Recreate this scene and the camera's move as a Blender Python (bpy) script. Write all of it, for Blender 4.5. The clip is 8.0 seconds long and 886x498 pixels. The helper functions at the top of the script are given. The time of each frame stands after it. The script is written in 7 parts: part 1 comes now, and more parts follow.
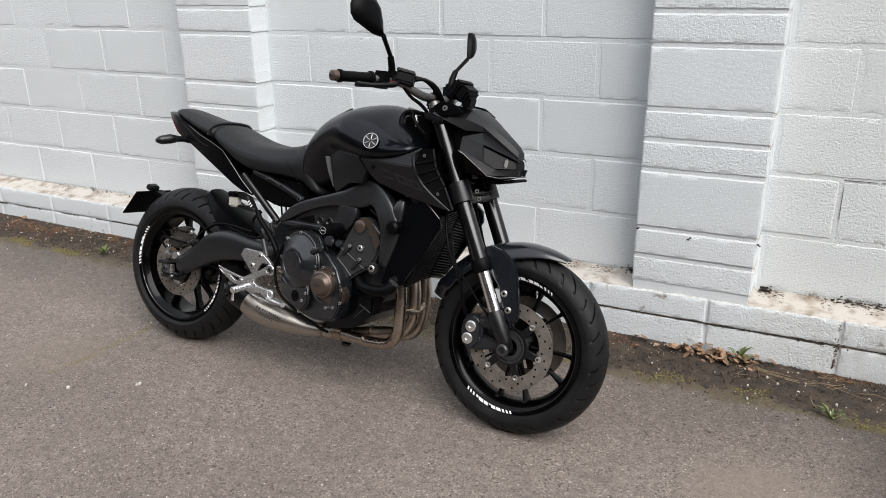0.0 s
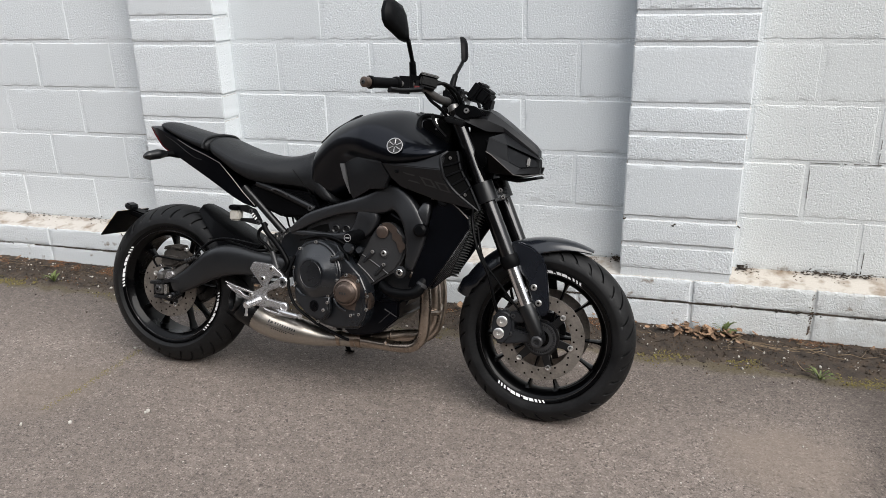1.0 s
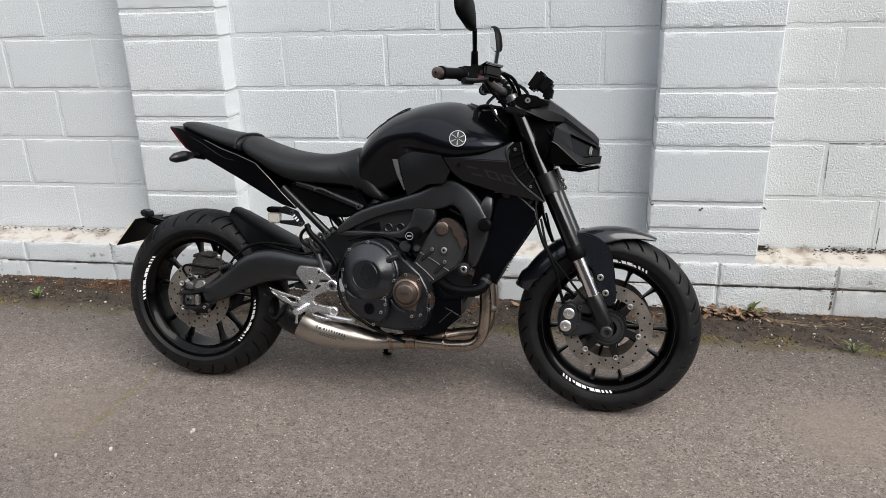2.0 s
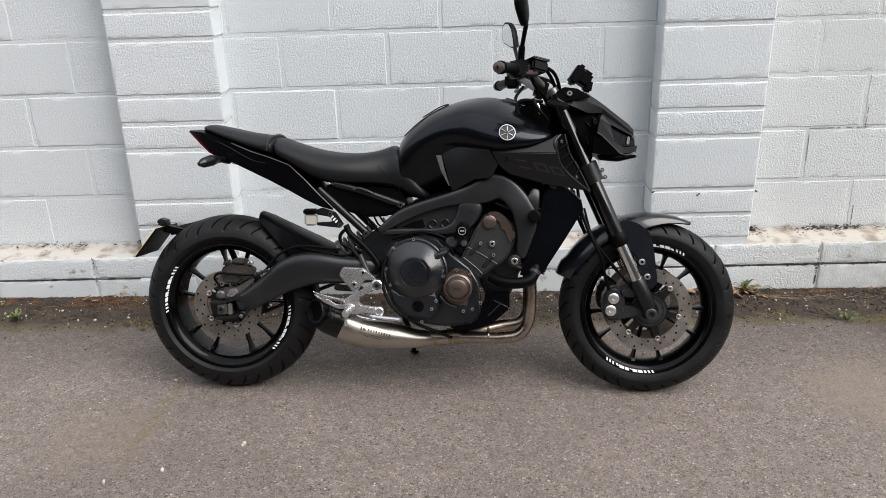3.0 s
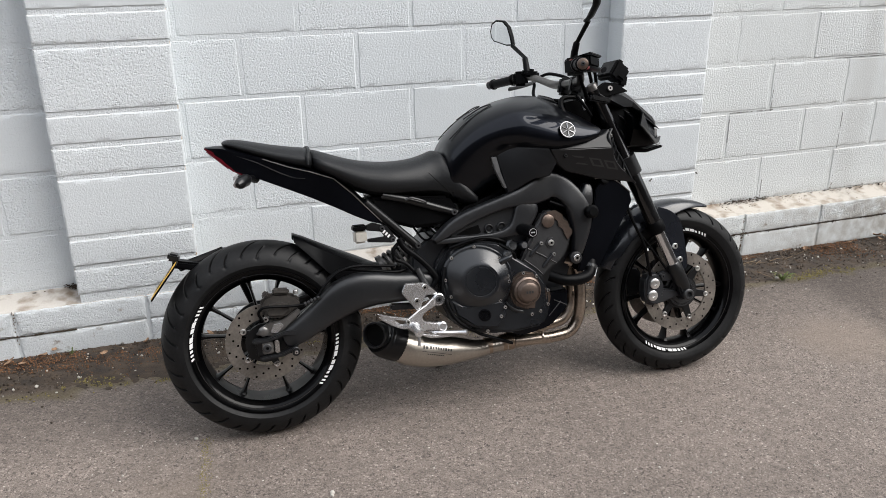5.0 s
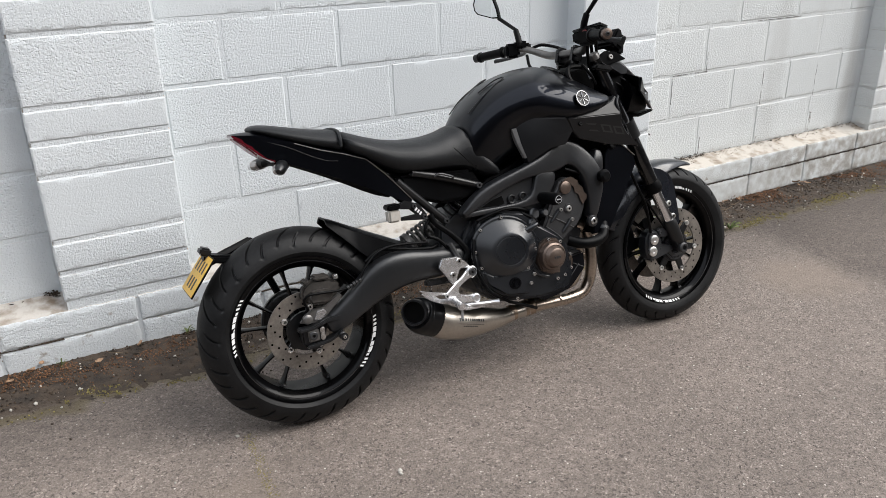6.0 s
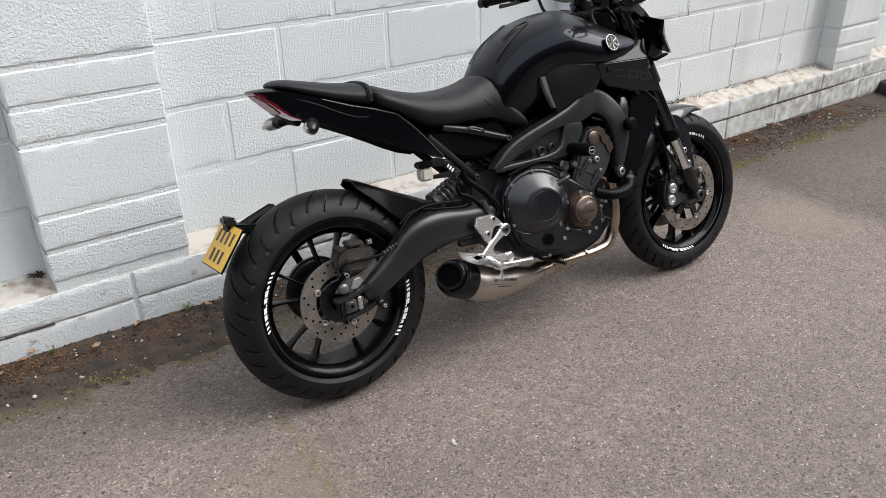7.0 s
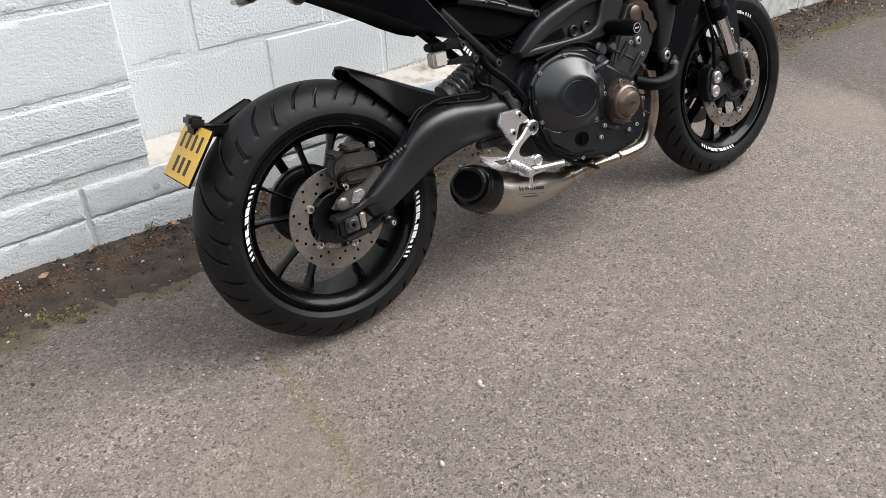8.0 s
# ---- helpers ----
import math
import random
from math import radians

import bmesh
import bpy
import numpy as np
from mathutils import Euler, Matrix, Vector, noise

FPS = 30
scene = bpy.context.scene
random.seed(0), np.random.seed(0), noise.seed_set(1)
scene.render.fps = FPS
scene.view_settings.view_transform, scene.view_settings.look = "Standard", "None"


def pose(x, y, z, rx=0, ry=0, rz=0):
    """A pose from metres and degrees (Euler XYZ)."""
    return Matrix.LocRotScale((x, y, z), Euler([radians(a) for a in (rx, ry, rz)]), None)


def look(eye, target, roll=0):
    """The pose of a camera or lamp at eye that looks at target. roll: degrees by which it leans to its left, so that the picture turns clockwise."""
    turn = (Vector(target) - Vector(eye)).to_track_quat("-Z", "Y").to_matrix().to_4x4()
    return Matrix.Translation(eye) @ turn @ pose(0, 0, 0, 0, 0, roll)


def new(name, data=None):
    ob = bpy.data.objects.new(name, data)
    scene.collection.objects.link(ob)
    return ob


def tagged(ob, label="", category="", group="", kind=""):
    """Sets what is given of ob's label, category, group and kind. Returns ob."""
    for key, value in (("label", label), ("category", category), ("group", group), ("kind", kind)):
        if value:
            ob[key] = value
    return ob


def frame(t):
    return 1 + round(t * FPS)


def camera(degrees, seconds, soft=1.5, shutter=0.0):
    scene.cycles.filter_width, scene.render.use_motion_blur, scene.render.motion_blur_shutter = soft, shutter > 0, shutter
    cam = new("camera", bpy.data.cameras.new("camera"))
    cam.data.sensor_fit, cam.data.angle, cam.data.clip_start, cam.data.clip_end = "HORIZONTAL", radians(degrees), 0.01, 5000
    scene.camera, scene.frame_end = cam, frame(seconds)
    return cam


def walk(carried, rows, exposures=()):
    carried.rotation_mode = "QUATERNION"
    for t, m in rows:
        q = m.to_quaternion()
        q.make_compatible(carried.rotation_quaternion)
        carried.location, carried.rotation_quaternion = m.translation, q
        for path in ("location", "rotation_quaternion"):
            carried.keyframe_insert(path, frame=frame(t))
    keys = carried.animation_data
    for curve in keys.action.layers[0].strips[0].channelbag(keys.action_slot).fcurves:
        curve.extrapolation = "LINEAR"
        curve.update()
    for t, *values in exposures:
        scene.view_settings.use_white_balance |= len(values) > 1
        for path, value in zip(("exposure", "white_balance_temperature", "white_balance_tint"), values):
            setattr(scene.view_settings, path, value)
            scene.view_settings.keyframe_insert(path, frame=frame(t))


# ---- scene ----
cam = camera(59.7, 8.0, soft=0.7)
PATH = [
    (0, (2.216, -3.053, 1.466), (1.375, -1.375, 0.776), -0.5),
    (0.5, (2.004, -3.168, 1.471), (1.328, -1.417, 0.781), -0.2),
    (1, (1.779, -3.279, 1.477), (1.23, -1.482, 0.793), -1.0),
    (1.5, (1.533, -3.305, 1.468), (1.065, -1.489, 0.774), -1.3),
    (1.7, (1.432, -3.305, 1.464), (1.018, -1.477, 0.767), -1.3),
    (2.8, (0.872, -3.413, 1.465), (0.768, -1.545, 0.758), -1.3),
    (3, (0.77, -3.396, 1.459), (0.72, -1.525, 0.756), -1.3),
    (3.5, (0.534, -3.306, 1.46), (0.647, -1.436, 0.76), -0.8),
    (4, (0.277, -3.276, 1.463), (0.555, -1.422, 0.764), -1.0),
    (4.5, (0.021, -3.238, 1.464), (0.453, -1.413, 0.771), -1.3),
    (4.7, (-0.073, -3.202, 1.451), (0.418, -1.391, 0.757), -0.9),
    (5.8, (-0.612, -2.979, 1.463), (0.231, -1.335, 0.696), -0.4),
    (6, (-0.712, -2.952, 1.467), (0.182, -1.338, 0.695), -0.9),
    (6.5, (-0.848, -2.82, 1.454), (0.105, -1.257, 0.65), -0.9),
    (7, (-0.936, -2.661, 1.432), (0.099, -1.194, 0.551), -1.0),
    (7.5, (-0.994, -2.504, 1.391), (0.128, -1.157, 0.427), -0.8),
    (7.7, (-0.962, -2.436, 1.347), (0.141, -1.109, 0.335), -0.8),
    (8, (-0.824, -2.308, 1.246), (0.196, -0.974, 0.161), -1.1),
]
walk(cam, [(t, look(eye, target, roll)) for t, eye, target, roll in PATH],
     exposures=((0, 0.82), (4.5, 0.86), (6.5, 0.92), (7.5, 1.00), (8, 1.12)))

# ---- world, sun, exposure ----
world = bpy.data.worlds.new("overcast_sky")
scene.world = world
world.use_nodes = True
wn = world.node_tree
sky = wn.nodes.new("ShaderNodeTexSky")
sky.sky_type, sky.sun_disc = "NISHITA", False
sky.sun_elevation, sky.sun_rotation = radians(50), radians(125)
sky.dust_density, sky.air_density, sky.ozone_density = 4.0, 1.0, 1.0
cloud = wn.nodes.new("ShaderNodeMix")
cloud.data_type = "RGBA"
cloud.inputs["Factor"].default_value = 0.75
cloud.inputs["B"].default_value = (8.2, 8.5, 9.0, 1)
wn.links.new(sky.outputs[0], cloud.inputs["A"])
wn.links.new(cloud.outputs["Result"], wn.nodes["Background"].inputs["Color"])
wn.nodes["Background"].inputs["Strength"].default_value = 0.105
sun = new("sun", bpy.data.lights.new("sun", "SUN"))
sun.data.energy, sun.data.angle, sun.data.color = 1.9, radians(50), (1.0, 0.98, 0.95)
sun.matrix_world = look((4.5, -3.2, 6.5), (0, 0, 0))

# ---- materials ----


def material(name, color, rough=0.5, metal=0.0, var=0.25, scale=6.0, fine=120.0, bump=0.0, bump_scale=400.0, coat=0.0, coat_rough=0.1, spread=0.08, tint=None, flat_spec=0.5):
    """A surface with uneven colour and gloss at two sizes, and a fine relief."""
    m = bpy.data.materials.new(name)
    m.use_nodes = True
    nt = m.node_tree
    b = nt.nodes["Principled BSDF"]
    co = nt.nodes.new("ShaderNodeTexCoord")
    n1, n2 = nt.nodes.new("ShaderNodeTexNoise"), nt.nodes.new("ShaderNodeTexNoise")
    n1.inputs["Scale"].default_value, n1.inputs["Detail"].default_value = scale, 5
    n2.inputs["Scale"].default_value, n2.inputs["Detail"].default_value = fine, 3
    nt.links.new(co.outputs["Object"], n1.inputs["Vector"])
    nt.links.new(co.outputs["Object"], n2.inputs["Vector"])
    add = nt.nodes.new("ShaderNodeMath")
    add.operation = "MULTIPLY_ADD"
    add.inputs[1].default_value = 0.4
    nt.links.new(n2.outputs["Fac"], add.inputs[0])
    half = nt.nodes.new("ShaderNodeMath")
    half.operation = "MULTIPLY"
    half.inputs[1].default_value = 0.6
    nt.links.new(n1.outputs["Fac"], half.inputs[0])
    nt.links.new(half.outputs[0], add.inputs[2])
    ramp = nt.nodes.new("ShaderNodeMapRange")
    ramp.inputs["From Min"].default_value, ramp.inputs["From Max"].default_value = 0.3, 0.7
    nt.links.new(add.outputs[0], ramp.inputs["Value"])
    mix = nt.nodes.new("ShaderNodeMix")
    mix.data_type = "RGBA"
    lo = [c * (1 - var) for c in color]
    hi = [min(1, c * (1 + var)) for c in (tint or color)]
    mix.inputs["A"].default_value, mix.inputs["B"].default_value = (*lo, 1), (*hi, 1)
    nt.links.new(ramp.outputs[0], mix.inputs["Factor"])
    nt.links.new(mix.outputs["Result"], b.inputs["Base Color"])
    rr = nt.nodes.new("ShaderNodeMapRange")
    rr.inputs["From Min"].default_value, rr.inputs["From Max"].default_value = 0.3, 0.7
    rr.inputs["To Min"].default_value, rr.inputs["To Max"].default_value = max(0.02, rough - spread), min(1, rough + spread)
    nt.links.new(n1.outputs["Fac"], rr.inputs["Value"])
    nt.links.new(rr.outputs[0], b.inputs["Roughness"])
    b.inputs["Metallic"].default_value = metal
    b.inputs["Specular IOR Level"].default_value = flat_spec
    b.inputs["Coat Weight"].default_value, b.inputs["Coat Roughness"].default_value = coat, coat_rough
    if bump:
        n3 = nt.nodes.new("ShaderNodeTexNoise")
        n3.inputs["Scale"].default_value, n3.inputs["Detail"].default_value = bump_scale, 4
        nt.links.new(co.outputs["Object"], n3.inputs["Vector"])
        bp = nt.nodes.new("ShaderNodeBump")
        bp.inputs["Strength"].default_value, bp.inputs["Distance"].default_value = bump, 0.002
        nt.links.new(n3.outputs["Fac"], bp.inputs["Height"])
        nt.links.new(bp.outputs[0], b.inputs["Normal"])
    return m


MATTE = material("matte_black_plastic", (0.0014, 0.0015, 0.0019), 0.42, flat_spec=0.1, bump=0.15, bump_scale=900)
SATIN = material("satin_black_alloy", (0.0030, 0.0033, 0.0040), 0.34, flat_spec=0.5, bump=0.12, bump_scale=700, spread=0.1)
ARM = material("satin_black_swingarm", (0.010, 0.0106, 0.0118), 0.36, flat_spec=0.5, bump=0.12, bump_scale=600, spread=0.08)
FRAME = material("cast_black_frame", (0.0105, 0.0112, 0.0128), 0.36, flat_spec=0.6, bump=0.2, bump_scale=500, spread=0.08)
PAINT = material("gloss_black_paint", (0.0050, 0.0062, 0.0100), 0.38, metal=0.92, var=0.15, coat=0.42, coat_rough=0.05, spread=0.05)
GREYP = material("matte_grey_paint", (0.0072, 0.0076, 0.0088), 0.38, flat_spec=0.3, var=0.12, spread=0.06)
VINYL = material("seat_vinyl", (0.0105, 0.0112, 0.0124), 0.43, flat_spec=0.26, bump=0.35, bump_scale=600)
RUBBER = material("tyre_rubber", (0.0060, 0.0062, 0.0067), 0.5, flat_spec=0.2, var=0.3, scale=14, bump=0.2, bump_scale=300, tint=(0.0100, 0.0100, 0.0104))
RIM = material("gloss_black_rim", (0.0008, 0.0008, 0.001), 0.3, flat_spec=0.08, coat=0.2, coat_rough=0.06, spread=0.12)
ENGINE = material("black_engine_paint", (0.0072, 0.0086, 0.0110), 0.33, flat_spec=0.75, bump=0.1, bump_scale=350, spread=0.12)
COVER = material("dark_grey_engine_cover", (0.026, 0.0262, 0.0275), 0.33, flat_spec=0.5, bump=0.3, bump_scale=500)
BRONZE = material("bronze_engine_cover", (0.15, 0.115, 0.096), 0.4, metal=0.85, bump=0.15, bump_scale=500)
STEEL = material("brushed_exhaust_steel", (0.37, 0.305, 0.25), 0.33, metal=1.0, var=0.25, scale=7, tint=(0.45, 0.385, 0.325), spread=0.1)
TITAN = material("titanium_silencer", (0.43, 0.395, 0.35), 0.36, metal=1.0, var=0.15, scale=5, spread=0.08)
ALLOY = material("bright_cast_alloy", (0.66, 0.66, 0.67), 0.27, metal=0.88, var=0.15, bump=0.12, bump_scale=600)
CHROME = material("polished_fork_chrome", (0.75, 0.75, 0.76), 0.14, metal=1.0, var=0.08)
DISC = material("brake_disc_steel", (0.18, 0.162, 0.144), 0.38, metal=0.6, var=0.3, scale=20, tint=(0.235, 0.21, 0.185))
BOLT = material("bolt_steel", (0.72, 0.71, 0.69), 0.28, metal=0.95)
CARBON = material("carbon_end_cap", (0.004, 0.004, 0.0045), 0.4, flat_spec=0.15, coat=0.25, coat_rough=0.2, fine=300)
WHITE = material("white_decal", (0.78, 0.78, 0.78), 0.45, var=0.06)
GREYDECAL = material("grey_decal", (0.016, 0.016, 0.0168), 0.5, var=0.1)
YELLOW = material("yellow_plate", (0.64, 0.365, 0.03), 0.4, var=0.15, tint=(0.72, 0.44, 0.06))
INK = material("black_ink", (0.012, 0.012, 0.012), 0.5, var=0.1)
REDLENS = material("red_lamp_lens", (0.085, 0.005, 0.010), 0.12, coat=0.2, var=0.2, coat_rough=0.05)
CLEARLENS = material("clear_lamp_lens", (0.45, 0.44, 0.43), 0.1, coat=1.0, var=0.2, metal=0.5)
SMOKE = material("smoked_lens", (0.005, 0.005, 0.006), 0.2, flat_spec=0.05, coat=0.05)
LAMPGLASS = material("grey_lamp_glass", (0.008, 0.0085, 0.0095), 0.22, flat_spec=0.08, coat=0.03, scale=40)
MIRROR = material("mirror_glass", (0.8, 0.82, 0.83), 0.03, metal=1.0, var=0.02, spread=0.01)
FLUID = material("cloudy_fluid_cup", (0.42, 0.40, 0.36), 0.3, var=0.15)
REDPLASTIC = material("red_switch_plastic", (0.12, 0.015, 0.015), 0.4)
BARGREY = material("grey_anodised_bar", (0.16, 0.155, 0.15), 0.36, metal=0.7)
RIMLIP = material("polished_black_lip", (0.01, 0.01, 0.011), 0.12, flat_spec=0.6, coat=1.0, coat_rough=0.05)
LITSTRIP = material("satin_grey_lit_strip", (0.13, 0.13, 0.132), 0.4, flat_spec=0.5)
BADGE = material("silver_badge", (0.45, 0.45, 0.46), 0.35, metal=0.4)
UNDER = material("dull_black_shaded", (0.0015, 0.0015, 0.0016), 0.85, flat_spec=0.05)
PINKLENS = material("pale_red_lens", (0.26, 0.055, 0.07), 0.3, flat_spec=0.3, coat=0.1, var=0.3, scale=60)
FORKBLACK = material("gloss_black_fork", (0.002, 0.002, 0.0024), 0.18, flat_spec=0.5, coat=0.3, coat_rough=0.05)
NAVY = material("gloss_navy_black_paint", (0.0065, 0.0078, 0.0112), 0.26, flat_spec=0.38, coat=0.5, coat_rough=0.12)
HEAT = material("heat_tinted_steel", (0.36, 0.285, 0.22), 0.36, metal=1.0, var=0.3, scale=30)
SPRING = material("grey_spring_steel", (0.15, 0.147, 0.143), 0.4, metal=0.4)
GRIME = material("grimy_cast_metal", (0.016, 0.0148, 0.0135), 0.55, metal=0.1, var=0.5, scale=40, bump=0.4, bump_scale=300, tint=(0.036, 0.031, 0.027))
GROOVE = material("dark_gap", (0.0012, 0.0012, 0.0012), 0.8, var=0.1, flat_spec=0.1)


def wall_paint():
    """White masonry paint over coarse concrete blocks, with grime in patches."""
    m = bpy.data.materials.new("white_masonry_paint")
    m.use_nodes = True
    nt, L = m.node_tree, m.node_tree.links
    N = nt.nodes.new
    b = nt.nodes["Principled BSDF"]
    geo, info = N("ShaderNodeNewGeometry"), N("ShaderNodeObjectInfo")
    pits, grain, big, rust = N("ShaderNodeTexNoise"), N("ShaderNodeTexNoise"), N("ShaderNodeTexNoise"), N("ShaderNodeTexNoise")
    for n, s, d in ((pits, 150, 6), (grain, 115, 4), (big, 1.6, 6), (rust, 17, 9)):
        n.inputs["Scale"].default_value, n.inputs["Detail"].default_value = s, d
        L.new(geo.outputs["Position"], n.inputs["Vector"])
    base = N("ShaderNodeMix")
    base.data_type = "RGBA"
    base.inputs["A"].default_value, base.inputs["B"].default_value = (0.65, 0.690, 0.712, 1), (0.745, 0.776, 0.792, 1)
    L.new(big.outputs["Fac"], base.inputs["Factor"])
    shade = N("ShaderNodeMapRange")
    shade.inputs["To Min"].default_value, shade.inputs["To Max"].default_value = 0.94, 1.03
    L.new(info.outputs["Random"], shade.inputs["Value"])
    mul = N("ShaderNodeMix")
    mul.data_type, mul.blend_type = "RGBA", "MULTIPLY"
    mul.inputs["Factor"].default_value = 1
    L.new(base.outputs["Result"], mul.inputs["A"])
    L.new(shade.outputs[0], mul.inputs["B"])
    # scattered dents of uneven size where the paint did not fill the block
    warp = N("ShaderNodeVectorMath")
    warp.operation = "MULTIPLY_ADD"
    warp.inputs[1].default_value = (0.007, 0.007, 0.007)
    L.new(pits.outputs["Color"], warp.inputs[0])
    L.new(geo.outputs["Position"], warp.inputs[2])
    cell = N("ShaderNodeTexVoronoi")
    cell.inputs["Scale"].default_value = 165
    L.new(warp.outputs[0], cell.inputs["Vector"])
    some = N("ShaderNodeSeparateColor")
    L.new(cell.outputs["Color"], some.inputs[0])
    wide = N("ShaderNodeMapRange")
    wide.inputs["From Min"].default_value, wide.inputs["From Max"].default_value = 0.05, 1.0
    wide.inputs["To Min"].default_value, wide.inputs["To Max"].default_value = 0.06, 0.70
    L.new(some.outputs[0], wide.inputs["Value"])
    sand = N("ShaderNodeMapRange")
    sand.interpolation_type = "SMOOTHSTEP"
    sand.inputs["From Min"].default_value = 0.0
    L.new(wide.outputs[0], sand.inputs["From Max"])
    L.new(cell.outputs["Distance"], sand.inputs["Value"])
    hole = N("ShaderNodeMapRange")
    hole.inputs["From Min"].default_value, hole.inputs["From Max"].default_value = 0.0, 0.6
    hole.inputs["To Min"].default_value, hole.inputs["To Max"].default_value = 0.975, 1.0
    L.new(sand.outputs[0], hole.inputs["Value"])
    mul2 = N("ShaderNodeMix")
    mul2.data_type, mul2.blend_type = "RGBA", "MULTIPLY"
    mul2.inputs["Factor"].default_value = 1
    L.new(mul.outputs["Result"], mul2.inputs["A"])
    L.new(hole.outputs[0], mul2.inputs["B"])
    # green-brown grime low on the wall, in broken patches
    sep = N("ShaderNodeSeparateXYZ")
    L.new(geo.outputs["Position"], sep.inputs[0])
    low = N("ShaderNodeMapRange")
    low.inputs["From Min"].default_value, low.inputs["From Max"].default_value = 0.32, 0.22
    L.new(sep.outputs["Z"], low.inputs["Value"])
    patch = N("ShaderNodeMapRange")
    patch.inputs["From Min"].default_value, patch.inputs["From Max"].default_value = 0.64, 0.74
    L.new(rust.outputs["Fac"], patch.inputs["Value"])
    both = N("ShaderNodeMath")
    both.operation = "MULTIPLY"
    L.new(low.outputs[0], both.inputs[0])
    L.new(patch.outputs[0], both.inputs[1])
    far = N("ShaderNodeMapRange")
    far.inputs["From Min"].default_value, far.inputs["From Max"].default_value = 2.1, 3.4
    far.inputs["To Max"].default_value = 0.62
    L.new(sep.outputs["X"], far.inputs["Value"])
    worn2 = N("ShaderNodeMapRange")
    worn2.inputs["From Min"].default_value, worn2.inputs["From Max"].default_value = 0.36, 0.60
    L.new(rust.outputs["Fac"], worn2.inputs["Value"])
    stain = N("ShaderNodeMath")
    stain.operation = "MULTIPLY"
    L.new(far.outputs[0], stain.inputs[0])
    L.new(worn2.outputs[0], stain.inputs[1])
    stain2 = N("ShaderNodeMath")
    stain2.operation = "MULTIPLY"
    L.new(stain.outputs[0], stain2.inputs[0])
    L.new(low.outputs[0], stain2.inputs[1])
    most = N("ShaderNodeMath")
    most.operation = "MAXIMUM"
    L.new(both.outputs[0], most.inputs[0])
    L.new(stain2.outputs[0], most.inputs[1])
    dirt = N("ShaderNodeMix")
    dirt.data_type = "RGBA"
    dirt.inputs["B"].default_value = (0.20, 0.155, 0.11, 1)
    L.new(most.outputs[0], dirt.inputs["Factor"])
    L.new(mul2.outputs["Result"], dirt.inputs["A"])
    nz = N("ShaderNodeSeparateXYZ")
    L.new(geo.outputs["True Normal"], nz.inputs[0])
    upw = N("ShaderNodeMapRange")
    upw.inputs["From Min"].default_value, upw.inputs["From Max"].default_value = 0.5, 0.9
    L.new(nz.outputs["Z"], upw.inputs["Value"])
    worn = N("ShaderNodeMapRange")
    worn.inputs["From Min"].default_value, worn.inputs["From Max"].default_value = 0.47, 0.72
    L.new(rust.outputs["Fac"], worn.inputs["Value"])
    both2 = N("ShaderNodeMath")
    both2.operation = "MULTIPLY"
    L.new(upw.outputs[0], both2.inputs[0])
    L.new(worn.outputs[0], both2.inputs[1])
    # weathered cream mortar on the sloping ledge, darkened to offset skylight, with brown patches
    bare = N("ShaderNodeMix")
    bare.data_type = "RGBA"
    bare.inputs["B"].default_value = (0.50, 0.470, 0.430, 1)
    L.new(upw.outputs[0], bare.inputs["Factor"])
    L.new(dirt.outputs["Result"], bare.inputs["A"])
    cream = N("ShaderNodeMix")
    cream.data_type = "RGBA"
    cream.inputs["B"].default_value = (0.22, 0.170, 0.125, 1)
    L.new(both2.outputs[0], cream.inputs["Factor"])
    L.new(bare.outputs["Result"], cream.inputs["A"])
    # older, yellowed paint in the bay past the second pilaster
    old = N("ShaderNodeMapRange")
    old.inputs["From Min"].default_value, old.inputs["From Max"].default_value = 2.05, 2.10
    L.new(sep.outputs["X"], old.inputs["Value"])
    aged = N("ShaderNodeMix")
    aged.data_type, aged.blend_type = "RGBA", "MULTIPLY"
    aged.inputs["B"].default_value = (0.990, 0.978, 0.952, 1)
    L.new(old.outputs[0], aged.inputs["Factor"])
    L.new(cream.outputs["Result"], aged.inputs["A"])
    # grey rain streaks further along
    stretch = N("ShaderNodeVectorMath")
    stretch.operation = "MULTIPLY"
    stretch.inputs[1].default_value = (6.0, 0.0, 0.7)
    L.new(geo.outputs["Position"], stretch.inputs[0])
    rain = N("ShaderNodeTexNoise")
    rain.inputs["Scale"].default_value, rain.inputs["Detail"].default_value = 1.0, 7
    L.new(stretch.outputs[0], rain.inputs["Vector"])
    wet, along_wall, streak = N("ShaderNodeMapRange"), N("ShaderNodeMapRange"), N("ShaderNodeMath")
    wet.inputs["From Min"].default_value, wet.inputs["From Max"].default_value = 0.46, 0.70
    L.new(rain.outputs["Fac"], wet.inputs["Value"])
    along_wall.inputs["From Min"].default_value, along_wall.inputs["From Max"].default_value = 2.5, 3.6
    along_wall.inputs["To Max"].default_value = 0.42
    L.new(sep.outputs["X"], along_wall.inputs["Value"])
    streak.operation = "MULTIPLY"
    L.new(wet.outputs[0], streak.inputs[0])
    L.new(along_wall.outputs[0], streak.inputs[1])
    streaked = N("ShaderNodeMix")
    streaked.data_type = "RGBA"
    streaked.inputs["B"].default_value = (0.36, 0.35, 0.33, 1)
    L.new(streak.outputs[0], streaked.inputs["Factor"])
    L.new(aged.outputs["Result"], streaked.inputs["A"])
    L.new(streaked.outputs["Result"], b.inputs["Base Color"])
    b.inputs["Roughness"].default_value = 0.75
    b.inputs["Specular IOR Level"].default_value = 0.25
    h = N("ShaderNodeMath")
    h.operation = "MULTIPLY_ADD"
    h.inputs[1].default_value = 1.5
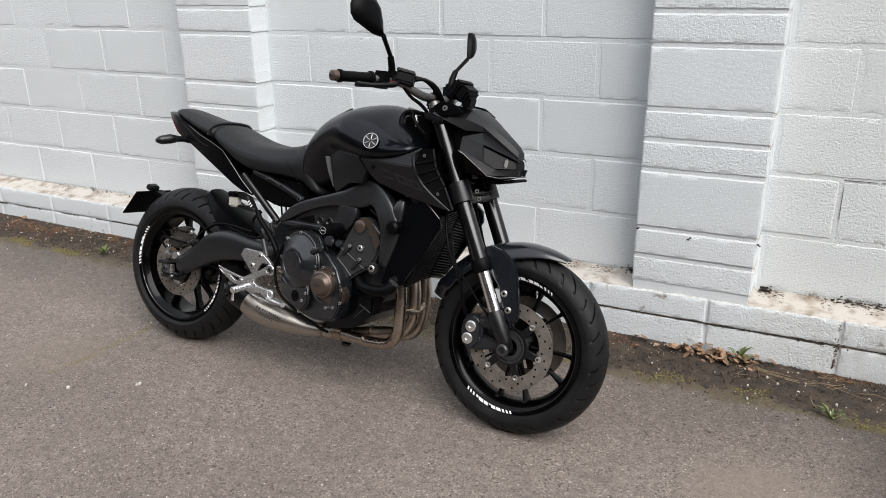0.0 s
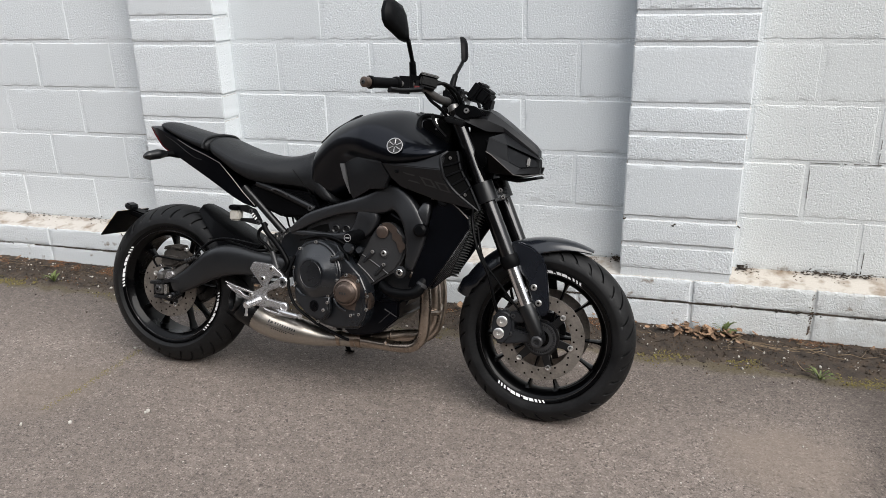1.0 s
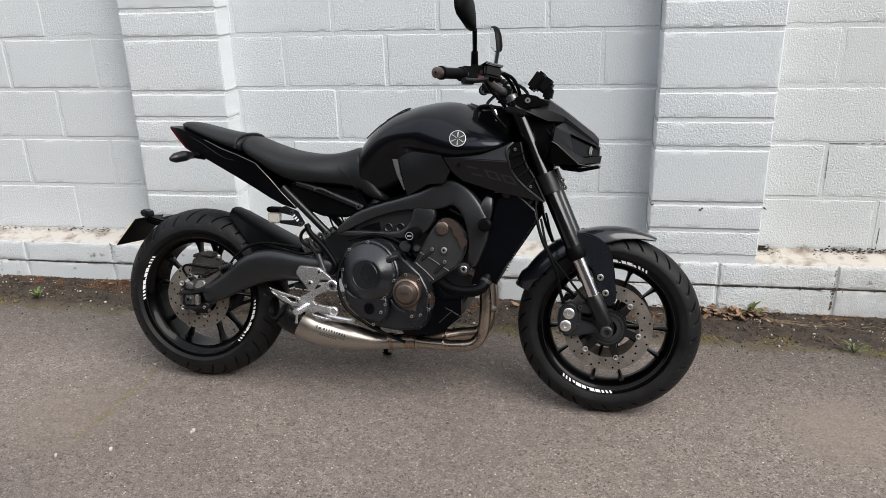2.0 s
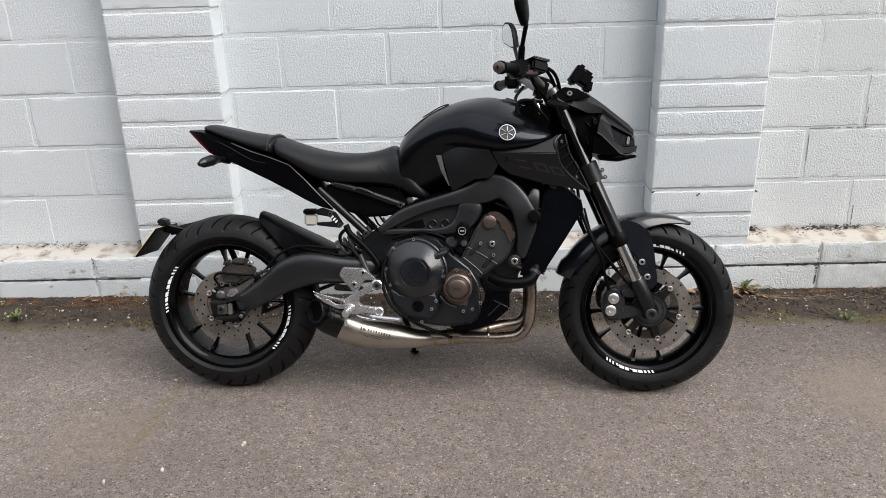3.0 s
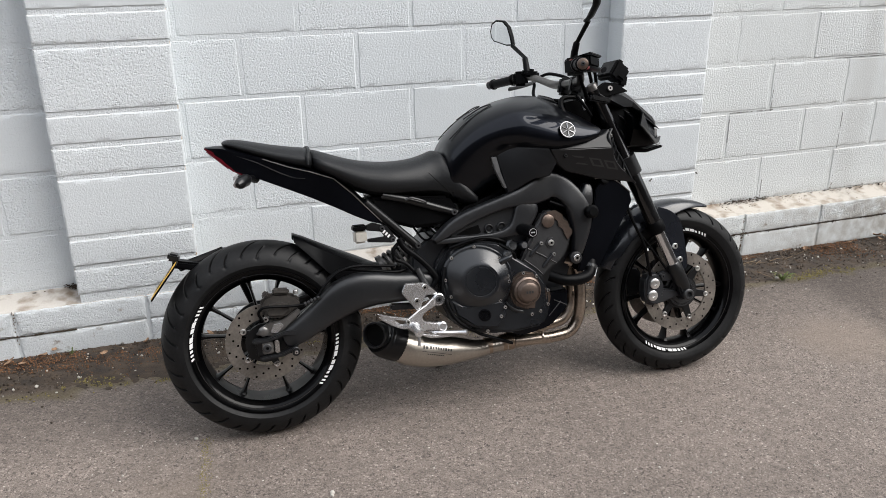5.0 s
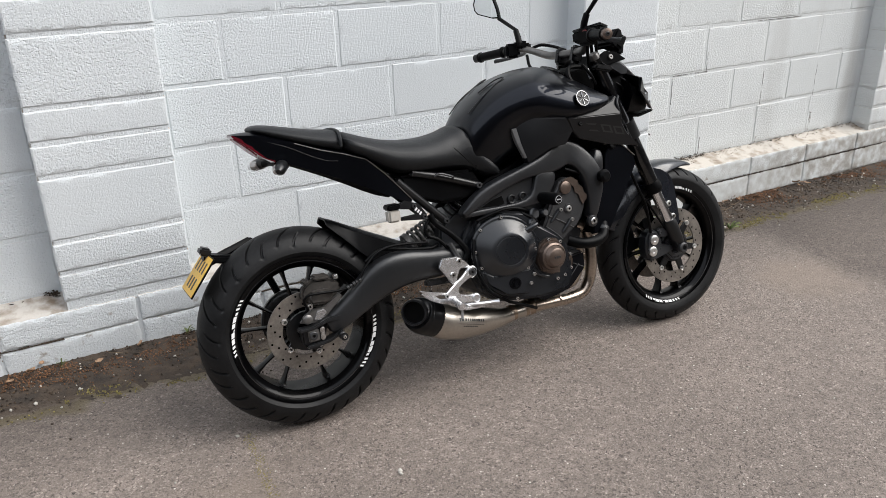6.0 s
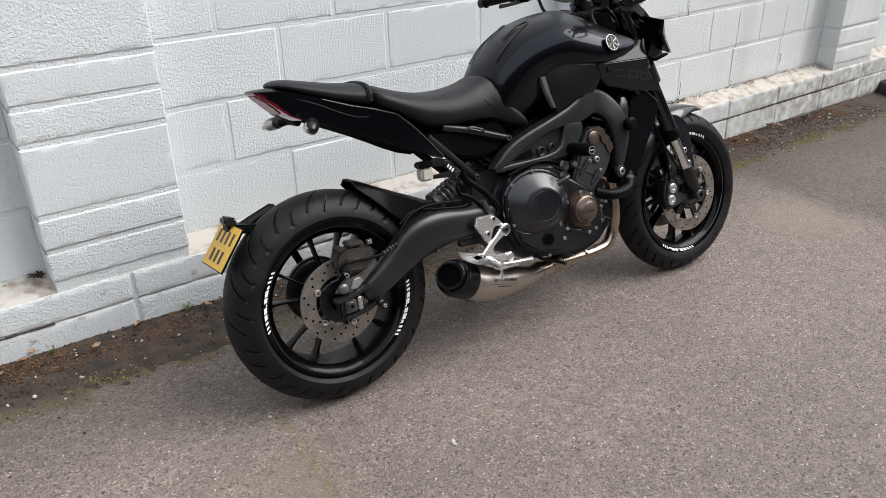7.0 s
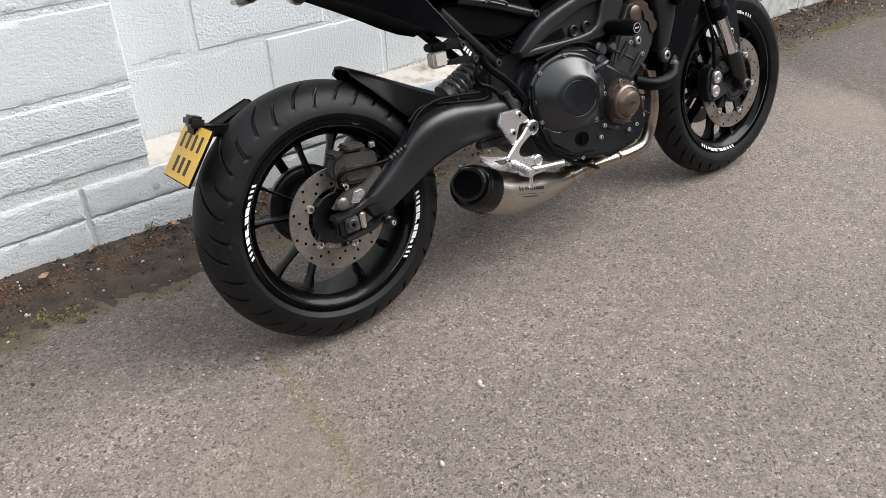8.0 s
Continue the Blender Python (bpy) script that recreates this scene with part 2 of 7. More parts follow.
    L.new(grain.outputs["Fac"], h.inputs[0])
    L.new(sand.outputs[0], h.inputs[2])
    bp = N("ShaderNodeBump")
    rough = N("ShaderNodeMapRange")
    rough.inputs["To Min"].default_value, rough.inputs["To Max"].default_value = 0.18, 0.82
    L.new(info.outputs["Random"], rough.inputs["Value"])
    L.new(rough.outputs[0], bp.inputs["Strength"])
    bp.inputs["Distance"].default_value = 0.0040
    L.new(h.outputs[0], bp.inputs["Height"])
    L.new(bp.outputs[0], b.inputs["Normal"])
    return m


def asphalt():
    """Worn tarmac: fine flat-topped stones with small dark pits, pale chips, dark silt and moss along the wall."""
    m = bpy.data.materials.new("worn_asphalt")
    m.use_nodes = True
    nt, L = m.node_tree, m.node_tree.links
    N = nt.nodes.new
    b = nt.nodes["Principled BSDF"]
    geo = N("ShaderNodeNewGeometry")

    def noise_at(scale, detail, vector=None):
        n = N("ShaderNodeTexNoise")
        n.inputs["Scale"].default_value, n.inputs["Detail"].default_value = scale, detail
        L.new(vector or geo.outputs["Position"], n.inputs["Vector"])
        return n

    def ranged(value, a, c, lo=0.0, hi=1.0, smooth=False):
        n = N("ShaderNodeMapRange")
        if smooth:
            n.interpolation_type = "SMOOTHSTEP"
        for key, v in (("From Min", a), ("From Max", c), ("To Min", lo), ("To Max", hi)):
            n.inputs[key].default_value = v
        L.new(value, n.inputs["Value"])
        return n.outputs[0]

    def maths(op, x, y, z=None):
        n = N("ShaderNodeMath")
        n.operation = op
        for i, v in enumerate((x, y, z)):
            if v is None:
                continue
            if isinstance(v, (int, float)):
                n.inputs[i].default_value = v
            else:
                L.new(v, n.inputs[i])
        return n.outputs[0]

    def blend(kind, factor, x, y):
        n = N("ShaderNodeMix")
        n.data_type, n.blend_type = "RGBA", kind
        for key, v in (("Factor", factor), ("A", x), ("B", y)):
            if isinstance(v, (int, float)):
                n.inputs[key].default_value = v
            elif isinstance(v, tuple):
                n.inputs[key].default_value = v
            else:
                L.new(v, n.inputs[key])
        return n.outputs["Result"]

    big, mid, small, fine = noise_at(0.9, 5), noise_at(7, 6), noise_at(26, 4), noise_at(300, 4)
    lumps, nicks = noise_at(125, 3), noise_at(98, 4)
    lumps.inputs["Distortion"].default_value = 0.6
    nicks.inputs["Distortion"].default_value = 0.9
    cells, chips = N("ShaderNodeTexVoronoi"), N("ShaderNodeTexVoronoi")
    for v, scale in ((cells, 190), (chips, 62)):
        v.inputs["Scale"].default_value = scale
        L.new(geo.outputs["Position"], v.inputs["Vector"])
    pick, chip_pick = N("ShaderNodeSeparateColor"), N("ShaderNodeSeparateColor")
    L.new(cells.outputs["Color"], pick.inputs[0])
    L.new(chips.outputs["Color"], chip_pick.inputs[0])
    # small dark pits where stones have gone, a little thicker in some places than others
    loose = ranged(maths("ADD", mid.outputs["Fac"], maths("MULTIPLY", small.outputs["Fac"], 0.6)), 0.62, 1.0, 0.35, 1.0)
    gap = maths("MULTIPLY", ranged(nicks.outputs["Fac"], 0.425, 0.335), loose)
    ramp = N("ShaderNodeValToRGB")
    e = ramp.color_ramp.elements
    e[0].position, e[0].color = 0.0, (0.108, 0.088, 0.075, 1)
    e[1].position, e[1].color = 1.0, (0.345, 0.295, 0.260, 1)
    for p, c in ((0.14, (0.166, 0.137, 0.119, 1)), (0.50, (0.196, 0.163, 0.141, 1)), (0.90, (0.228, 0.190, 0.166, 1))):
        k = e.new(p)
        k.color = c
    L.new(pick.outputs[0], ramp.inputs[0])
    col = blend("MULTIPLY", 1.0, ramp.outputs[0], ranged(gap, 0.0, 1.0, 0.96, 0.26))
    tone = maths("MULTIPLY", ranged(big.outputs["Fac"], 0.3, 0.7, 0.84, 1.16), ranged(fine.outputs["Fac"], 0.32, 0.68, 0.66, 1.34))
    tone = maths("MULTIPLY", tone, ranged(small.outputs["Fac"], 0.3, 0.7, 0.85, 1.15))
    tone = maths("MULTIPLY", tone, ranged(mid.outputs["Fac"], 0.3, 0.7, 0.92, 1.08))
    col = blend("MULTIPLY", 1.0, col, tone)
    white = maths("MULTIPLY", maths("GREATER_THAN", chip_pick.outputs[0], 0.958), ranged(chips.outputs["Distance"], 0.14, 0.22, 1.0, 0.0))
    col = blend("MIX", white, col, (0.52, 0.485, 0.44, 1))
    sep = N("ShaderNodeSeparateXYZ")
    L.new(geo.outputs["Position"], sep.inputs[0])
    # dusty, sand-coloured patches: before the front wheel, and round the mossy crack behind the rear one
    for px, py, near, most in ((2.22, -1.02, 0.22, 0.55), (-0.42, -1.25, 0.20, 0.36)):
        dx, dy = maths("SUBTRACT", sep.outputs["X"], px), maths("SUBTRACT", sep.outputs["Y"], py)
        away = maths("SQRT", maths("ADD", maths("MULTIPLY", dx, dx), maths("MULTIPLY", dy, dy)), 0)
        away = maths("MULTIPLY_ADD", mid.outputs["Fac"], 0.30, away)
        col = blend("MIX", ranged(away, near + 0.26, near, 0.0, most, smooth=True), col, (0.225, 0.180, 0.145, 1))
    # newer, darker tarmac further along
    along_x = maths("MULTIPLY_ADD", maths("SUBTRACT", big.outputs["Fac"], 0.5), 0.5, maths("MULTIPLY_ADD", mid.outputs["Fac"], 0.25, sep.outputs["X"]))
    col = blend("MULTIPLY", ranged(along_x, 2.46, 2.64), col, (0.60, 0.59, 0.585, 1))
    # asphalt darker towards the wall, then the silt itself with a ragged edge
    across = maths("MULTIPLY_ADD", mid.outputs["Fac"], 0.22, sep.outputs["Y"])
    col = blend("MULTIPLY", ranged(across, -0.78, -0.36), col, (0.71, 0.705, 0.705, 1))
    soil = blend("MIX", fine.outputs["Fac"], (0.017, 0.013, 0.010, 1), (0.090, 0.064, 0.045, 1))
    col = blend("MIX", ranged(across, -0.345, -0.255, 0.0, 0.94), col, soil)
    # moss line at the edge of the strip
    band = ranged(maths("ABSOLUTE", maths("ADD", across, 0.315), 0), 0.05, 0.0, smooth=True)
    col = blend("MIX", maths("MULTIPLY", band, fine.outputs["Fac"]), col, (0.085, 0.068, 0.022, 1))
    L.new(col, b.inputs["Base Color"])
    b.inputs["Roughness"].default_value = 0.7
    b.inputs["Specular IOR Level"].default_value = 0.4
    height = maths("MULTIPLY_ADD", pick.outputs[0], 0.25, maths("MULTIPLY", gap, -0.9))
    height = maths("MULTIPLY_ADD", maths("MINIMUM", lumps.outputs["Fac"], 0.56), 1.7, height)
    height = maths("MULTIPLY_ADD", fine.outputs["Fac"], 0.45, height)
    bp = N("ShaderNodeBump")
    bp.inputs["Strength"].default_value, bp.inputs["Distance"].default_value = 0.85, 0.0042
    L.new(height, bp.inputs["Height"])
    L.new(bp.outputs[0], b.inputs["Normal"])
    return m


WALLPAINT, ASPHALT = wall_paint(), asphalt()

# ---- mesh helpers ----


def finish(ob, bm, mat, smooth=38, recalc=True):
    if recalc:
        bmesh.ops.recalc_face_normals(bm, faces=bm.faces)
    me = ob.data
    bm.to_mesh(me)
    bm.free()
    me.materials.append(mat)
    me.polygons.foreach_set("use_smooth", [True] * len(me.polygons))
    me.set_sharp_from_angle(angle=radians(smooth))
    return ob


def part(name, bm, mat, parent, label="", smooth=38, sub=0, recalc=True):
    """Links a bmesh as one mesh object under a thing or a part."""
    ob = finish(new(name, bpy.data.meshes.new(name)), bm, mat, smooth, recalc)
    if parent:
        ob.parent = parent
    if sub:
        s = ob.modifiers.new("smooth", "SUBSURF")
        s.levels = s.render_levels = sub
    return tagged(ob, label) if label else ob


def spline(pts, n=6):
    """Points on a smooth curve through pts."""
    p = [Vector(q) for q in pts]
    p = [p[0] * 2 - p[1]] + p + [p[-1] * 2 - p[-2]]
    out = []
    for i in range(1, len(p) - 2):
        for k in range(n):
            t = k / n
            a, b, c, d = p[i - 1:i + 3]
            out.append(0.5 * ((2 * b) + (c - a) * t + (2 * a - 5 * b + 4 * c - d) * t * t + (3 * b - a - 3 * c + d) * t ** 3))
    return out + [p[-2]]


def ring_faces(bm, rings, closed=True, caps=True):
    n = len(rings[0])
    for a, b in zip(rings, rings[1:]):
        for i in range(n if closed else n - 1):
            j = (i + 1) % n
            bm.faces.new((a[i], a[j], b[j], b[i]))
    if caps and closed:
        bm.faces.new(rings[0][::-1])
        bm.faces.new(rings[-1])


def tube(bm, pts, r, n=10, smooth=6, flat=1.0):
    """A round bar along a curve; r is one radius or one for each given point."""
    path = spline(pts, smooth) if smooth > 1 and len(pts) > 2 else [Vector(p) for p in pts]
    rs = [r] * len(path)
    if isinstance(r, (list, tuple)):
        rs = np.interp(np.linspace(0, len(r) - 1, len(path)), range(len(r)), r)
    side, rings = None, []
    for i, p in enumerate(path):
        d = (path[min(i + 1, len(path) - 1)] - path[max(i - 1, 0)]).normalized()
        if side is None:
            side = d.orthogonal().normalized()
        side = (side - d * side.dot(d)).normalized()
        up = d.cross(side)
        rings.append([bm.verts.new(p + (side * math.cos(a) + up * math.sin(a) * flat) * rs[i]) for a in (2 * math.pi * k / n for k in range(n))])
    ring_faces(bm, rings)
    return bm


def lathe(bm, profile, centre, n=48, axis=(0, 1, 0), closed=False):
    """Turns a profile of (radius, along) round an axis through centre."""
    ax = Vector(axis).normalized()
    u = ax.orthogonal().normalized() if abs(ax.y) < 0.99 else Vector((1, 0, 0))
    v = ax.cross(u)
    c = Vector(centre)
    cols = [[bm.verts.new(c + ax * l + (u * math.cos(a) + v * math.sin(a)) * max(r, 1e-5)) for a in (2 * math.pi * k / n for k in range(n))] for r, l in profile]
    if closed:
        cols.append(cols[0])
    ring_faces(bm, cols, caps=not closed)
    return bm


def plate(bm, pts, y0, y1, bevel=0.0, seg=2, lean_y=None):
    """A panel cut to an outline of (x, z), from y0 to y1. lean_y(x, z) shifts it sideways."""
    sh = lean_y or (lambda x, z: 0.0)
    vs = [bm.verts.new((x, y0 + sh(x, z), z)) for x, z in pts]
    ws = [bm.verts.new((x, y1 + sh(x, z), z)) for x, z in pts]
    n = len(pts)
    faces = [bm.faces.new(vs), bm.faces.new(ws[::-1])] + [bm.faces.new((vs[i], ws[i], ws[(i + 1) % n], vs[(i + 1) % n])) for i in range(n)]
    bmesh.ops.recalc_face_normals(bm, faces=faces)
    if bevel:
        edges = list({e for f in faces for e in f.edges})
        bmesh.ops.bevel(bm, geom=edges, offset=bevel, segments=seg, affect="EDGES", clamp_overlap=True)
    return bm


def block(bm, centre, size, bevel=0.004, turn=(0, 0, 0), seg=2):
    m = pose(*centre, *turn) @ Matrix.Diagonal((*size, 1))
    made = bmesh.ops.create_cube(bm, size=1, matrix=m)["verts"]
    if bevel:
        bmesh.ops.bevel(bm, geom=list({e for v in made for e in v.link_edges}), offset=bevel, segments=seg, affect="EDGES")
    return bm


def halves(sections, cap=True):
    """Skins sections given as (x, [(y, z), ...]) for one half, top to bottom, mirrored to a closed hull."""
    bm = bmesh.new()
    rings = []
    for x, pts in sections:
        right = [bm.verts.new((x, -y, z)) for y, z in pts]
        left = [bm.verts.new((x, y, z)) for y, z in reversed(pts) if y > 1e-6]
        rings.append(right + left)
    ring_faces(bm, rings, caps=cap)
    return bm


def crease(bm, rows, count, value):
    """Marks hull lines, by their place in the half section, as sharp for the smoothing."""
    lay = bm.edges.layers.float.get("crease_edge") or bm.edges.layers.float.new("crease_edge")
    bm.verts.ensure_lookup_table()
    for e in bm.edges:
        a, b = (v.index % count for v in e.verts)
        if a == b and a in rows:
            e[lay] = value


def shell(pts, faces, depth, bevel=0.002):
    """A faceted panel: flat faces over 3D points, thickened sideways, with softened edges."""
    bm = bmesh.new()
    vs = [bm.verts.new(p) for p in pts]
    fs = [bm.faces.new([vs[i] for i in f]) for f in faces]
    made = bmesh.ops.extrude_face_region(bm, geom=fs, use_keep_orig=True)["geom"]
    bmesh.ops.translate(bm, verts=[g for g in made if isinstance(g, bmesh.types.BMVert)], vec=(0, depth, 0))
    bmesh.ops.recalc_face_normals(bm, faces=bm.faces)
    if bevel:
        bmesh.ops.bevel(bm, geom=list(bm.edges), offset=bevel, segments=2, affect="EDGES", clamp_overlap=True)
    return bm


def bolt(name, at, r, parent, mat=None, axis=(0, -1, 0), h=0.006, label=""):
    """A socket screw: a rounded head with a dark hexagon hole."""
    bm = lathe(bmesh.new(), [(r * 0.4, -0.001), (r, 0), (r, h * 0.7), (r * 0.85, h), (r * 0.38, h), (r * 0.36, h * 0.4), (0, h * 0.4)], at, 14, axis)
    ob = part(name, bm, mat or BOLT, parent, label)
    ob.data.materials.append(GROOVE)
    ax, c = Vector(axis).normalized(), Vector(at)
    for p in ob.data.polygons:
        d = p.center - c
        if d.dot(ax) > 0 and (d - ax * d.dot(ax)).length < r * 0.375:
            p.material_index = 1
    return ob


# ---- the ground ----
ground = new("ground", bpy.data.meshes.new("ground"))
bm = bmesh.new()
g = [-400, -60, -12, -4, 0.1]
gx = [-400, -60, -12, -4, 0, 4, 8, 14, 60, 400]
rows = [[bm.verts.new((x, y, 0)) for x in gx] for y in g]
ring_faces(bm, rows, closed=False)
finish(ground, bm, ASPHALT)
tagged(ground, "worn grey asphalt with pale stones and brown silt by the wall", "asphalt", kind="structure")

# ---- the wall ----
SLOPE, COURSE, PITCH, BED0 = 0.0095, 0.2335, 0.4595, 1.173
SKEW = -math.degrees(math.atan(SLOPE))


def bed(k, x):
    return BED0 - COURSE * k + SLOPE * x


def block_mesh(w, h, d, name, rough=0.0012, seed=0):
    """One painted block, its face towards -y at y = 0, with softened, ragged arrises."""
    bm = bmesh.new()
    c, sink = 0.0055, 0.0036
    nx, nz = max(4, int(w / 0.016)), max(4, int(h / 0.016))
    rag = random.Random(seed + int(w * 1e4) + int(h * 1e3))

    def wob(k):
        return rag.uniform(-1, 1) * rough * k
    front = [[bm.verts.new((x, 0.0, z)) for x in np.linspace(-w / 2 + c, w / 2 - c, nx + 1)] for z in np.linspace(-h / 2 + c, h / 2 - c, nz + 1)]
    loop = front[0] + [r[-1] for r in front[1:]] + front[-1][-2::-1] + [r[0] for r in front[-2:0:-1]]
    for row in front:
        for v in row:
            v.co.y += wob(0.22)
    for v in loop:
        v.co += Vector((wob(0.8), abs(wob(0.6)), wob(0.8)))
    ring_faces(bm, front, closed=False)
    mid = []
    for v in loop:
        p = v.co
        mid.append(bm.verts.new((p.x + math.copysign(c, p.x) * (abs(p.x) > w / 2 - 2.2 * c - rough) + wob(0.4), sink + abs(wob(0.5)), p.z + math.copysign(c, p.z) * (abs(p.z) > h / 2 - 2.2 * c - rough) + wob(0.4))))
    back = [bm.verts.new((v.co.x, d, v.co.z)) for v in mid]
    n = len(loop)
    for a, b in ((loop, mid), (mid, back)):
        for i in range(n):
            bm.faces.new((a[i], b[i], b[(i + 1) % n], a[(i + 1) % n]))
    me = bpy.data.meshes.new(name)
    bmesh.ops.recalc_face_normals(bm, faces=bm.faces)
    bm.to_mesh(me)
    bm.free()
    me.materials.append(WALLPAINT)
    me.polygons.foreach_set("use_smooth", [True] * len(me.polygons))
    me.set_sharp_from_angle(angle=radians(28))
    return me


def slab(bm, x0, x1, y0, y1, z0, z1):
    return block(bm, ((x0 + x1) / 2, (y0 + y1) / 2, (z0 + z1) / 2), (x1 - x0, y1 - y0, z1 - z0), 0)


wall = new("wall_north", bpy.data.meshes.new("wall_north"))
bm = slab(bmesh.new(), -9, 14, 0.0024, 0.22, -0.05, 3.4)
finish(wall, bm, WALLPAINT)
tagged(wall, "white painted concrete block wall with recessed joints", "wall", kind="structure")
plinth = new("wall_plinth", bpy.data.meshes.new("wall_plinth"))
bm = bmesh.new()
# sloping mortar ledge on top and the core behind the facing blocks
sec = [(-0.1185, -0.05), (-0.1185, 0.205), (-0.10, 0.216), (-0.05, 0.226), (0.004, 0.243), (0.004, -0.05)]
ring_faces(bm, [[bm.verts.new((x, y, z + (SLOPE * x if z > 0 else 0))) for y, z in sec] for x in np.linspace(-9, 14, 47)])
finish(plinth, bm, WALLPAINT, 20)
tagged(plinth, "white painted block plinth with a stained ledge", "plinth", kind="structure")

# unseen dark walls on three sides, added to darken the motorcycle's reflections
back = new("wall_south", bpy.data.meshes.new("wall_south"))
finish(back, slab(bmesh.new(), -30, 30, -9.4, -9.0, -0.05, 6.2), material("dull_brown_backdrop", (0.06, 0.05, 0.044), 0.8, scale=2, fine=14, bump=0.3, bump_scale=60))
tagged(back, "unseen plain dark wall, added to stand for dark surroundings", "wall", kind="structure")
BACKDROP = back.data.materials[0]
for name, x in (("wall_east", 15.0), ("wall_west", -11.0)):
    end = new(name, bpy.data.meshes.new(name))
    finish(end, slab(bmesh.new(), x, x + 0.4, -8.99, -0.2, -0.05, 4.5), BACKDROP)
    tagged(end, "unseen plain dark end wall, added to darken reflections", "wall", kind="structure")
PILASTERS = (-0.470, 1.827, 4.124)
PW = 0.452
rng = random.Random(4)


def lay(name, me, parent, x, y, z):
    ob = new(name, me)
    ob.parent = parent
    ob.matrix_basis = pose(x, y + rng.uniform(-0.0015, 0.0015), z + SLOPE * x, rng.uniform(-0.2, 0.2), SKEW + rng.uniform(-0.1, 0.1), rng.uniform(-0.15, 0.15))
    return ob


def lay_walls():
    joint = 0.012
    full = [block_mesh(PITCH - joint, COURSE - joint, 0.05, "block_full", 0.0013, i) for i in range(4)]
    for k in range(-4, 4):
        zc = BED0 - COURSE * (k + 0.5)
        for i in range(-13, 18):
            x = (i + 0.5) * PITCH + (0.229 if k % 2 else 0.0)
            if -5.2 < x < 6.6:
                lay("block", full[(i * 3 + k) % 4], wall, x, 0.0, zc)
    half = [block_mesh(PW - 0.002, 0.1135 - joint, 0.12, "block_half", 0.0014, i) for i in range(3)]
    tall = [block_mesh(PW - 0.002, COURSE - 0.015, 0.12, "block_tall", 0.0014, i) for i in range(2)]
    for px in PILASTERS:
        core = new("pilaster", bpy.data.meshes.new("pilaster"))
        finish(core, slab(bmesh.new(), px - PW / 2 + 0.006, px + PW / 2 - 0.006, -0.1155, 0.0045, 0.2, 2.6), WALLPAINT)
        tagged(core, "white painted block pilaster standing on the plinth", "pilaster", kind="structure")
        z = 0.241
        for j, kind in enumerate("hhthhthhthh"):
            h = 0.1165 if kind == "h" else COURSE
            lay("block", half[j % 3] if kind == "h" else tall[j % 2], core, px, -0.12, z + h / 2)
            z += h
    top = [block_mesh(0.4725 - joint, 0.1, 0.03, "block_plinth", 0.0024, i) for i in range(3)]
    low = [block_mesh(0.4725 - joint, 0.128, 0.03, "block_plinth_low", 0.0024, i) for i in range(3)]
    for i in range(-10, 13):
        x = -0.93 + 0.4725 * (i + 0.5)
        lay("block", top[i % 3], plinth, x, -0.125, 0.163)
        lay("block", low[i % 3], plinth, x, -0.124, 0.045)


# ---- the motorcycle ----
LEAN, HEADING = 12.6, -2.5
bike = tagged(new("motorcycle"), "black naked sports motorcycle leaning on its side stand", "motorcycle")
_l, _h = radians(LEAN), radians(HEADING)
_fwd = Vector((math.cos(_h), math.sin(_h), 0))
_flat = Vector((-math.sin(_h), math.cos(_h), 0))
_up = Vector((0, 0, 1)) * math.cos(_l) + _flat * math.sin(_l)
_left = _flat * math.cos(_l) - Vector((0, 0, 1)) * math.sin(_l)
bike.matrix_world = Matrix.Translation((-0.0662, -0.9070, 0.0012)) @ Matrix((_fwd, _left, _up)).transposed().to_4x4()
REAR, FRONT = Vector((0.001, 0, 0.315)), Vector((1.477, 0, 0.304))


def tyre(name, hub, R, w, a, rim_r, rim_w, parent, lines, flip):
    """A road tyre; its mesh columns follow the sickle-shaped tread grooves, which are sunk between them."""
    n = 44
    span = 2 * math.pi / lines
    cols = []
    for k in range(2 * lines):
        mid, step = k * span / 2, span / 2
        g = 0.0052 / R
        for off, sunk in ((-g, 0), (-0.55 * g, 1), (0.55 * g, 1), (g, 0)):
            cols.append((mid + off, sunk, k % 2))
        for i in range(1, 4):
            cols.append((mid + g + (step - 2 * g) * i / 4, 0, 0))
    bm = bmesh.new()
    rings = []
    for th, sunk, fam in cols:
        ring = []
        for k in range(n + 1):
            s = -1.45 + 2.9 * k / n
            q = abs(s) / 1.45
            ang = th + flip * span * (0.8 * (1 - (1 - q) ** 2) + (0.25 if s > 0 else 0) * min(1, q * 6))
            lo, hi = ((0.10, 0.74), (0.40, 0.84))[fam]
            u = (q - lo) / (hi - lo)
            sink = sunk * 0.007 * max(0, min(1, u * 6, (1 - u) * 6))
            r, l = R - a + (a - sink) * math.cos(s), (w - sink) * math.sin(s)
            ring.append(bm.verts.new((hub.x + r * math.cos(ang), l, hub.z + r * math.sin(ang))))
        for side, at in ((-1, 0), (1, n + 2)):
            ref = ring[0 if side < 0 else -1].co
            ang = math.atan2(ref.z - hub.z, ref.x - hub.x)
            ring.insert(at, bm.verts.new((hub.x + rim_r * math.cos(ang), side * rim_w, hub.z + rim_r * math.sin(ang))))
        rings.append(ring)
    rings.append(rings[0])
    ring_faces(bm, rings, closed=False)
    return part("tyre", bm, RUBBER, parent, "black road tyre with curved tread grooves", 40)


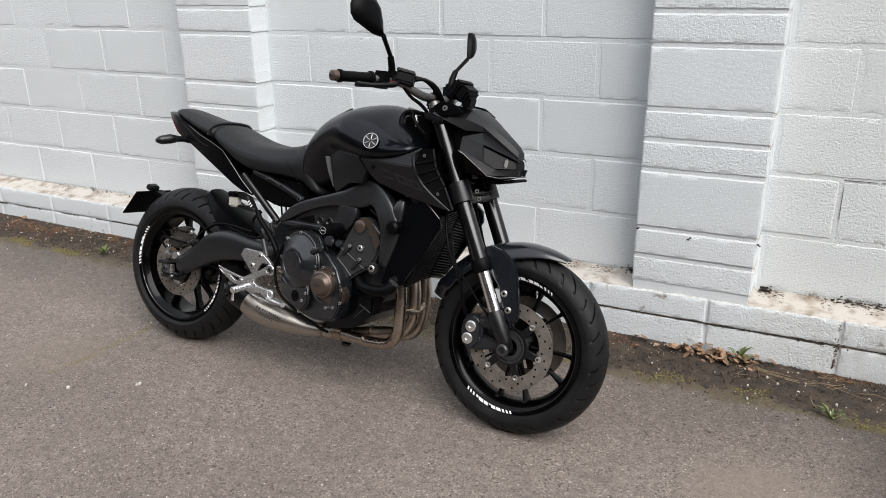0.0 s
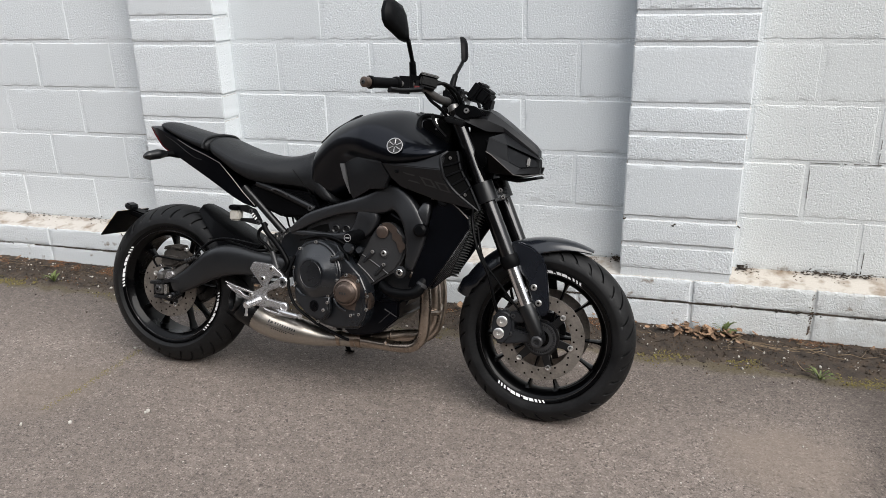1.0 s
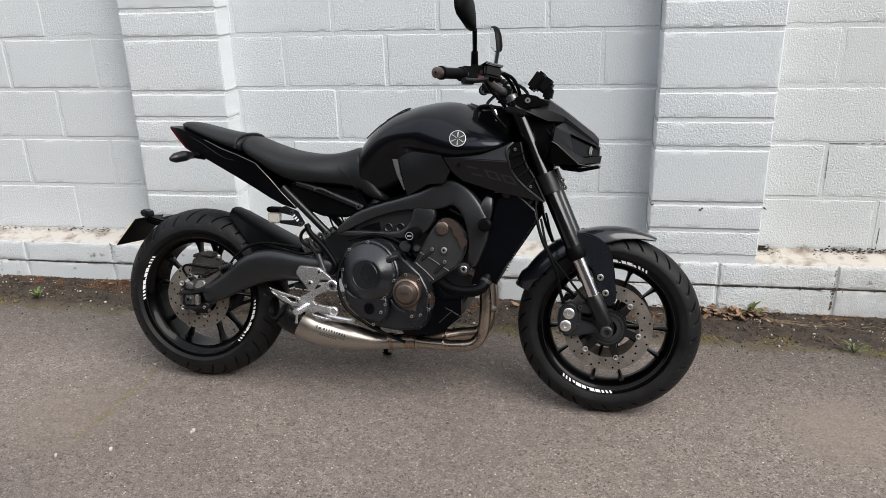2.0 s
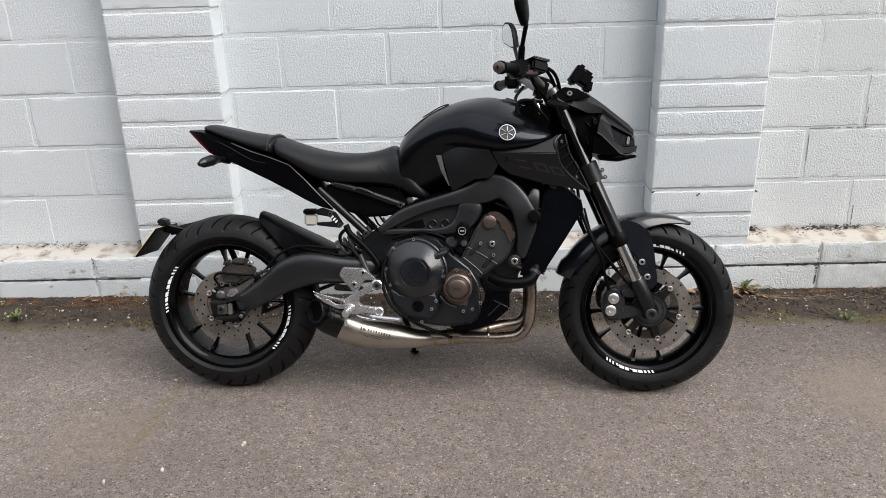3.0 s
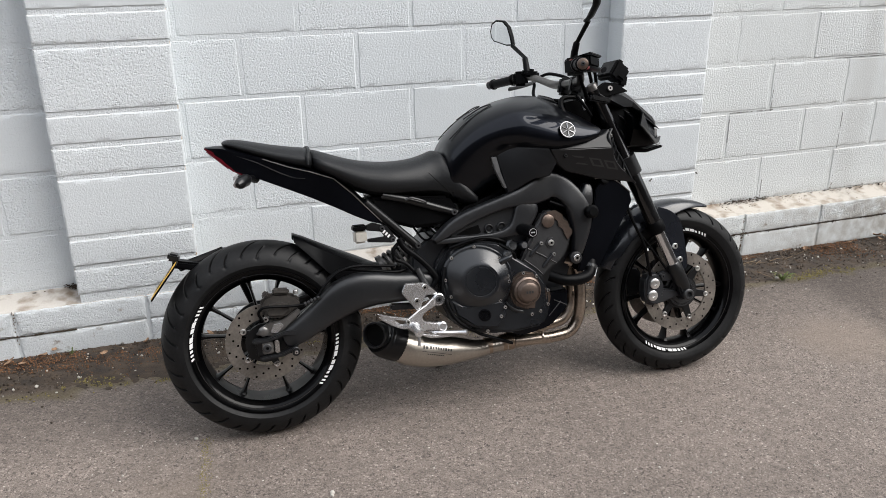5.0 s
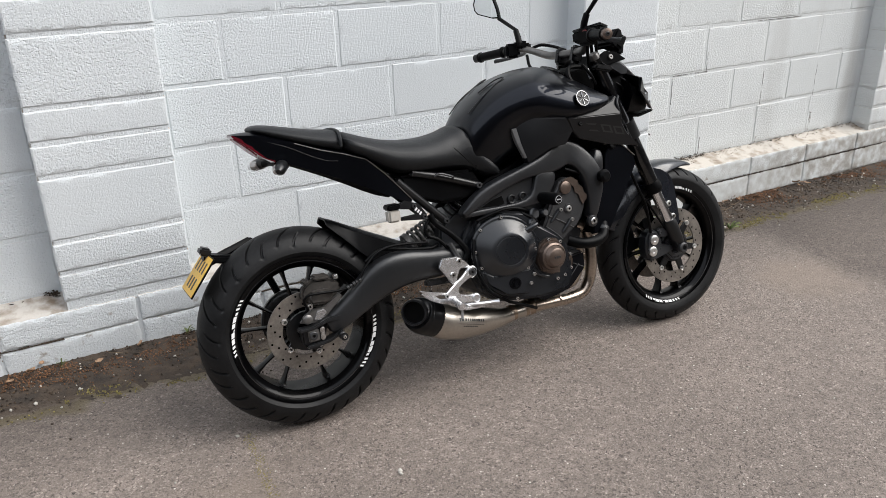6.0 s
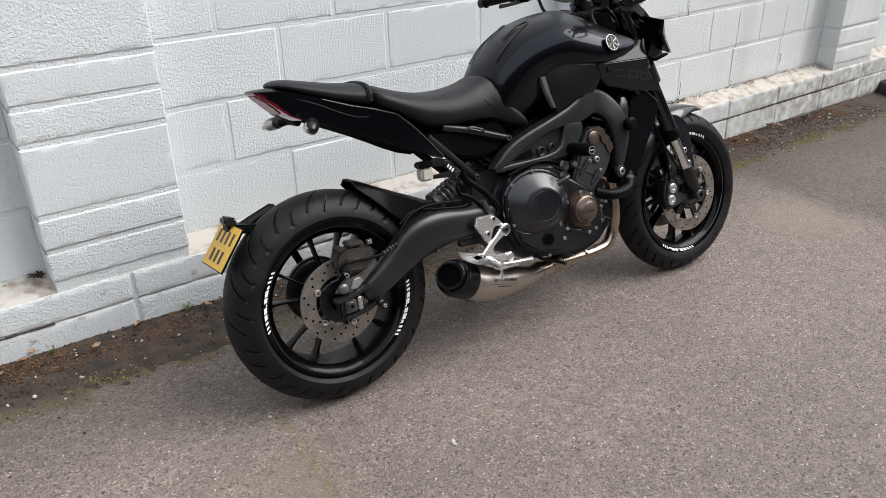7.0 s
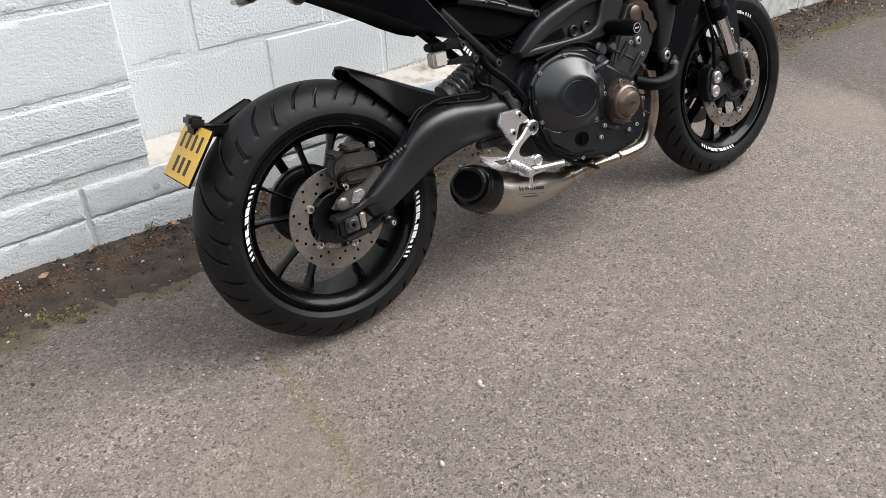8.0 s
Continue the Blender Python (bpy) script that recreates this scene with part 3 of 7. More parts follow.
def arc_mark(bm, hub, y, r0, r1, a0, a1, slant=0.0, lift=0.0):
    """A flat mark on a wheel's side between two radii and two angles in degrees."""
    n = max(2, int(abs(a1 - a0) / 1.5) + 1)
    cols = []
    for i in range(n + 1):
        a = a0 + (a1 - a0) * i / n
        p = []
        for r, s, yy in ((r0, 0, y), (r1, slant, y + lift)):
            t = radians(a + s)
            p.append(bm.verts.new((hub.x + r * math.cos(t), yy, hub.z + r * math.sin(t))))
        cols.append(p)
    for a, b in zip(cols, cols[1:]):
        bm.faces.new((a[0], b[0], b[1], a[1]))


def wheel(name, hub, R, w, a, half, label, spoke_at, marks, disc_y, disc_r, disc_in, lines, flip, rivets, first):
    bm = bmesh.new()
    h = half
    prof = [(0.2300, -h - 0.004), (0.2305, -h + 0.008), (0.211, -h + 0.014), (0.201, -h + 0.030), (0.197, 0), (0.201, h - 0.030), (0.211, h - 0.014), (0.2305, h - 0.008), (0.2300, h + 0.004),
            (0.2165, h + 0.001), (0.206, h - 0.008), (0.195, h - 0.022), (0.191, 0), (0.195, -h + 0.022), (0.206, -h + 0.008), (0.2165, -h - 0.001)]
    lathe(bm, prof, hub, 120, closed=True)
    lathe(bm, [(0.016, -0.062), (0.040, -0.060), (0.046, -0.035), (0.040, 0), (0.046, 0.035), (0.040, 0.060), (0.016, 0.062)], hub, 40)
    rim = part(name, bm, RIM, bike, label, 30)
    tyre("tyre", hub, R, w, a, 0.2265, h - 0.004, rim, lines, flip)
    for s in (-1, 1):
        lip = bmesh.new()
        lathe(lip, [(0.2162 + 0.0016 * math.cos(c), s * (h + 0.0008) + 0.0016 * math.sin(c)) for c in (0, 1.05, 2.09, 3.14, 4.19, 5.24)], hub, 120, closed=True)
        part("rim_lip", lip, RIMLIP, rim, "polished rim lip")
    for k in range(5):
        for d in (-16, 16):
            t = radians(spoke_at + 72 * k + d * 0.9)
            t0 = radians(spoke_at + 72 * k + d * 0.55)
            bm = bmesh.new()
            p0 = Vector((hub.x + 0.040 * math.cos(t0), 0, hub.z + 0.040 * math.sin(t0)))
            p1 = Vector((hub.x + 0.197 * math.cos(t), 0, hub.z + 0.197 * math.sin(t)))
            rings = []
            for f, wd, dp in ((0, 0.009, 0.026), (0.25, 0.0052, 0.02), (0.75, 0.0044, 0.016), (0.93, 0.007, 0.022), (1, 0.014, 0.028)):
                p = p0.lerp(p1, f)
                dr = (p1 - p0).normalized()
                s = Vector((-dr.z, 0, dr.x))
                y = Vector((0, 1, 0))
                rings.append([bm.verts.new(p + s * wd * x + y * dp * z) for x, z in ((-1, -0.5), (-0.5, -1), (0.5, -1), (1, -0.5), (1, 0.5), (0.5, 1), (-0.5, 1), (-1, 0.5))])
            ring_faces(bm, rings)
            part("spoke", bm, RIM, rim)
    # white side stickers: slanted bars and blocks
    for a0, sign in marks:
        bm = bmesh.new()
        at = 0.0
        for wide, gap, tall in ((1.4, 1.5, 1), (1.4, 1.5, 1), (1.6, 1.6, 1), (2.2, 0.8, 0.7), (4.2, 0.7, 1), (3.4, 0.6, 1), (1.6, 0.7, 0.35), (3.8, 0.7, 1), (3.6, 1.2, 1), (1.8, 1.4, 1), (1.5, 1.4, 1), (1.4, 1.4, 1)):
            arc_mark(bm, hub, -h - 0.0024, 0.2188, 0.2190 + 0.0090 * tall, a0 + sign * at, a0 + sign * (at + wide * 1.12), sign * 1.3, -0.0026 * tall)
            at += (wide + gap) * 1.12
        part("rim_sticker", bm, WHITE, rim, "white lettered rim sticker", recalc=False)
    for side in disc_y:
        brake_disc(hub, side, disc_r, disc_in, rim, rivets, first)
    return rim


def brake_disc(hub, y, r, inner, parent, rivets, first):
    bm = bmesh.new()
    t = 0.0025
    lathe(bm, [(r, -t), (r, t), (inner, t), (inner, -t)], (hub.x, y, hub.z), 72, closed=True)
    d = part("brake_disc", bm, DISC, parent, "drilled steel brake disc")
    bm = bmesh.new()
    out = -1 if y < 0 else 1
    rows = [inner + (r - inner) * f for f in (0.2, 0.5, 0.8)]
    for i in range(36):
        rr = rows[(i * 2) % 3]
        a = radians(10 * i)
        lathe(bm, [(0.0037, t + 0.0002), (0.0001, t + 0.0003)], (hub.x + rr * math.cos(a), y, hub.z + rr * math.sin(a)), 7, (0, out, 0))
    tagged(part("drill_holes", bm, GROOVE, d, recalc=False), kind="stuff")
    bm = lathe(bmesh.new(), [(0.062, -0.006), (0.062, 0.006), (0.03, 0.006), (0.03, -0.006)], (hub.x, y, hub.z), 40, closed=True)
    part("carrier", bm, SATIN, d, "black disc carrier")
    for k in range(rivets):
        a = radians(360 / rivets * k + first)
        p = [(0.055, -0.26), (inner + 0.004, -0.10), (inner + 0.004, 0.10), (0.055, 0.26)]
        bm = plate(bmesh.new(), [(hub.x + q * math.cos(a + e), hub.z + q * math.sin(a + e)) for q, e in p], y - 0.004, y + 0.004, 0.001, 1)
        part("carrier_leg", bm, SATIN, d)
    for k in range(rivets):
        a = radians(360 / rivets * k + first)
        at = (hub.x + (inner + 0.002) * math.cos(a), y + out * 0.003, hub.z + (inner + 0.002) * math.sin(a))
        bm = lathe(bmesh.new(), [(0.0095, -0.004), (0.0095, 0.004), (0.006, 0.005), (0.0055, 0.001), (0, 0.001)], at, 16, (0, out, 0))
        part("rivet", bm, BOLT, d)


def build_wheels():
    rear = wheel("rear_wheel", REAR, 0.315, 0.082, 0.080, 0.072, "gloss black ten-spoke rear wheel", 86, ((142, 1), (314, 1)), (-0.074,), 0.123, 0.0755, 17, 1, 5, 3)
    bm = lathe(bmesh.new(), [(0.088, 0.085), (0.094, 0.088), (0.088, 0.092), (0.062, 0.092), (0.062, 0.085)], REAR, 60, closed=True)
    lathe(bm, [(0.062, 0.07), (0.066, 0.088), (0.03, 0.09), (0.03, 0.06)], REAR, 40, closed=True)
    part("sprocket", bm, SATIN, rear, "dark rear sprocket")
    front = wheel("front_wheel", FRONT, 0.304, 0.061, 0.056, 0.048, "gloss black ten-spoke front wheel", 56, ((58, 1), (231, 1)), (-0.064, 0.064), 0.145, 0.101, 17, -1, 6, -12)
    bm = bmesh.new()
    for k in range(40):
        a = radians(9 * k)
        block(bm, (FRONT.x + 0.047 * math.cos(a), -0.076, FRONT.z + 0.047 * math.sin(a)), (0.012, 0.003, 0.004), 0, (0, -math.degrees(a), 0))
    lathe(bm, [(0.054, -0.078), (0.054, -0.074), (0.050, -0.074), (0.050, -0.078)], FRONT, 40, closed=True)
    lathe(bm, [(0.042, -0.078), (0.042, -0.074), (0.030, -0.074), (0.030, -0.078)], FRONT, 40, closed=True)
    part("sensor_ring", bm, COVER, front, "toothed wheel-speed sensor ring")


def cast_bar(bm, stations, square=0.6):
    """A cast bar of rounded box section through stations (x, z, half height, y, half width)."""
    rings = []
    for i, (x, z, hh, y, hw) in enumerate(stations):
        x0, z0 = stations[max(0, i - 1)][:2]
        x1, z1 = stations[min(len(stations) - 1, i + 1)][:2]
        d = Vector((x1 - x0, 0, z1 - z0)).normalized()
        u = Vector((-d.z, 0, d.x))
        ring = []
        for a in range(16):
            t = 2 * math.pi * a / 16
            cx, cz = math.cos(t), math.sin(t)
            px = math.copysign(abs(cx) ** square, cx)
            pz = math.copysign(abs(cz) ** (square + 0.1), cz)
            ring.append(bm.verts.new(Vector((x, y, z)) + Vector((0, 1, 0)) * hw * px + u * hh * pz))
        rings.append(ring)
    ring_faces(bm, rings)
    return bm


def swing_stations(s):
    data = [(0.050, 0.322, 0.027, 0.122, 0.020), (0.085, 0.337, 0.036, 0.122, 0.024), (0.125, 0.360, 0.040, 0.121, 0.028), (0.165, 0.386, 0.044, 0.120, 0.030), (0.205, 0.415, 0.053, 0.120, 0.033), (0.245, 0.439, 0.061, 0.120, 0.035),
            (0.300, 0.455, 0.061, 0.120, 0.037), (0.355, 0.456, 0.055, 0.118, 0.037), (0.412, 0.449, 0.048, 0.112, 0.036), (0.490, 0.445, 0.045, 0.104, 0.036), (0.570, 0.450, 0.045, 0.096, 0.036)]
    return cast_bar(bmesh.new(), [(x, z, hh, s * y, hw) for x, z, hh, y, hw in data])


def build_rear_end():
    arm = part("swingarm", swing_stations(-1), ARM, bike, "satin black cast swingarm", 60, sub=1)
    part("left_arm", swing_stations(1), ARM, arm, sub=1)
    bm = bmesh.new()
    block(bm, (0.30, 0, 0.44), (0.10, 0.2, 0.09), 0.015)
    part("cross_brace", bm, SATIN, arm)
    # axle carriers: two prongs with the adjuster and the axle nut between them
    bm = plate(bmesh.new(), [(-0.040, 0.328), (-0.038, 0.341), (0.007, 0.341), (0.055, 0.358), (0.098, 0.362), (0.098, 0.340), (0.055, 0.345), (0.006, 0.331)], -0.147, -0.112, 0.003)
    part("axle_carrier", bm, ARM, arm)
    bm = plate(bmesh.new(), [(-0.022, 0.286), (0.050, 0.293), (0.075, 0.304), (0.098, 0.318), (0.092, 0.298), (0.050, 0.281), (-0.018, 0.275)], -0.147, -0.112, 0.003)
    part("axle_carrier", bm, ARM, arm)
    bm = block(bmesh.new(), (-0.012, -0.122, 0.311), (0.040, 0.030, 0.050), 0.006)
    part("axle_block", bm, SATIN, arm)
    bm = block(bmesh.new(), (0.004, -0.134, 0.313), (0.034, 0.022, 0.036), 0.003)
    part("axle_block", bm, BARGREY, arm)
    bm = block(bmesh.new(), (0.032, -0.136, 0.314), (0.014, 0.018, 0.040), 0.003)
    part("chain_adjuster", bm, BOLT, arm, "bare metal chain adjuster")
    bolt("axle_nut", (0.002, -0.145, 0.314), 0.013, arm, COVER)
    bm = lathe(bmesh.new(), [(0.008, 0), (0.008, 0.016), (0.012, 0.018), (0.012, 0.024), (0.008, 0.026), (0.008, 0.034), (0.012, 0.036), (0.012, 0.040), (0, 0.040)], (0.085, -0.144, 0.300), 18, (0, -1, 0))
    spool = part("paddock_spool", bm, SATIN, arm)
    bolt("spool_bolt", (0.085, -0.184, 0.300), 0.006, spool)
    # rear caliper over the top of the disc, on its bare alloy bracket
    bm = plate(bmesh.new(), [(-0.008, 0.414), (-0.008, 0.440), (0.004, 0.462), (0.030, 0.474), (0.072, 0.470), (0.104, 0.460), (0.118, 0.440), (0.108, 0.418), (0.062, 0.394), (0.021, 0.400)], -0.112, -0.078, 0.007)
    cal = part("rear_caliper", bm, GRIME, bike, "grimy dark rear brake caliper")
    bm = plate(bmesh.new(), [(0.010, 0.404), (0.002, 0.424), (0.012, 0.442), (0.052, 0.446), (0.084, 0.438), (0.092, 0.420), (0.060, 0.400)], -0.142, -0.108, 0.009, 3)
    part("caliper_cylinder", bm, GRIME, cal)
    bm = block(bmesh.new(), (0.060, -0.095, 0.476), (0.050, 0.050, 0.014), 0.005, (0, 4, 0))
    block(bm, (0.012, -0.095, 0.470), (0.022, 0.050, 0.012), 0.005, (0, -30, 0))
    part("caliper_bridge", bm, GRIME, cal)
    bolt("caliper_bolt", (0.104, -0.112, 0.466), 0.008, cal, BOLT, (0, 0, 1), 0.012)
    bolt("caliper_bolt", (0.006, -0.136, 0.402), 0.009, cal, BOLT)
    bm = plate(bmesh.new(), [(-0.028, 0.352), (-0.008, 0.372), (0.012, 0.386), (0.054, 0.390), (0.108, 0.420), (0.114, 0.408), (0.056, 0.358), (0.017, 0.344)], -0.124, -0.108, 0.003)
    part("caliper_bracket", bm, BARGREY, cal, "bare alloy caliper bracket")
    bm = plate(bmesh.new(), [(0.016, 0.356), (0.028, 0.382), (0.050, 0.384), (0.058, 0.372), (0.036, 0.352)], -0.130, -0.122, 0.002)
    part("bracket_rib", bm, ALLOY, cal)
    bm = lathe(bmesh.new(), [(0.015, 0), (0.015, 0.012), (0.009, 0.016), (0, 0.016)], (-0.004, -0.118, 0.362), 16, (0, -1, 0))
    part("bracket_boss", bm, BARGREY, cal)
    tb = tube(bmesh.new(), [(-0.002, -0.145, 0.398), (-0.014, -0.152, 0.424), (0.0, -0.158, 0.441), (0.032, -0.156, 0.441), (0.091, -0.148, 0.435), (0.136, -0.146, 0.438), (0.166, -0.148, 0.455), (0.19, -0.145, 0.485), (0.235, -0.135, 0.520), (0.30, -0.13, 0.533), (0.42, -0.12, 0.52)], 0.0042)
    hose = part("rear_brake_hose", tb, MATTE, bike, "black rear brake hose")
    bm = bmesh.new()
    for i in range(5):
        tube(bm, [(0.126 + 0.010 * i, -0.1465, 0.4355 + 0.004 * i), (0.132 + 0.010 * i, -0.1465, 0.438 + 0.004 * i)], 0.0075 if i % 2 == 0 else 0.006, 10, 1)
    part("hose_ferrule", bm, COVER, hose, "ribbed rubber hose sleeve")
    # hugger over the tyre
    sec = []
    for x, z, hw, drop in ((0.118, 0.642, 0.045, 0.008), (0.15, 0.628, 0.062, 0.028), (0.205, 0.600, 0.074, 0.06), (0.26, 0.573, 0.082, 0.085), (0.32, 0.545, 0.085, 0.085), (0.39, 0.51, 0.08, 0.06)):
        sec.append((x, [(0, z), (hw * 0.7, z - 0.003), (hw, z - 0.014), (hw + 0.012, z - drop - 0.016), (hw + 0.006, z - drop - 0.018), (hw - 0.006, z - 0.02), (hw * 0.7, z - 0.009), (0, z - 0.006)]))
    part("rear_hugger", halves(sec), MATTE, bike, "matte black rear tyre hugger", 40)
    tb = tube(bmesh.new(), [(0.20, -0.128, 0.50), (0.25, -0.12, 0.525), (0.33, -0.12, 0.515), (0.42, -0.12, 0.50), (0.46, -0.11, 0.505)], 0.005)
    part("hose", tb, MATTE, bike)
    bm = bmesh.new()
    tube(bm, [(0.12, 0.095, 0.405), (0.40, 0.095, 0.475), (0.56, 0.095, 0.49)], 0.009, 6, 3, 0.6)
    tube(bm, [(0.0, 0.095, 0.22), (0.40, 0.095, 0.38), (0.56, 0.095, 0.41)], 0.009, 6, 3, 0.6)
    lathe(bm, [(0.092, -0.006), (0.102, -0.006), (0.102, 0.006), (0.092, 0.006)], REAR + Vector((0, 0.095, 0)), 60, closed=True)
    part("drive_chain", bm, COVER, bike, "dark drive chain")
    bm = bmesh.new()
    top, foot = Vector((0.515, 0.0, 0.560)), Vector((0.385, 0.0, 0.500))
    ax = (foot - top).normalized()
    u = Vector((0, 1, 0))
    v = ax.cross(u)
    coil = [top.lerp(foot, 0.12 + 0.76 * k / 60) + (u * math.cos(k * 0.63) + v * math.sin(k * 0.63)) * 0.029 for k in range(61)]
    tube(bm, coil, 0.0055, 7, 2)
    tube(bm, [top, foot], 0.015, 12, 1)
    for f in (0.08, 0.90):
        c = top.lerp(foot, f)
        lathe(bm, [(0.034, -0.006), (0.034, 0.006), (0.014, 0.006), (0.014, -0.006)], c, 24, ax, closed=True)
    part("rear_shock", bm, SPRING, bike, "grey rear shock with coil spring")
    # number plate on its arm behind the tyre
    bm = bmesh.new()
    tube(bm, [(-0.10, 0.07, 0.60), (-0.17, 0.05, 0.580), (-0.235, 0.02, 0.565)], [0.012, 0.014, 0.014], 8)
    tube(bm, [(0.0, 0.13, 0.34), (-0.06, 0.135, 0.50), (-0.10, 0.07, 0.60)], 0.012, 8)
    block(bm, (-0.205, 0.02, 0.570), (0.10, 0.06, 0.025), 0.006, (0, 12, 0))
    holder = part("plate_holder", bm, MATTE, bike, "black swingarm-mounted number plate arm")
    m = pose(-0.277, -0.002, 0.538, 0, 38.8, 0)
    bm = bmesh.new()
    block(bm, (0, 0, 0), (0.005, 0.183, 0.130), 0.0015, seg=1)
    bm.transform(m)
    part("backing_plate", bm, MATTE, holder)
    bm = bmesh.new()
    block(bm, (-0.0036, 0, 0), (0.0018, 0.176, 0.124), 0.0004, seg=1)
    bm.transform(m)
    pl = part("number_plate", bm, YELLOW, holder, "yellow rear number plate with dark marks")
    for zc, n, wid in ((0.026, 4, 0.0145), (-0.029, 3, 0.017)):
        for i in range(n):
            yc = (i - (n - 1) / 2) * 0.038
            bm = block(bmesh.new(), (-0.0046, yc, zc), (0.0008, wid, 0.036), 0)
            bm.transform(m)
            part("plate_bar", bm, INK, pl)
    bm = block(bmesh.new(), (-0.248, 0.0, 0.602), (0.034, 0.05, 0.024), 0.006, (0, 20, 0))
    part("plate_lamp", bm, SATIN, holder, "small black number plate lamp")


def build_tail():
    sec = [(-0.120, [(0, 0.931), (0.030, 0.930), (0.037, 0.927), (0.036, 0.924), (0.02, 0.9235), (0, 0.9235)]),
           (-0.092, [(0, 0.932), (0.040, 0.931), (0.054, 0.924), (0.052, 0.904), (0.02, 0.904), (0, 0.904)]),
           (-0.066, [(0, 0.932), (0.045, 0.930), (0.064, 0.921), (0.060, 0.880), (0.03, 0.882), (0, 0.882)]),
           (-0.036, [(0, 0.930), (0.052, 0.926), (0.074, 0.912), (0.067, 0.851), (0.035, 0.856), (0, 0.858)]),
           (0.045, [(0, 0.910), (0.06, 0.903), (0.090, 0.884), (0.084, 0.817), (0.04, 0.829), (0, 0.831)])]
    # forward part, tapering down to the footrest rail
    sec += [(0.118, [(0, 0.885), (0.07, 0.872), (0.104, 0.855), (0.097, 0.784), (0.05, 0.796), (0, 0.798)]),
           (0.181, [(0, 0.865), (0.075, 0.852), (0.113, 0.836), (0.107, 0.755), (0.06, 0.767), (0, 0.769)]),
           (0.250, [(0, 0.835), (0.075, 0.828), (0.119, 0.810), (0.113, 0.720), (0.07, 0.732), (0, 0.734)]),
           (0.305, [(0, 0.785), (0.075, 0.780), (0.119, 0.758), (0.116, 0.690), (0.08, 0.702), (0, 0.704)]),
           (0.350, [(0, 0.735), (0.07, 0.730), (0.114, 0.708), (0.112, 0.668), (0.08, 0.680), (0, 0.682)]),
           (0.392, [(0, 0.672), (0.06, 0.670), (0.102, 0.662), (0.100, 0.654), (0.06, 0.666), (0, 0.668)])]
    bm = halves(sec)
    tail = part("tail_unit", bm, PAINT, bike, "gloss black pointed tail unit", 28)
    # downward faces get a duller black than the paint, to keep them shaded
    tail.data.materials.append(UNDER)
    for p in tail.data.polygons:
        if p.normal.z < -0.6 and p.center.x > -0.02:
            p.material_index = 1
    for s in (-1, 1):
        t = tube(bmesh.new(), [(0.045, s * 0.0915, 0.8835), (0.118, s * 0.1055, 0.8545), (0.181, s * 0.1145, 0.8355), (0.250, s * 0.1205, 0.8095), (0.305, s * 0.1205, 0.7575), (0.350, s * 0.1155, 0.7075), (0.392, s * 0.1035, 0.6625)], 0.0014, 6, 1)
        part("trim_line", t, BARGREY, tail, "thin grey trim line")
    bm = bmesh.new()
    sec = [(-0.122, [(0, 0.928), (0.036, 0.927), (0.037, 0.923), (0, 0.922)]), (-0.096, [(0, 0.926), (0.050, 0.924), (0.051, 0.900), (0, 0.898)]), (-0.072, [(0, 0.91), (0.058, 0.906), (0.059, 0.877), (0, 0.874)]), (-0.046, [(0, 0.89), (0.064, 0.882), (0.065, 0.853), (0, 0.850)]), (-0.014, [(0, 0.86), (0.071, 0.852), (0.071, 0.836), (0, 0.834)])]
    lamp = part("tail_lamp", halves(sec), REDLENS, tail, "dark red tail lamp lens", 30)
    # paler strip across the raked rear face of the lens
    rows = [(-0.116, 0.916, 0.026), (-0.096, 0.898, 0.036), (-0.072, 0.875, 0.040), (-0.056, 0.860, 0.030)]
    bm = bmesh.new()
    ring_faces(bm, [[bm.verts.new((x - 0.0012, y, z - 0.0012)) for y in (-w, -w / 3, w / 3, w)] + [bm.verts.new((x + 0.001, y, z + 0.001)) for y in (w, w / 3, -w / 3, -w)] for x, z, w in rows])
    part("lamp_lens", bm, PINKLENS, lamp, "pale red lens strip")
    # lighter shoulder crease along the tail side
    for s in (-1, 1):
        t = tube(bmesh.new(), [(-0.030, s * 0.0725, 0.898), (0.030, s * 0.0855, 0.872), (0.085, s * 0.096, 0.842), (0.130, s * 0.1025, 0.822), (0.165, s * 0.1085, 0.816)], 0.0016, 6)
        part("side_crease", t, GREYP, tail)
    for s in (-1, 1):
        bm = tube(bmesh.new(), [(0.02, s * 0.05, 0.825), (0.005, s * 0.085, 0.828), (-0.008, s * 0.11, 0.826)], [0.014, 0.011, 0.013], 10)
        stalk = part("indicator", bm, MATTE, bike, "black indicator on a short rubber stalk")
        bm = tube(bmesh.new(), [(-0.002, s * 0.10, 0.828), (-0.012, s * 0.13, 0.826), (-0.028, s * 0.165, 0.819), (-0.036, s * 0.182, 0.815)], [0.012, 0.019, 0.017, 0.007], 12)
        part("indicator_housing", bm, SATIN, stalk)
        bm = tube(bmesh.new(), [(-0.021, s * 0.125, 0.824), (-0.031, s * 0.150, 0.820), (-0.041, s * 0.172, 0.815)], [0.012, 0.016, 0.008], 10)
        part("indicator_lens", bm, CLEARLENS, stalk, "clear indicator lens")
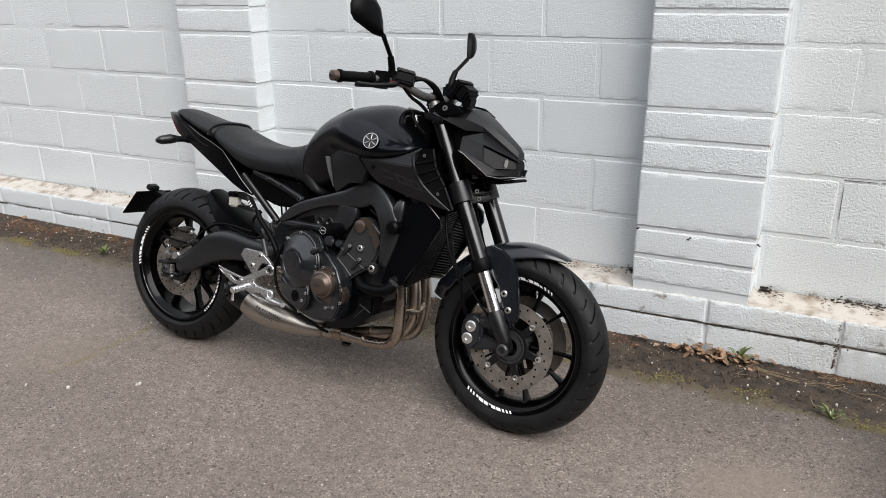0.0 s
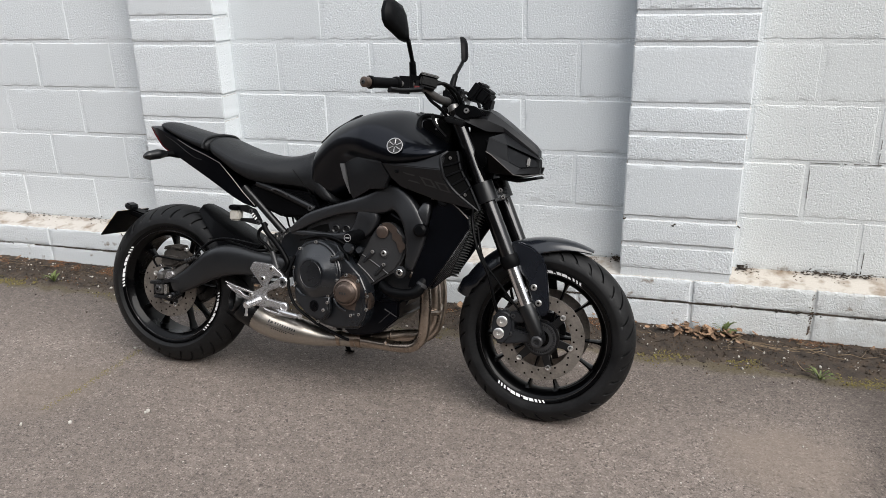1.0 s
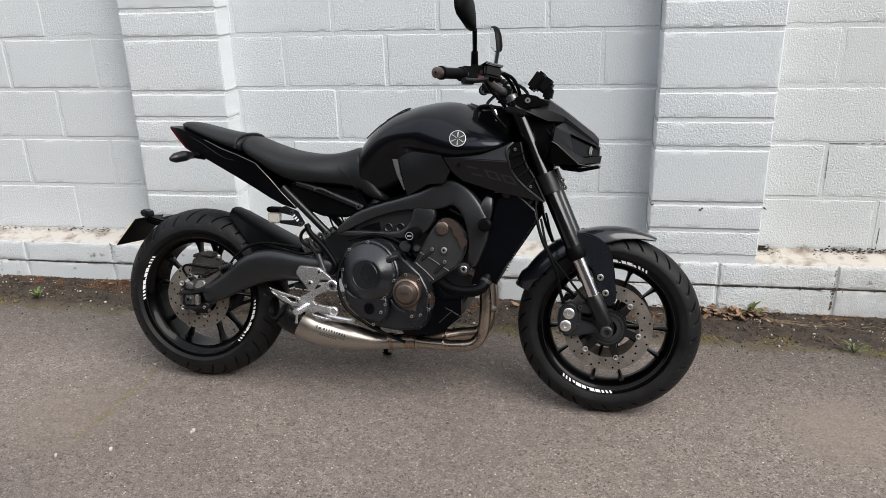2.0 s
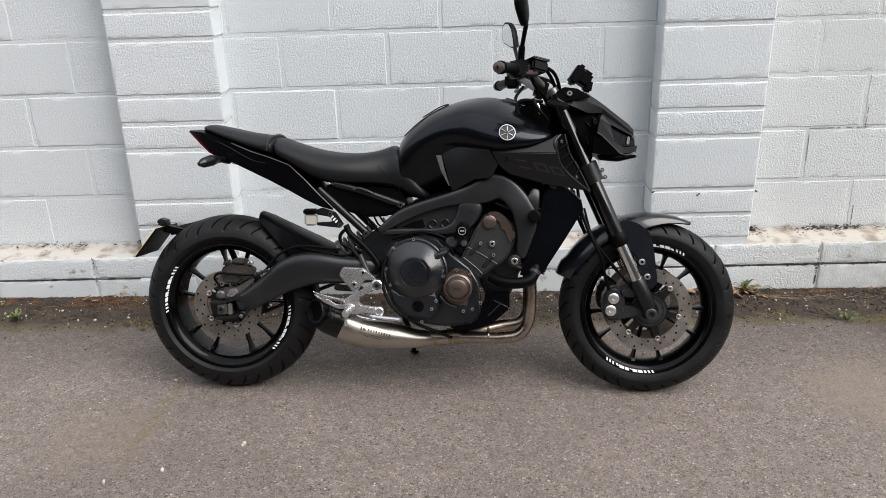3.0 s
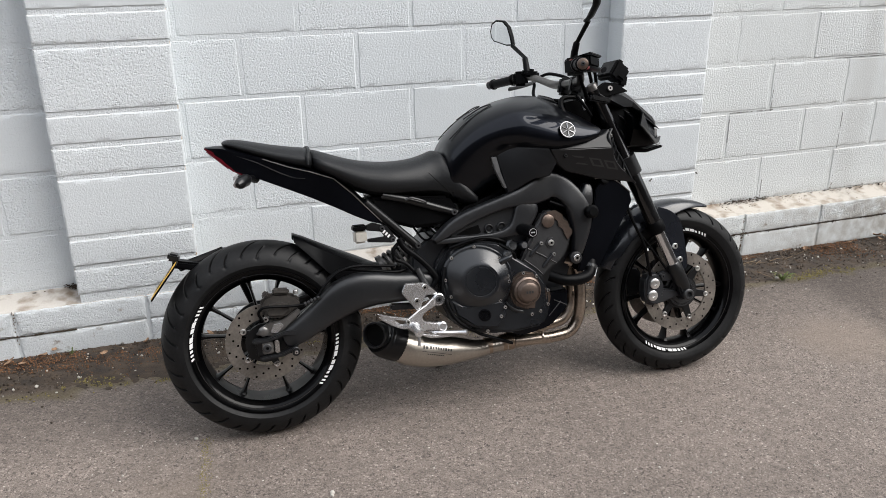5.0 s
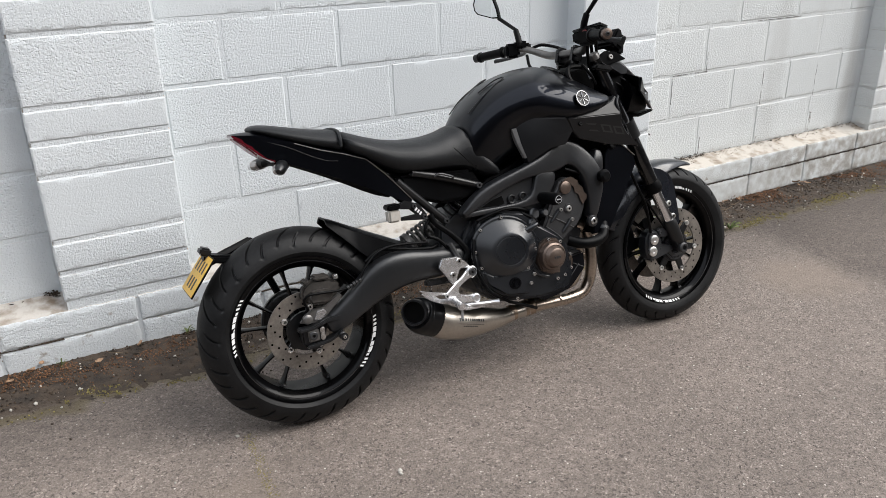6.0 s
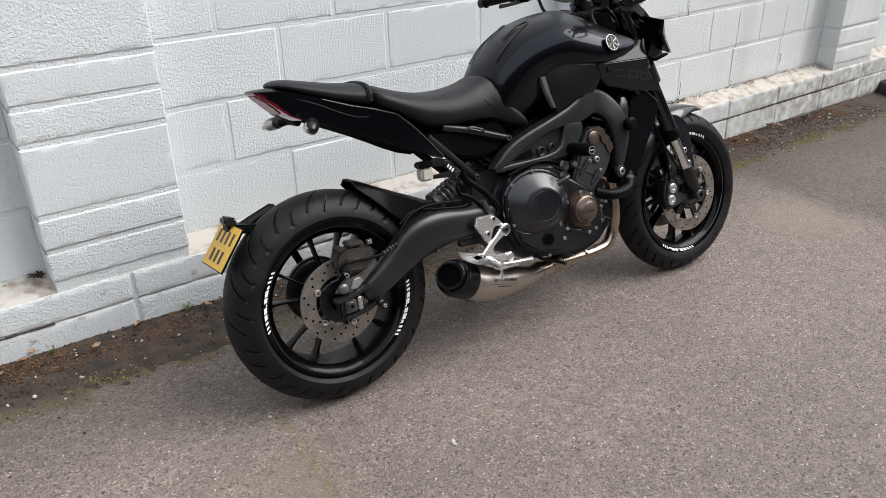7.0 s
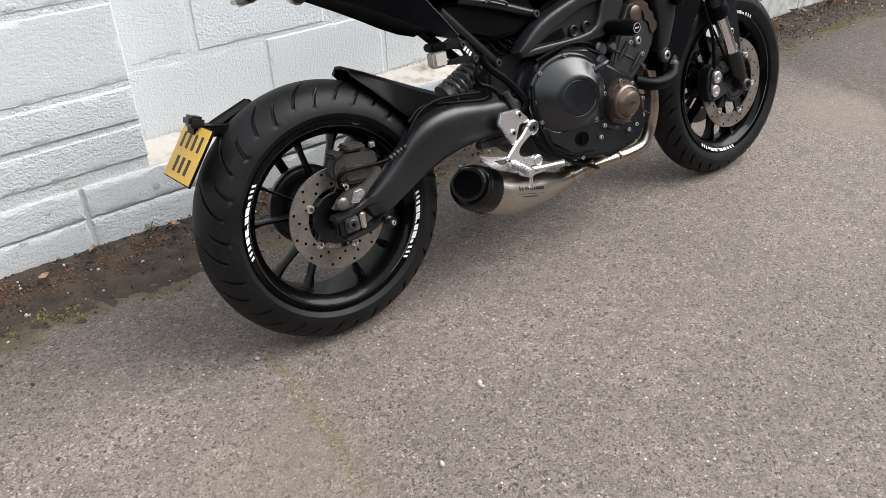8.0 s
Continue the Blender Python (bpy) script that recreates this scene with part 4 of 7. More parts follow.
    # seats
    sec = [(-0.072, [(0, 0.944), (0.03, 0.942), (0.05, 0.938), (0.045, 0.932), (0, 0.932)]),
           (-0.045, [(0, 0.953), (0.045, 0.950), (0.075, 0.936), (0.070, 0.923), (0, 0.92)]),
           (0.02, [(0, 0.940), (0.055, 0.936), (0.092, 0.918), (0.088, 0.896), (0, 0.89)]),
           (0.10, [(0, 0.921), (0.065, 0.917), (0.107, 0.895), (0.104, 0.866), (0, 0.86)]),
           (0.17, [(0, 0.912), (0.07, 0.908), (0.118, 0.884), (0.116, 0.846), (0, 0.84)]),
           (0.20, [(0, 0.908), (0.07, 0.904), (0.118, 0.88), (0.116, 0.836), (0, 0.83)])]
    bm = halves(sec)
    crease(bm, (3, 5), 8, 0.7)
    part("pillion_seat", bm, VINYL, bike, "black vinyl pillion seat", 60, sub=2)
    sec = [(0.180, [(0, 0.913), (0.07, 0.910), (0.122, 0.888), (0.124, 0.846), (0, 0.84)]),
           (0.23, [(0, 0.893), (0.075, 0.890), (0.130, 0.866), (0.132, 0.826), (0, 0.81)]),
           (0.30, [(0, 0.868), (0.08, 0.866), (0.142, 0.838), (0.140, 0.780), (0, 0.77)]),
           (0.36, [(0, 0.853), (0.08, 0.852), (0.145, 0.822), (0.142, 0.746), (0, 0.74)])]
    # front half, rising against the tank
    sec += [(0.45, [(0, 0.843), (0.075, 0.842), (0.138, 0.812), (0.140, 0.740), (0, 0.73)]),
           (0.53, [(0, 0.850), (0.065, 0.848), (0.110, 0.815), (0.122, 0.738), (0, 0.73)]),
           (0.58, [(0, 0.868), (0.055, 0.862), (0.094, 0.825), (0.114, 0.732), (0, 0.72)]),
           (0.610, [(0, 0.882), (0.05, 0.878), (0.096, 0.862), (0.114, 0.718), (0, 0.71)]),
           (0.645, [(0, 0.80), (0.06, 0.80), (0.114, 0.806), (0.120, 0.703), (0, 0.70)]),
           (0.685, [(0, 0.74), (0.07, 0.74), (0.124, 0.752), (0.126, 0.686), (0, 0.685)]),
           (0.730, [(0, 0.70), (0.07, 0.70), (0.124, 0.704), (0.126, 0.690), (0, 0.688)])]
    bm = halves(sec)
    crease(bm, (3, 5), 8, 0.7)
    crease(bm, (2, 6), 8, 0.4)
    seat = part("rider_seat", bm, VINYL, bike, "black vinyl rider seat with stitched panels", 60, sub=2)
    for s in (-1, 1):
        t = tube(bmesh.new(), [(0.552, s * 0.115, 0.805), (0.59, s * 0.1165, 0.765), (0.630, s * 0.119, 0.722)], 0.0012, 6)
        part("seam", t, GROOVE, seat)
    t = tube(bmesh.new(), [(0.176, -0.121, 0.858), (0.178, -0.116, 0.884), (0.185, -0.08, 0.902), (0.188, 0, 0.909), (0.185, 0.08, 0.902), (0.178, 0.116, 0.884), (0.176, 0.121, 0.858)], 0.005, 8)
    part("seat_lip", t, VINYL, seat)
    # frame rails and inner panel under the seat
    for s in (-1, 1):
        t = tube(bmesh.new(), [(0.345, s * 0.100, 0.728), (0.508, s * 0.082, 0.570)], 0.0135, 12, 1)
        rail = part("subframe_rail", t, SATIN, bike, "satin black subframe tube")
        bolt("rail_bolt", (0.506, s * 0.0955, 0.573), 0.010, rail, COVER, (0, s, 0))
        t = tube(bmesh.new(), [(0.40, s * 0.100, 0.745), (0.50, s * 0.100, 0.717), (0.640, s * 0.102, 0.668)], 0.0125, 12)
        rail = part("subframe_rail", t, SATIN, bike, "satin black subframe tube")
        bolt("rail_bolt", (0.628, s * 0.1145, 0.672), 0.010, rail, COVER, (0, s, 0))
    bm = plate(bmesh.new(), [(0.36, 0.74), (0.62, 0.725), (0.66, 0.66), (0.585, 0.632), (0.50, 0.628), (0.42, 0.655), (0.37, 0.70)], -0.095, 0.095, 0.01)
    part("battery_tray", bm, MATTE, bike, "black tray under the seat")
    t = tube(bmesh.new(), [(0.47, -0.118, 0.725), (0.49, -0.122, 0.730), (0.53, -0.122, 0.716), (0.535, -0.118, 0.708)], 0.004, 8)
    part("helmet_hook", t, COVER, bike)
    # rear brake fluid cup and its bracket
    bm = block(bmesh.new(), (0.318, -0.108, 0.622), (0.040, 0.036, 0.040), 0.006)
    cup = part("brake_fluid_cup", bm, FLUID, bike, "cloudy plastic brake fluid cup")
    bm = block(bmesh.new(), (0.317, -0.108, 0.650), (0.044, 0.040, 0.018), 0.004)
    part("cup_lid", bm, MATTE, cup, "black cup lid")
    bm = plate(bmesh.new(), [(0.335, 0.655), (0.36, 0.664), (0.405, 0.648), (0.432, 0.607), (0.420, 0.594), (0.34, 0.603), (0.34, 0.613), (0.395, 0.616), (0.385, 0.632), (0.34, 0.640)], -0.118, -0.106, 0.002)
    br = part("cup_bracket", bm, SATIN, bike)
    bolt("bracket_bolt", (0.388, -0.118, 0.643), 0.008, br, COVER)
    bolt("bracket_bolt", (0.420, -0.118, 0.604), 0.008, br, COVER)
    bm = bmesh.new()
    for i in range(3):
        block(bm, (0.394 + 0.007 * i, -0.1192, 0.632 - 0.0075 * i), (0.0055, 0.0015, 0.011), 0, (0, 45, 0))
    part("bracket_mark", bm, WHITE, br)
    # loose wiring in the gap behind the engine
    r2 = random.Random(7)
    for i in range(7):
        x0, z0 = 0.50 + 0.02 * i, 0.61 + r2.uniform(-0.02, 0.02)
        t = tube(bmesh.new(), [(x0, -0.06, z0 + 0.03), (x0 + 0.03, -0.08, z0 + r2.uniform(-0.02, 0.02)), (x0 + 0.06, -0.07, z0 - 0.01), (x0 + 0.10, -0.05, z0 + 0.02)], 0.0035, 6)
        part("wire", t, ALLOY if i == 3 else MATTE, bike)
    t = tube(bmesh.new(), [(0.44, -0.118, 0.605), (0.455, -0.12, 0.575), (0.50, -0.125, 0.535), (0.535, -0.128, 0.495), (0.55, -0.13, 0.465), (0.535, -0.13, 0.44)], 0.010, 10)
    part("reservoir_hose", t, MATTE, bike)
    t = tube(bmesh.new(), [(0.45, -0.11, 0.60), (0.42, -0.115, 0.57), (0.425, -0.115, 0.54), (0.46, -0.12, 0.52), (0.50, -0.125, 0.47), (0.515, -0.128, 0.44)], 0.006, 8)
    part("brake_hose", t, MATTE, bike)
    bm = tube(bmesh.new(), [(0.489, -0.135, 0.505), (0.515, -0.14, 0.445)], [0.009, 0.011], 10, 1)
    part("master_cylinder", bm, COVER, bike, "dark rear brake master cylinder")


def build_tank():
    sec = [(0.610, [(0, 0.872), (0.053, 0.866), (0.091, 0.842), (0.102, 0.816), (0.103, 0.766), (0.100, 0.746), (0.086, 0.697)]),
           (0.640, [(0, 0.912), (0.063, 0.905), (0.107, 0.874), (0.121, 0.841), (0.115, 0.781), (0.109, 0.756), (0.094, 0.686)]),
           (0.680, [(0, 0.952), (0.072, 0.944), (0.130, 0.913), (0.143, 0.872), (0.128, 0.796), (0.116, 0.761), (0.101, 0.686)]),
           (0.725, [(0, 0.985), (0.083, 0.974), (0.148, 0.942), (0.165, 0.898), (0.145, 0.838), (0.126, 0.796), (0.106, 0.696)])]
    # the hip
    sec += [(0.757, [(0, 1.000), (0.089, 0.989), (0.161, 0.956), (0.178, 0.912), (0.165, 0.868), (0.134, 0.848), (0.110, 0.706)]),
           (0.800, [(0, 1.016), (0.097, 1.004), (0.178, 0.972), (0.194, 0.922), (0.186, 0.884), (0.149, 0.870), (0.117, 0.716)]),
           (0.845, [(0, 1.030), (0.103, 1.017), (0.194, 0.983), (0.210, 0.920), (0.202, 0.878), (0.163, 0.864), (0.125, 0.731)]),
           (0.905, [(0, 1.040), (0.103, 1.023), (0.197, 0.967), (0.219, 0.912), (0.215, 0.865), (0.176, 0.854), (0.143, 0.776)])]
    # from the crest down to the nose
    sec += [(0.955, [(0, 1.040), (0.098, 1.017), (0.199, 0.953), (0.224, 0.904), (0.224, 0.858), (0.188, 0.848), (0.144, 0.786)]),
           (0.990, [(0, 1.026), (0.089, 1.002), (0.199, 0.944), (0.225, 0.900), (0.226, 0.858), (0.190, 0.851), (0.144, 0.796)]),
           (1.050, [(0, 1.005), (0.082, 0.982), (0.197, 0.929), (0.219, 0.896), (0.222, 0.866), (0.188, 0.860), (0.136, 0.816)]),
           (1.100, [(0, 0.973), (0.068, 0.955), (0.190, 0.916), (0.207, 0.899), (0.210, 0.880), (0.179, 0.874), (0.127, 0.836)]),
           (1.140, [(0, 0.942), (0.055, 0.930), (0.172, 0.911), (0.186, 0.907), (0.189, 0.899), (0.171, 0.895), (0.118, 0.856)])]
    bm = halves(sec)
    crease(bm, (2, 10), 12, 0.95)
    crease(bm, (4, 5, 7, 8), 12, 0.95)
    # upright edge where the hip of the tank meets the badge side
    lay_e = bm.edges.layers.float.get("crease_edge")
    for e in bm.edges:
        if all(abs(v.co.x - 0.845) < 1e-4 and 0.86 < v.co.z < 0.99 and abs(v.co.y) > 0.165 for v in e.verts):
            e[lay_e] = 0.75
    tank = part("fuel_tank", bm, PAINT, bike, "gloss black sculpted fuel tank", 60, sub=2)
    # raised outline of the rubber tank pad
    for s in (-1, 1):
        t = tube(bmesh.new(), [(0.640, s * 0.070, 0.904), (0.690, s * 0.076, 0.948), (0.745, s * 0.070, 0.984), (0.790, s * 0.060, 1.007), (0.760, s * 0.048, 1.000), (0.70, s * 0.040, 0.966)], 0.0022, 6)
        part("pad_outline", t, VINYL, tank)
    bm = bmesh.new()
    lathe(bm, [(0.040, 0), (0.040, 0.010), (0.034, 0.014), (0, 0.015)], (1.005, 0.0, 1.004), 32, (0.33, 0, 1))
    lathe(bm, [(0.030, 0.012), (0.028, 0.020), (0, 0.020)], (1.005, 0.0, 1.004), 32, (0.33, 0, 1))
    part("filler_cap", bm, SATIN, tank, "black fuel filler cap")
    for s in (-1, 1):
        # round badge: ring and spokes as plain shapes
        bm = bmesh.new()
        lathe(bm, [(0.0265, 0), (0.0265, 0.003), (0.0242, 0.0033), (0.0242, 0)], (0.985, s * 0.2245, 0.911), 40, (0.12, s, 0.35), closed=True)
        ax = Vector((0.12, s, 0.35)).normalized()
        u = Vector((1, 0, 0)) - ax * ax.x
        u.normalize()
        v = ax.cross(u)
        for k in range(6):
            a = radians(60 * k + 30)
            for e in (0.0,):
                p0 = Vector((0.985, s * 0.2245, 0.911)) + ax * 0.0026
                p1 = p0 + (u * math.cos(a + e) + v * math.sin(a + e)) * 0.0215
                tube(bm, [p0 + (p1 - p0) * 0.18, p1], [0.0010, 0.0021], 5, 1)
        badge = part("tank_badge", bm, BADGE, tank, "round silver tank badge")
        bm = lathe(bmesh.new(), [(0.0245, -0.002), (0.0245, 0.0008), (0, 0.0008)], (0.985, s * 0.2245, 0.911), 32, (0.12, s, 0.35))
        part("badge_disc", bm, INK, badge)
        # side cover at the knee: two facets under a bevelled top, standing proud of the tank
        k = [(0.772, 0.1450, 0.839), (0.833, 0.1747, 0.865), (0.903, 0.1925, 0.800), (0.882, 0.1780, 0.762), (0.806, 0.1452, 0.719), (0.800, 0.1485, 0.739),
             (0.930, 0.2050, 0.854), (0.957, 0.1961, 0.809), (0.764, 0.1357, 0.850), (0.829, 0.1675, 0.877), (0.928, 0.1947, 0.865), (0.935, 0.1843, 0.767)]
        bm = shell([(x, s * y, z) for x, y, z in k], ((0, 1, 2, 3, 4, 5), (1, 6, 7, 2), (2, 7, 11, 3), (8, 9, 1, 0), (9, 10, 6, 1)), -s * 0.03, 0.0018)
        part("knee_panel", bm, GREYP, tank, "matte faceted knee panel")
        # rear side wall of the knee panel, its light put into a paler grey
        k = [(0.752, 0.1440, 0.839), (0.768, 0.1438, 0.789), (0.794, 0.1424, 0.737), (0.770, 0.1446, 0.840), (0.781, 0.1478, 0.789), (0.7985, 0.1490, 0.739)]
        bm = shell([(x, s * (y + 0.004), z) for x, y, z in k], ((0, 1, 4, 3), (1, 2, 5, 4)), -s * 0.016, 0.0008)
        part("knee_lit_strip", bm, LITSTRIP, tank, "knee panel's rear side wall, coloured paler as if lit")
    # air scoops: a flat side under a sloping top bevel
    for s in (-1, 1):
        def out(x, z, s=s):
            return s * (0.206 + 0.075 * (x - 0.966) + 0.40 * (z - 0.847))
        low = [(0.934, 0.853), (0.966, 0.850), (1.142, 0.845), (1.152, 0.812), (1.184, 0.774), (1.250, 0.722), (1.118, 0.743), (0.995, 0.778), (0.961, 0.806)]
        up = [(1.150, 0.905, 0.188), (1.125, 0.890, 0.196), (1.055, 0.866, 0.203), (0.985, 0.856, 0.202)]
        pts = [(x, out(x, z), z) for x, z in low] + [(x, s * y, z) for x, z, y in up]
        bm = shell(pts, ((0, 1, 2, 3, 4, 5, 6, 7, 8), (2, 1, 12, 11, 10, 9), (1, 0, 12)), -s * 0.05, 0.0025)
        scoop = part("air_scoop", bm, GREYP, bike, "matte black air scoop beside the tank")
        bolt("scoop_bolt", (0.985, out(0.985, 0.828), 0.828), 0.007, scoop, MATTE, (0, s, 0.2))
        bm = bmesh.new()
        # slanted outlined blocks in a row
        for x0, x1, zt, hole in ((1.005, 1.052, 0.829, 0), (1.066, 1.108, 0.818, 1), (1.118, 1.158, 0.806, 1)):
            q = [(x0, zt), (x1, zt - 0.008), (x1 + 0.018, zt - 0.037), (x0 + 0.018, zt - 0.029)]
            cx, cz = sum(p[0] for p in q) / 4, sum(p[1] for p in q) / 4
            for i in range(4):
                if not hole and i in (1, 3):
                    continue
                (ax, az), (bx, bz) = q[i], q[(i + 1) % 4]
                f = 0.6
                w = [(ax, az), (bx, bz), (cx + (bx - cx) * f, cz + (bz - cz) * f), (cx + (ax - cx) * f, cz + (az - cz) * f)]
                bm.faces.new([bm.verts.new((x, out(x, z) + s * 0.0006, z)) for x, z in w])
        part("scoop_mark", bm, GREYDECAL, scoop, "dark grey number-like marks")
        # vented front face: a raised outer band, a recessed dark panel and a few slats
        edge = [(1.152, 0.1912, 0.903), (1.134, 0.2058, 0.881), (1.141, 0.2090, 0.839), (1.152, 0.1951, 0.809), (1.184, 0.1806, 0.771), (1.252, 0.1552, 0.718)]
        inner = [(1.172, 0.1453, 0.905), (1.178, 0.1458, 0.882), (1.186, 0.1459, 0.852), (1.198, 0.1432, 0.827), (1.218, 0.1403, 0.797), (1.258, 0.1372, 0.719)]
        bm = bmesh.new()
        tube(bm, [(x + 0.004, s * y, z) for x, y, z in edge], [0.004, 0.0055, 0.006, 0.006, 0.0055, 0.003], 8, 3)
        tube(bm, [(x, s * y, z) for x, y, z in inner], 0.0045, 8, 3)
        part("vent_frame", bm, GREYP, scoop, "satin grey vent frame")
        bm = bmesh.new()
        a = [bm.verts.new((x + 0.006, s * (y - 0.004), z)) for x, y, z in edge]
        b = [bm.verts.new((x - 0.004, s * y, z)) for x, y, z in inner]
        ring_faces(bm, [a, b], closed=False)
        part("vent_panel", bm, UNDER, scoop, "dark recessed vent panel")
        for t in (0.30, 0.48, 0.66, 0.82):
            p0, p1 = [Vector((np.interp(t, np.linspace(0, 1, 6), [q[0] for q in r]), s * np.interp(t, np.linspace(0, 1, 6), [q[1] for q in r]), np.interp(t, np.linspace(0, 1, 6), [q[2] for q in r]))) for r in (edge, inner)]
            part("vent_slat", tube(bmesh.new(), [p0 + Vector((0.009, 0, -0.004)), p1 + Vector((0.002, 0, 0.004))], 0.0035, 6, 1), MATTE, scoop)
        bolt("vent_screw", (1.160, s * 0.179, 0.882), 0.0055, scoop, BARGREY, (0.6, s * 0.8, 0), 0.003)
        bolt("vent_screw", (1.212, s * 0.162, 0.766), 0.0055, scoop, BARGREY, (0.6, s * 0.8, 0), 0.003)
    # dark hollow with a curved rim at the front of the tank, beside the filler
    for s in (-1, 1):
        bm = tube(bmesh.new(), [(1.105, s * 0.085, 1.012), (1.045, s * 0.092, 1.016), (1.022, s * 0.100, 1.002), (1.026, s * 0.112, 0.968), (1.058, s * 0.125, 0.938), (1.100, s * 0.135, 0.915)], [0.006, 0.008, 0.009, 0.009, 0.008, 0.005], 8)
        part("hollow_rim", bm, MATTE, tank, "black rim of the tank hollow")
        bm = plate(bmesh.new(), [(1.030, 0.998), (1.10, 1.008), (1.135, 0.985), (1.125, 0.925), (1.095, 0.918), (1.058, 0.940), (1.032, 0.970)], s * 0.060, s * 0.104, 0.004)
        part("hollow_panel", bm, UNDER, tank)


def build_frame():
    for s in (-1, 1):
        def lean_in(x, z, s=s):
            return s * (0.009 + 0.09 * (x - 0.8) - 0.33 * max(0.0, z - 0.695))
        # one casting: the spar over the shoulder and down the front, the lower rail, their web and the horn
        bm = bmesh.new()
        for run, deep in (([(0.548, 0.580, 0.008), (0.589, 0.607, 0.018), (0.626, 0.634, 0.023), (0.677, 0.656, 0.022), (0.731, 0.675, 0.0205), (0.789, 0.692, 0.0215), (0.845, 0.703, 0.030), (0.892, 0.714, 0.043), (0.932, 0.734, 0.050), (0.966, 0.740, 0.047), (1.001, 0.716, 0.038),
                            (1.032, 0.678, 0.038), (1.050, 0.637, 0.042), (1.052, 0.592, 0.034), (1.042, 0.548, 0.022), (1.030, 0.490, 0.018)], 0.026),
                          ([(0.548, 0.580, 0.008), (0.608, 0.584, 0.0115), (0.699, 0.583, 0.0105), (0.795, 0.585, 0.013), (0.840, 0.608, 0.034), (0.862, 0.653, 0.044), (0.876, 0.695, 0.040)], 0.020),
                          ([(1.060, 0.645, 0.032), (1.074, 0.698, 0.022), (1.083, 0.735, 0.014)], 0.020)):
            cast_bar(bm, [(x, z, h, s * 0.122 + lean_in(x, z), deep) for x, z, h in run], 0.42)
        f = part("main_frame", bm, FRAME, bike, "cast black alloy main frame", 60, sub=1)
        bm = plate(bmesh.new(), [(0.600, 0.580), (0.640, 0.630), (0.703, 0.650), (0.830, 0.680), (0.840, 0.600), (0.791, 0.580)], s * 0.106, s * 0.1225, 0.001, 1, lean_in)
        part("frame_web", bm, FRAME, f)
        # thin near-black plate on the web; its colour gives a recess's shade
        bm = plate(bmesh.new(), [(0.628, 0.597), (0.664, 0.614), (0.704, 0.625), (0.712, 0.600), (0.700, 0.594)], s * 0.121, s * 0.1238, 0.0005, 1, lean_in)
        part("frame_recess_shade", bm, GROOVE, f)
        for x, z in ((0.738, 0.609), (0.780, 0.612)):
            bm = lathe(bmesh.new(), [(0.0155, 0), (0.0155, 0.006), (0.013, 0.008), (0.010, 0.006), (0.008, 0.002), (0, 0.003)], (x, s * 0.1215 + lean_in(x, z), z), 24, (0, s, 0))
            part("frame_plug", bm, SATIN, f)
        bm = bmesh.new()
        lathe(bm, [(0.016, 0), (0.021, 0.04), (0.0205, 0.108), (0.016, 0.120), (0, 0.121)], (0.842, s * 0.130, 0.600), 24, (0, s, 0))
        knob = part("crash_bobbin", bm, MATTE, f, "black crash protector")
        bm = lathe(bmesh.new(), [(0.0128, 0.0), (0.0128, 0.001), (0.0112, 0.001), (0.0112, 0)], (0.842, s * 0.2512, 0.600), 24, (0, s, 0), closed=True)
        block(bm, (0.842, s * 0.2515, 0.600), (0.014, 0.001, 0.004), 0)
        part("bobbin_mark", bm, BADGE, knob)
    bm = plate(bmesh.new(), [(0.47, 0.43), (0.60, 0.42), (0.62, 0.60), (0.545, 0.592), (0.49, 0.55)], -0.075, 0.075, 0.008)
    part("pivot_casting", bm, ENGINE, bike, "black swingarm pivot casting")
    bm = plate(bmesh.new(), [(0.60, 0.60), (0.66, 0.68), (0.78, 0.72), (0.95, 0.80), (1.13, 0.84), (1.18, 0.93), (1.20, 0.80), (1.10, 0.66), (1.00, 0.60), (0.85, 0.58)], -0.10, 0.10, 0.01)
    part("air_box", bm, MATTE, bike, "black air box under the tank")
    # radiator with side shrouds and slatted guard
    bm = plate(bmesh.new(), [(1.115, 0.715), (1.145, 0.745), (1.205, 0.712), (1.100, 0.445), (1.035, 0.440), (1.055, 0.52)], -0.148, 0.148, 0.006)
    rad = part("radiator", bm, MATTE, bike, "black radiator with slatted guard")
    for s in (-1, 1):
        bm = plate(bmesh.new(), [(1.105, 0.712), (1.142, 0.746), (1.180, 0.735), (1.228, 0.695), (1.236, 0.660), (1.180, 0.565), (1.105, 0.446), (1.030, 0.440), (1.055, 0.520), (1.09, 0.62)], s * 0.150, s * 0.166, 0.003)
        part("side_shroud", bm, PAINT, rad, "gloss black radiator shroud")
        t = tube(bmesh.new(), [(1.10, s * 0.168, 0.745), (1.142, s * 0.168, 0.746), (1.182, s * 0.168, 0.730), (1.230, s * 0.168, 0.690)], 0.0018, 6)
        part("shroud_edge", t, BARGREY, rad)
    for i in range(26):
        f = i / 25
        x, z = 1.213 - 0.100 * f, 0.700 - 0.245 * f
        bm = bmesh.new()
        block(bm, (x, -0.075, z), (0.012, 0.135, 0.0035), 0, (12, 25, 0))
        block(bm, (x, 0.075, z), (0.012, 0.135, 0.0035), 0, (-12, 25, 0))
        part("guard_slat", bm, SATIN, rad)
    bm = lathe(bmesh.new(), [(0.016, 0), (0.016, 0.02), (0.012, 0.022), (0, 0.022)], (1.135, -0.150, 0.735), 20, (0.2, -1, 0.3))
    part("radiator_cap", bm, MATTE, rad)
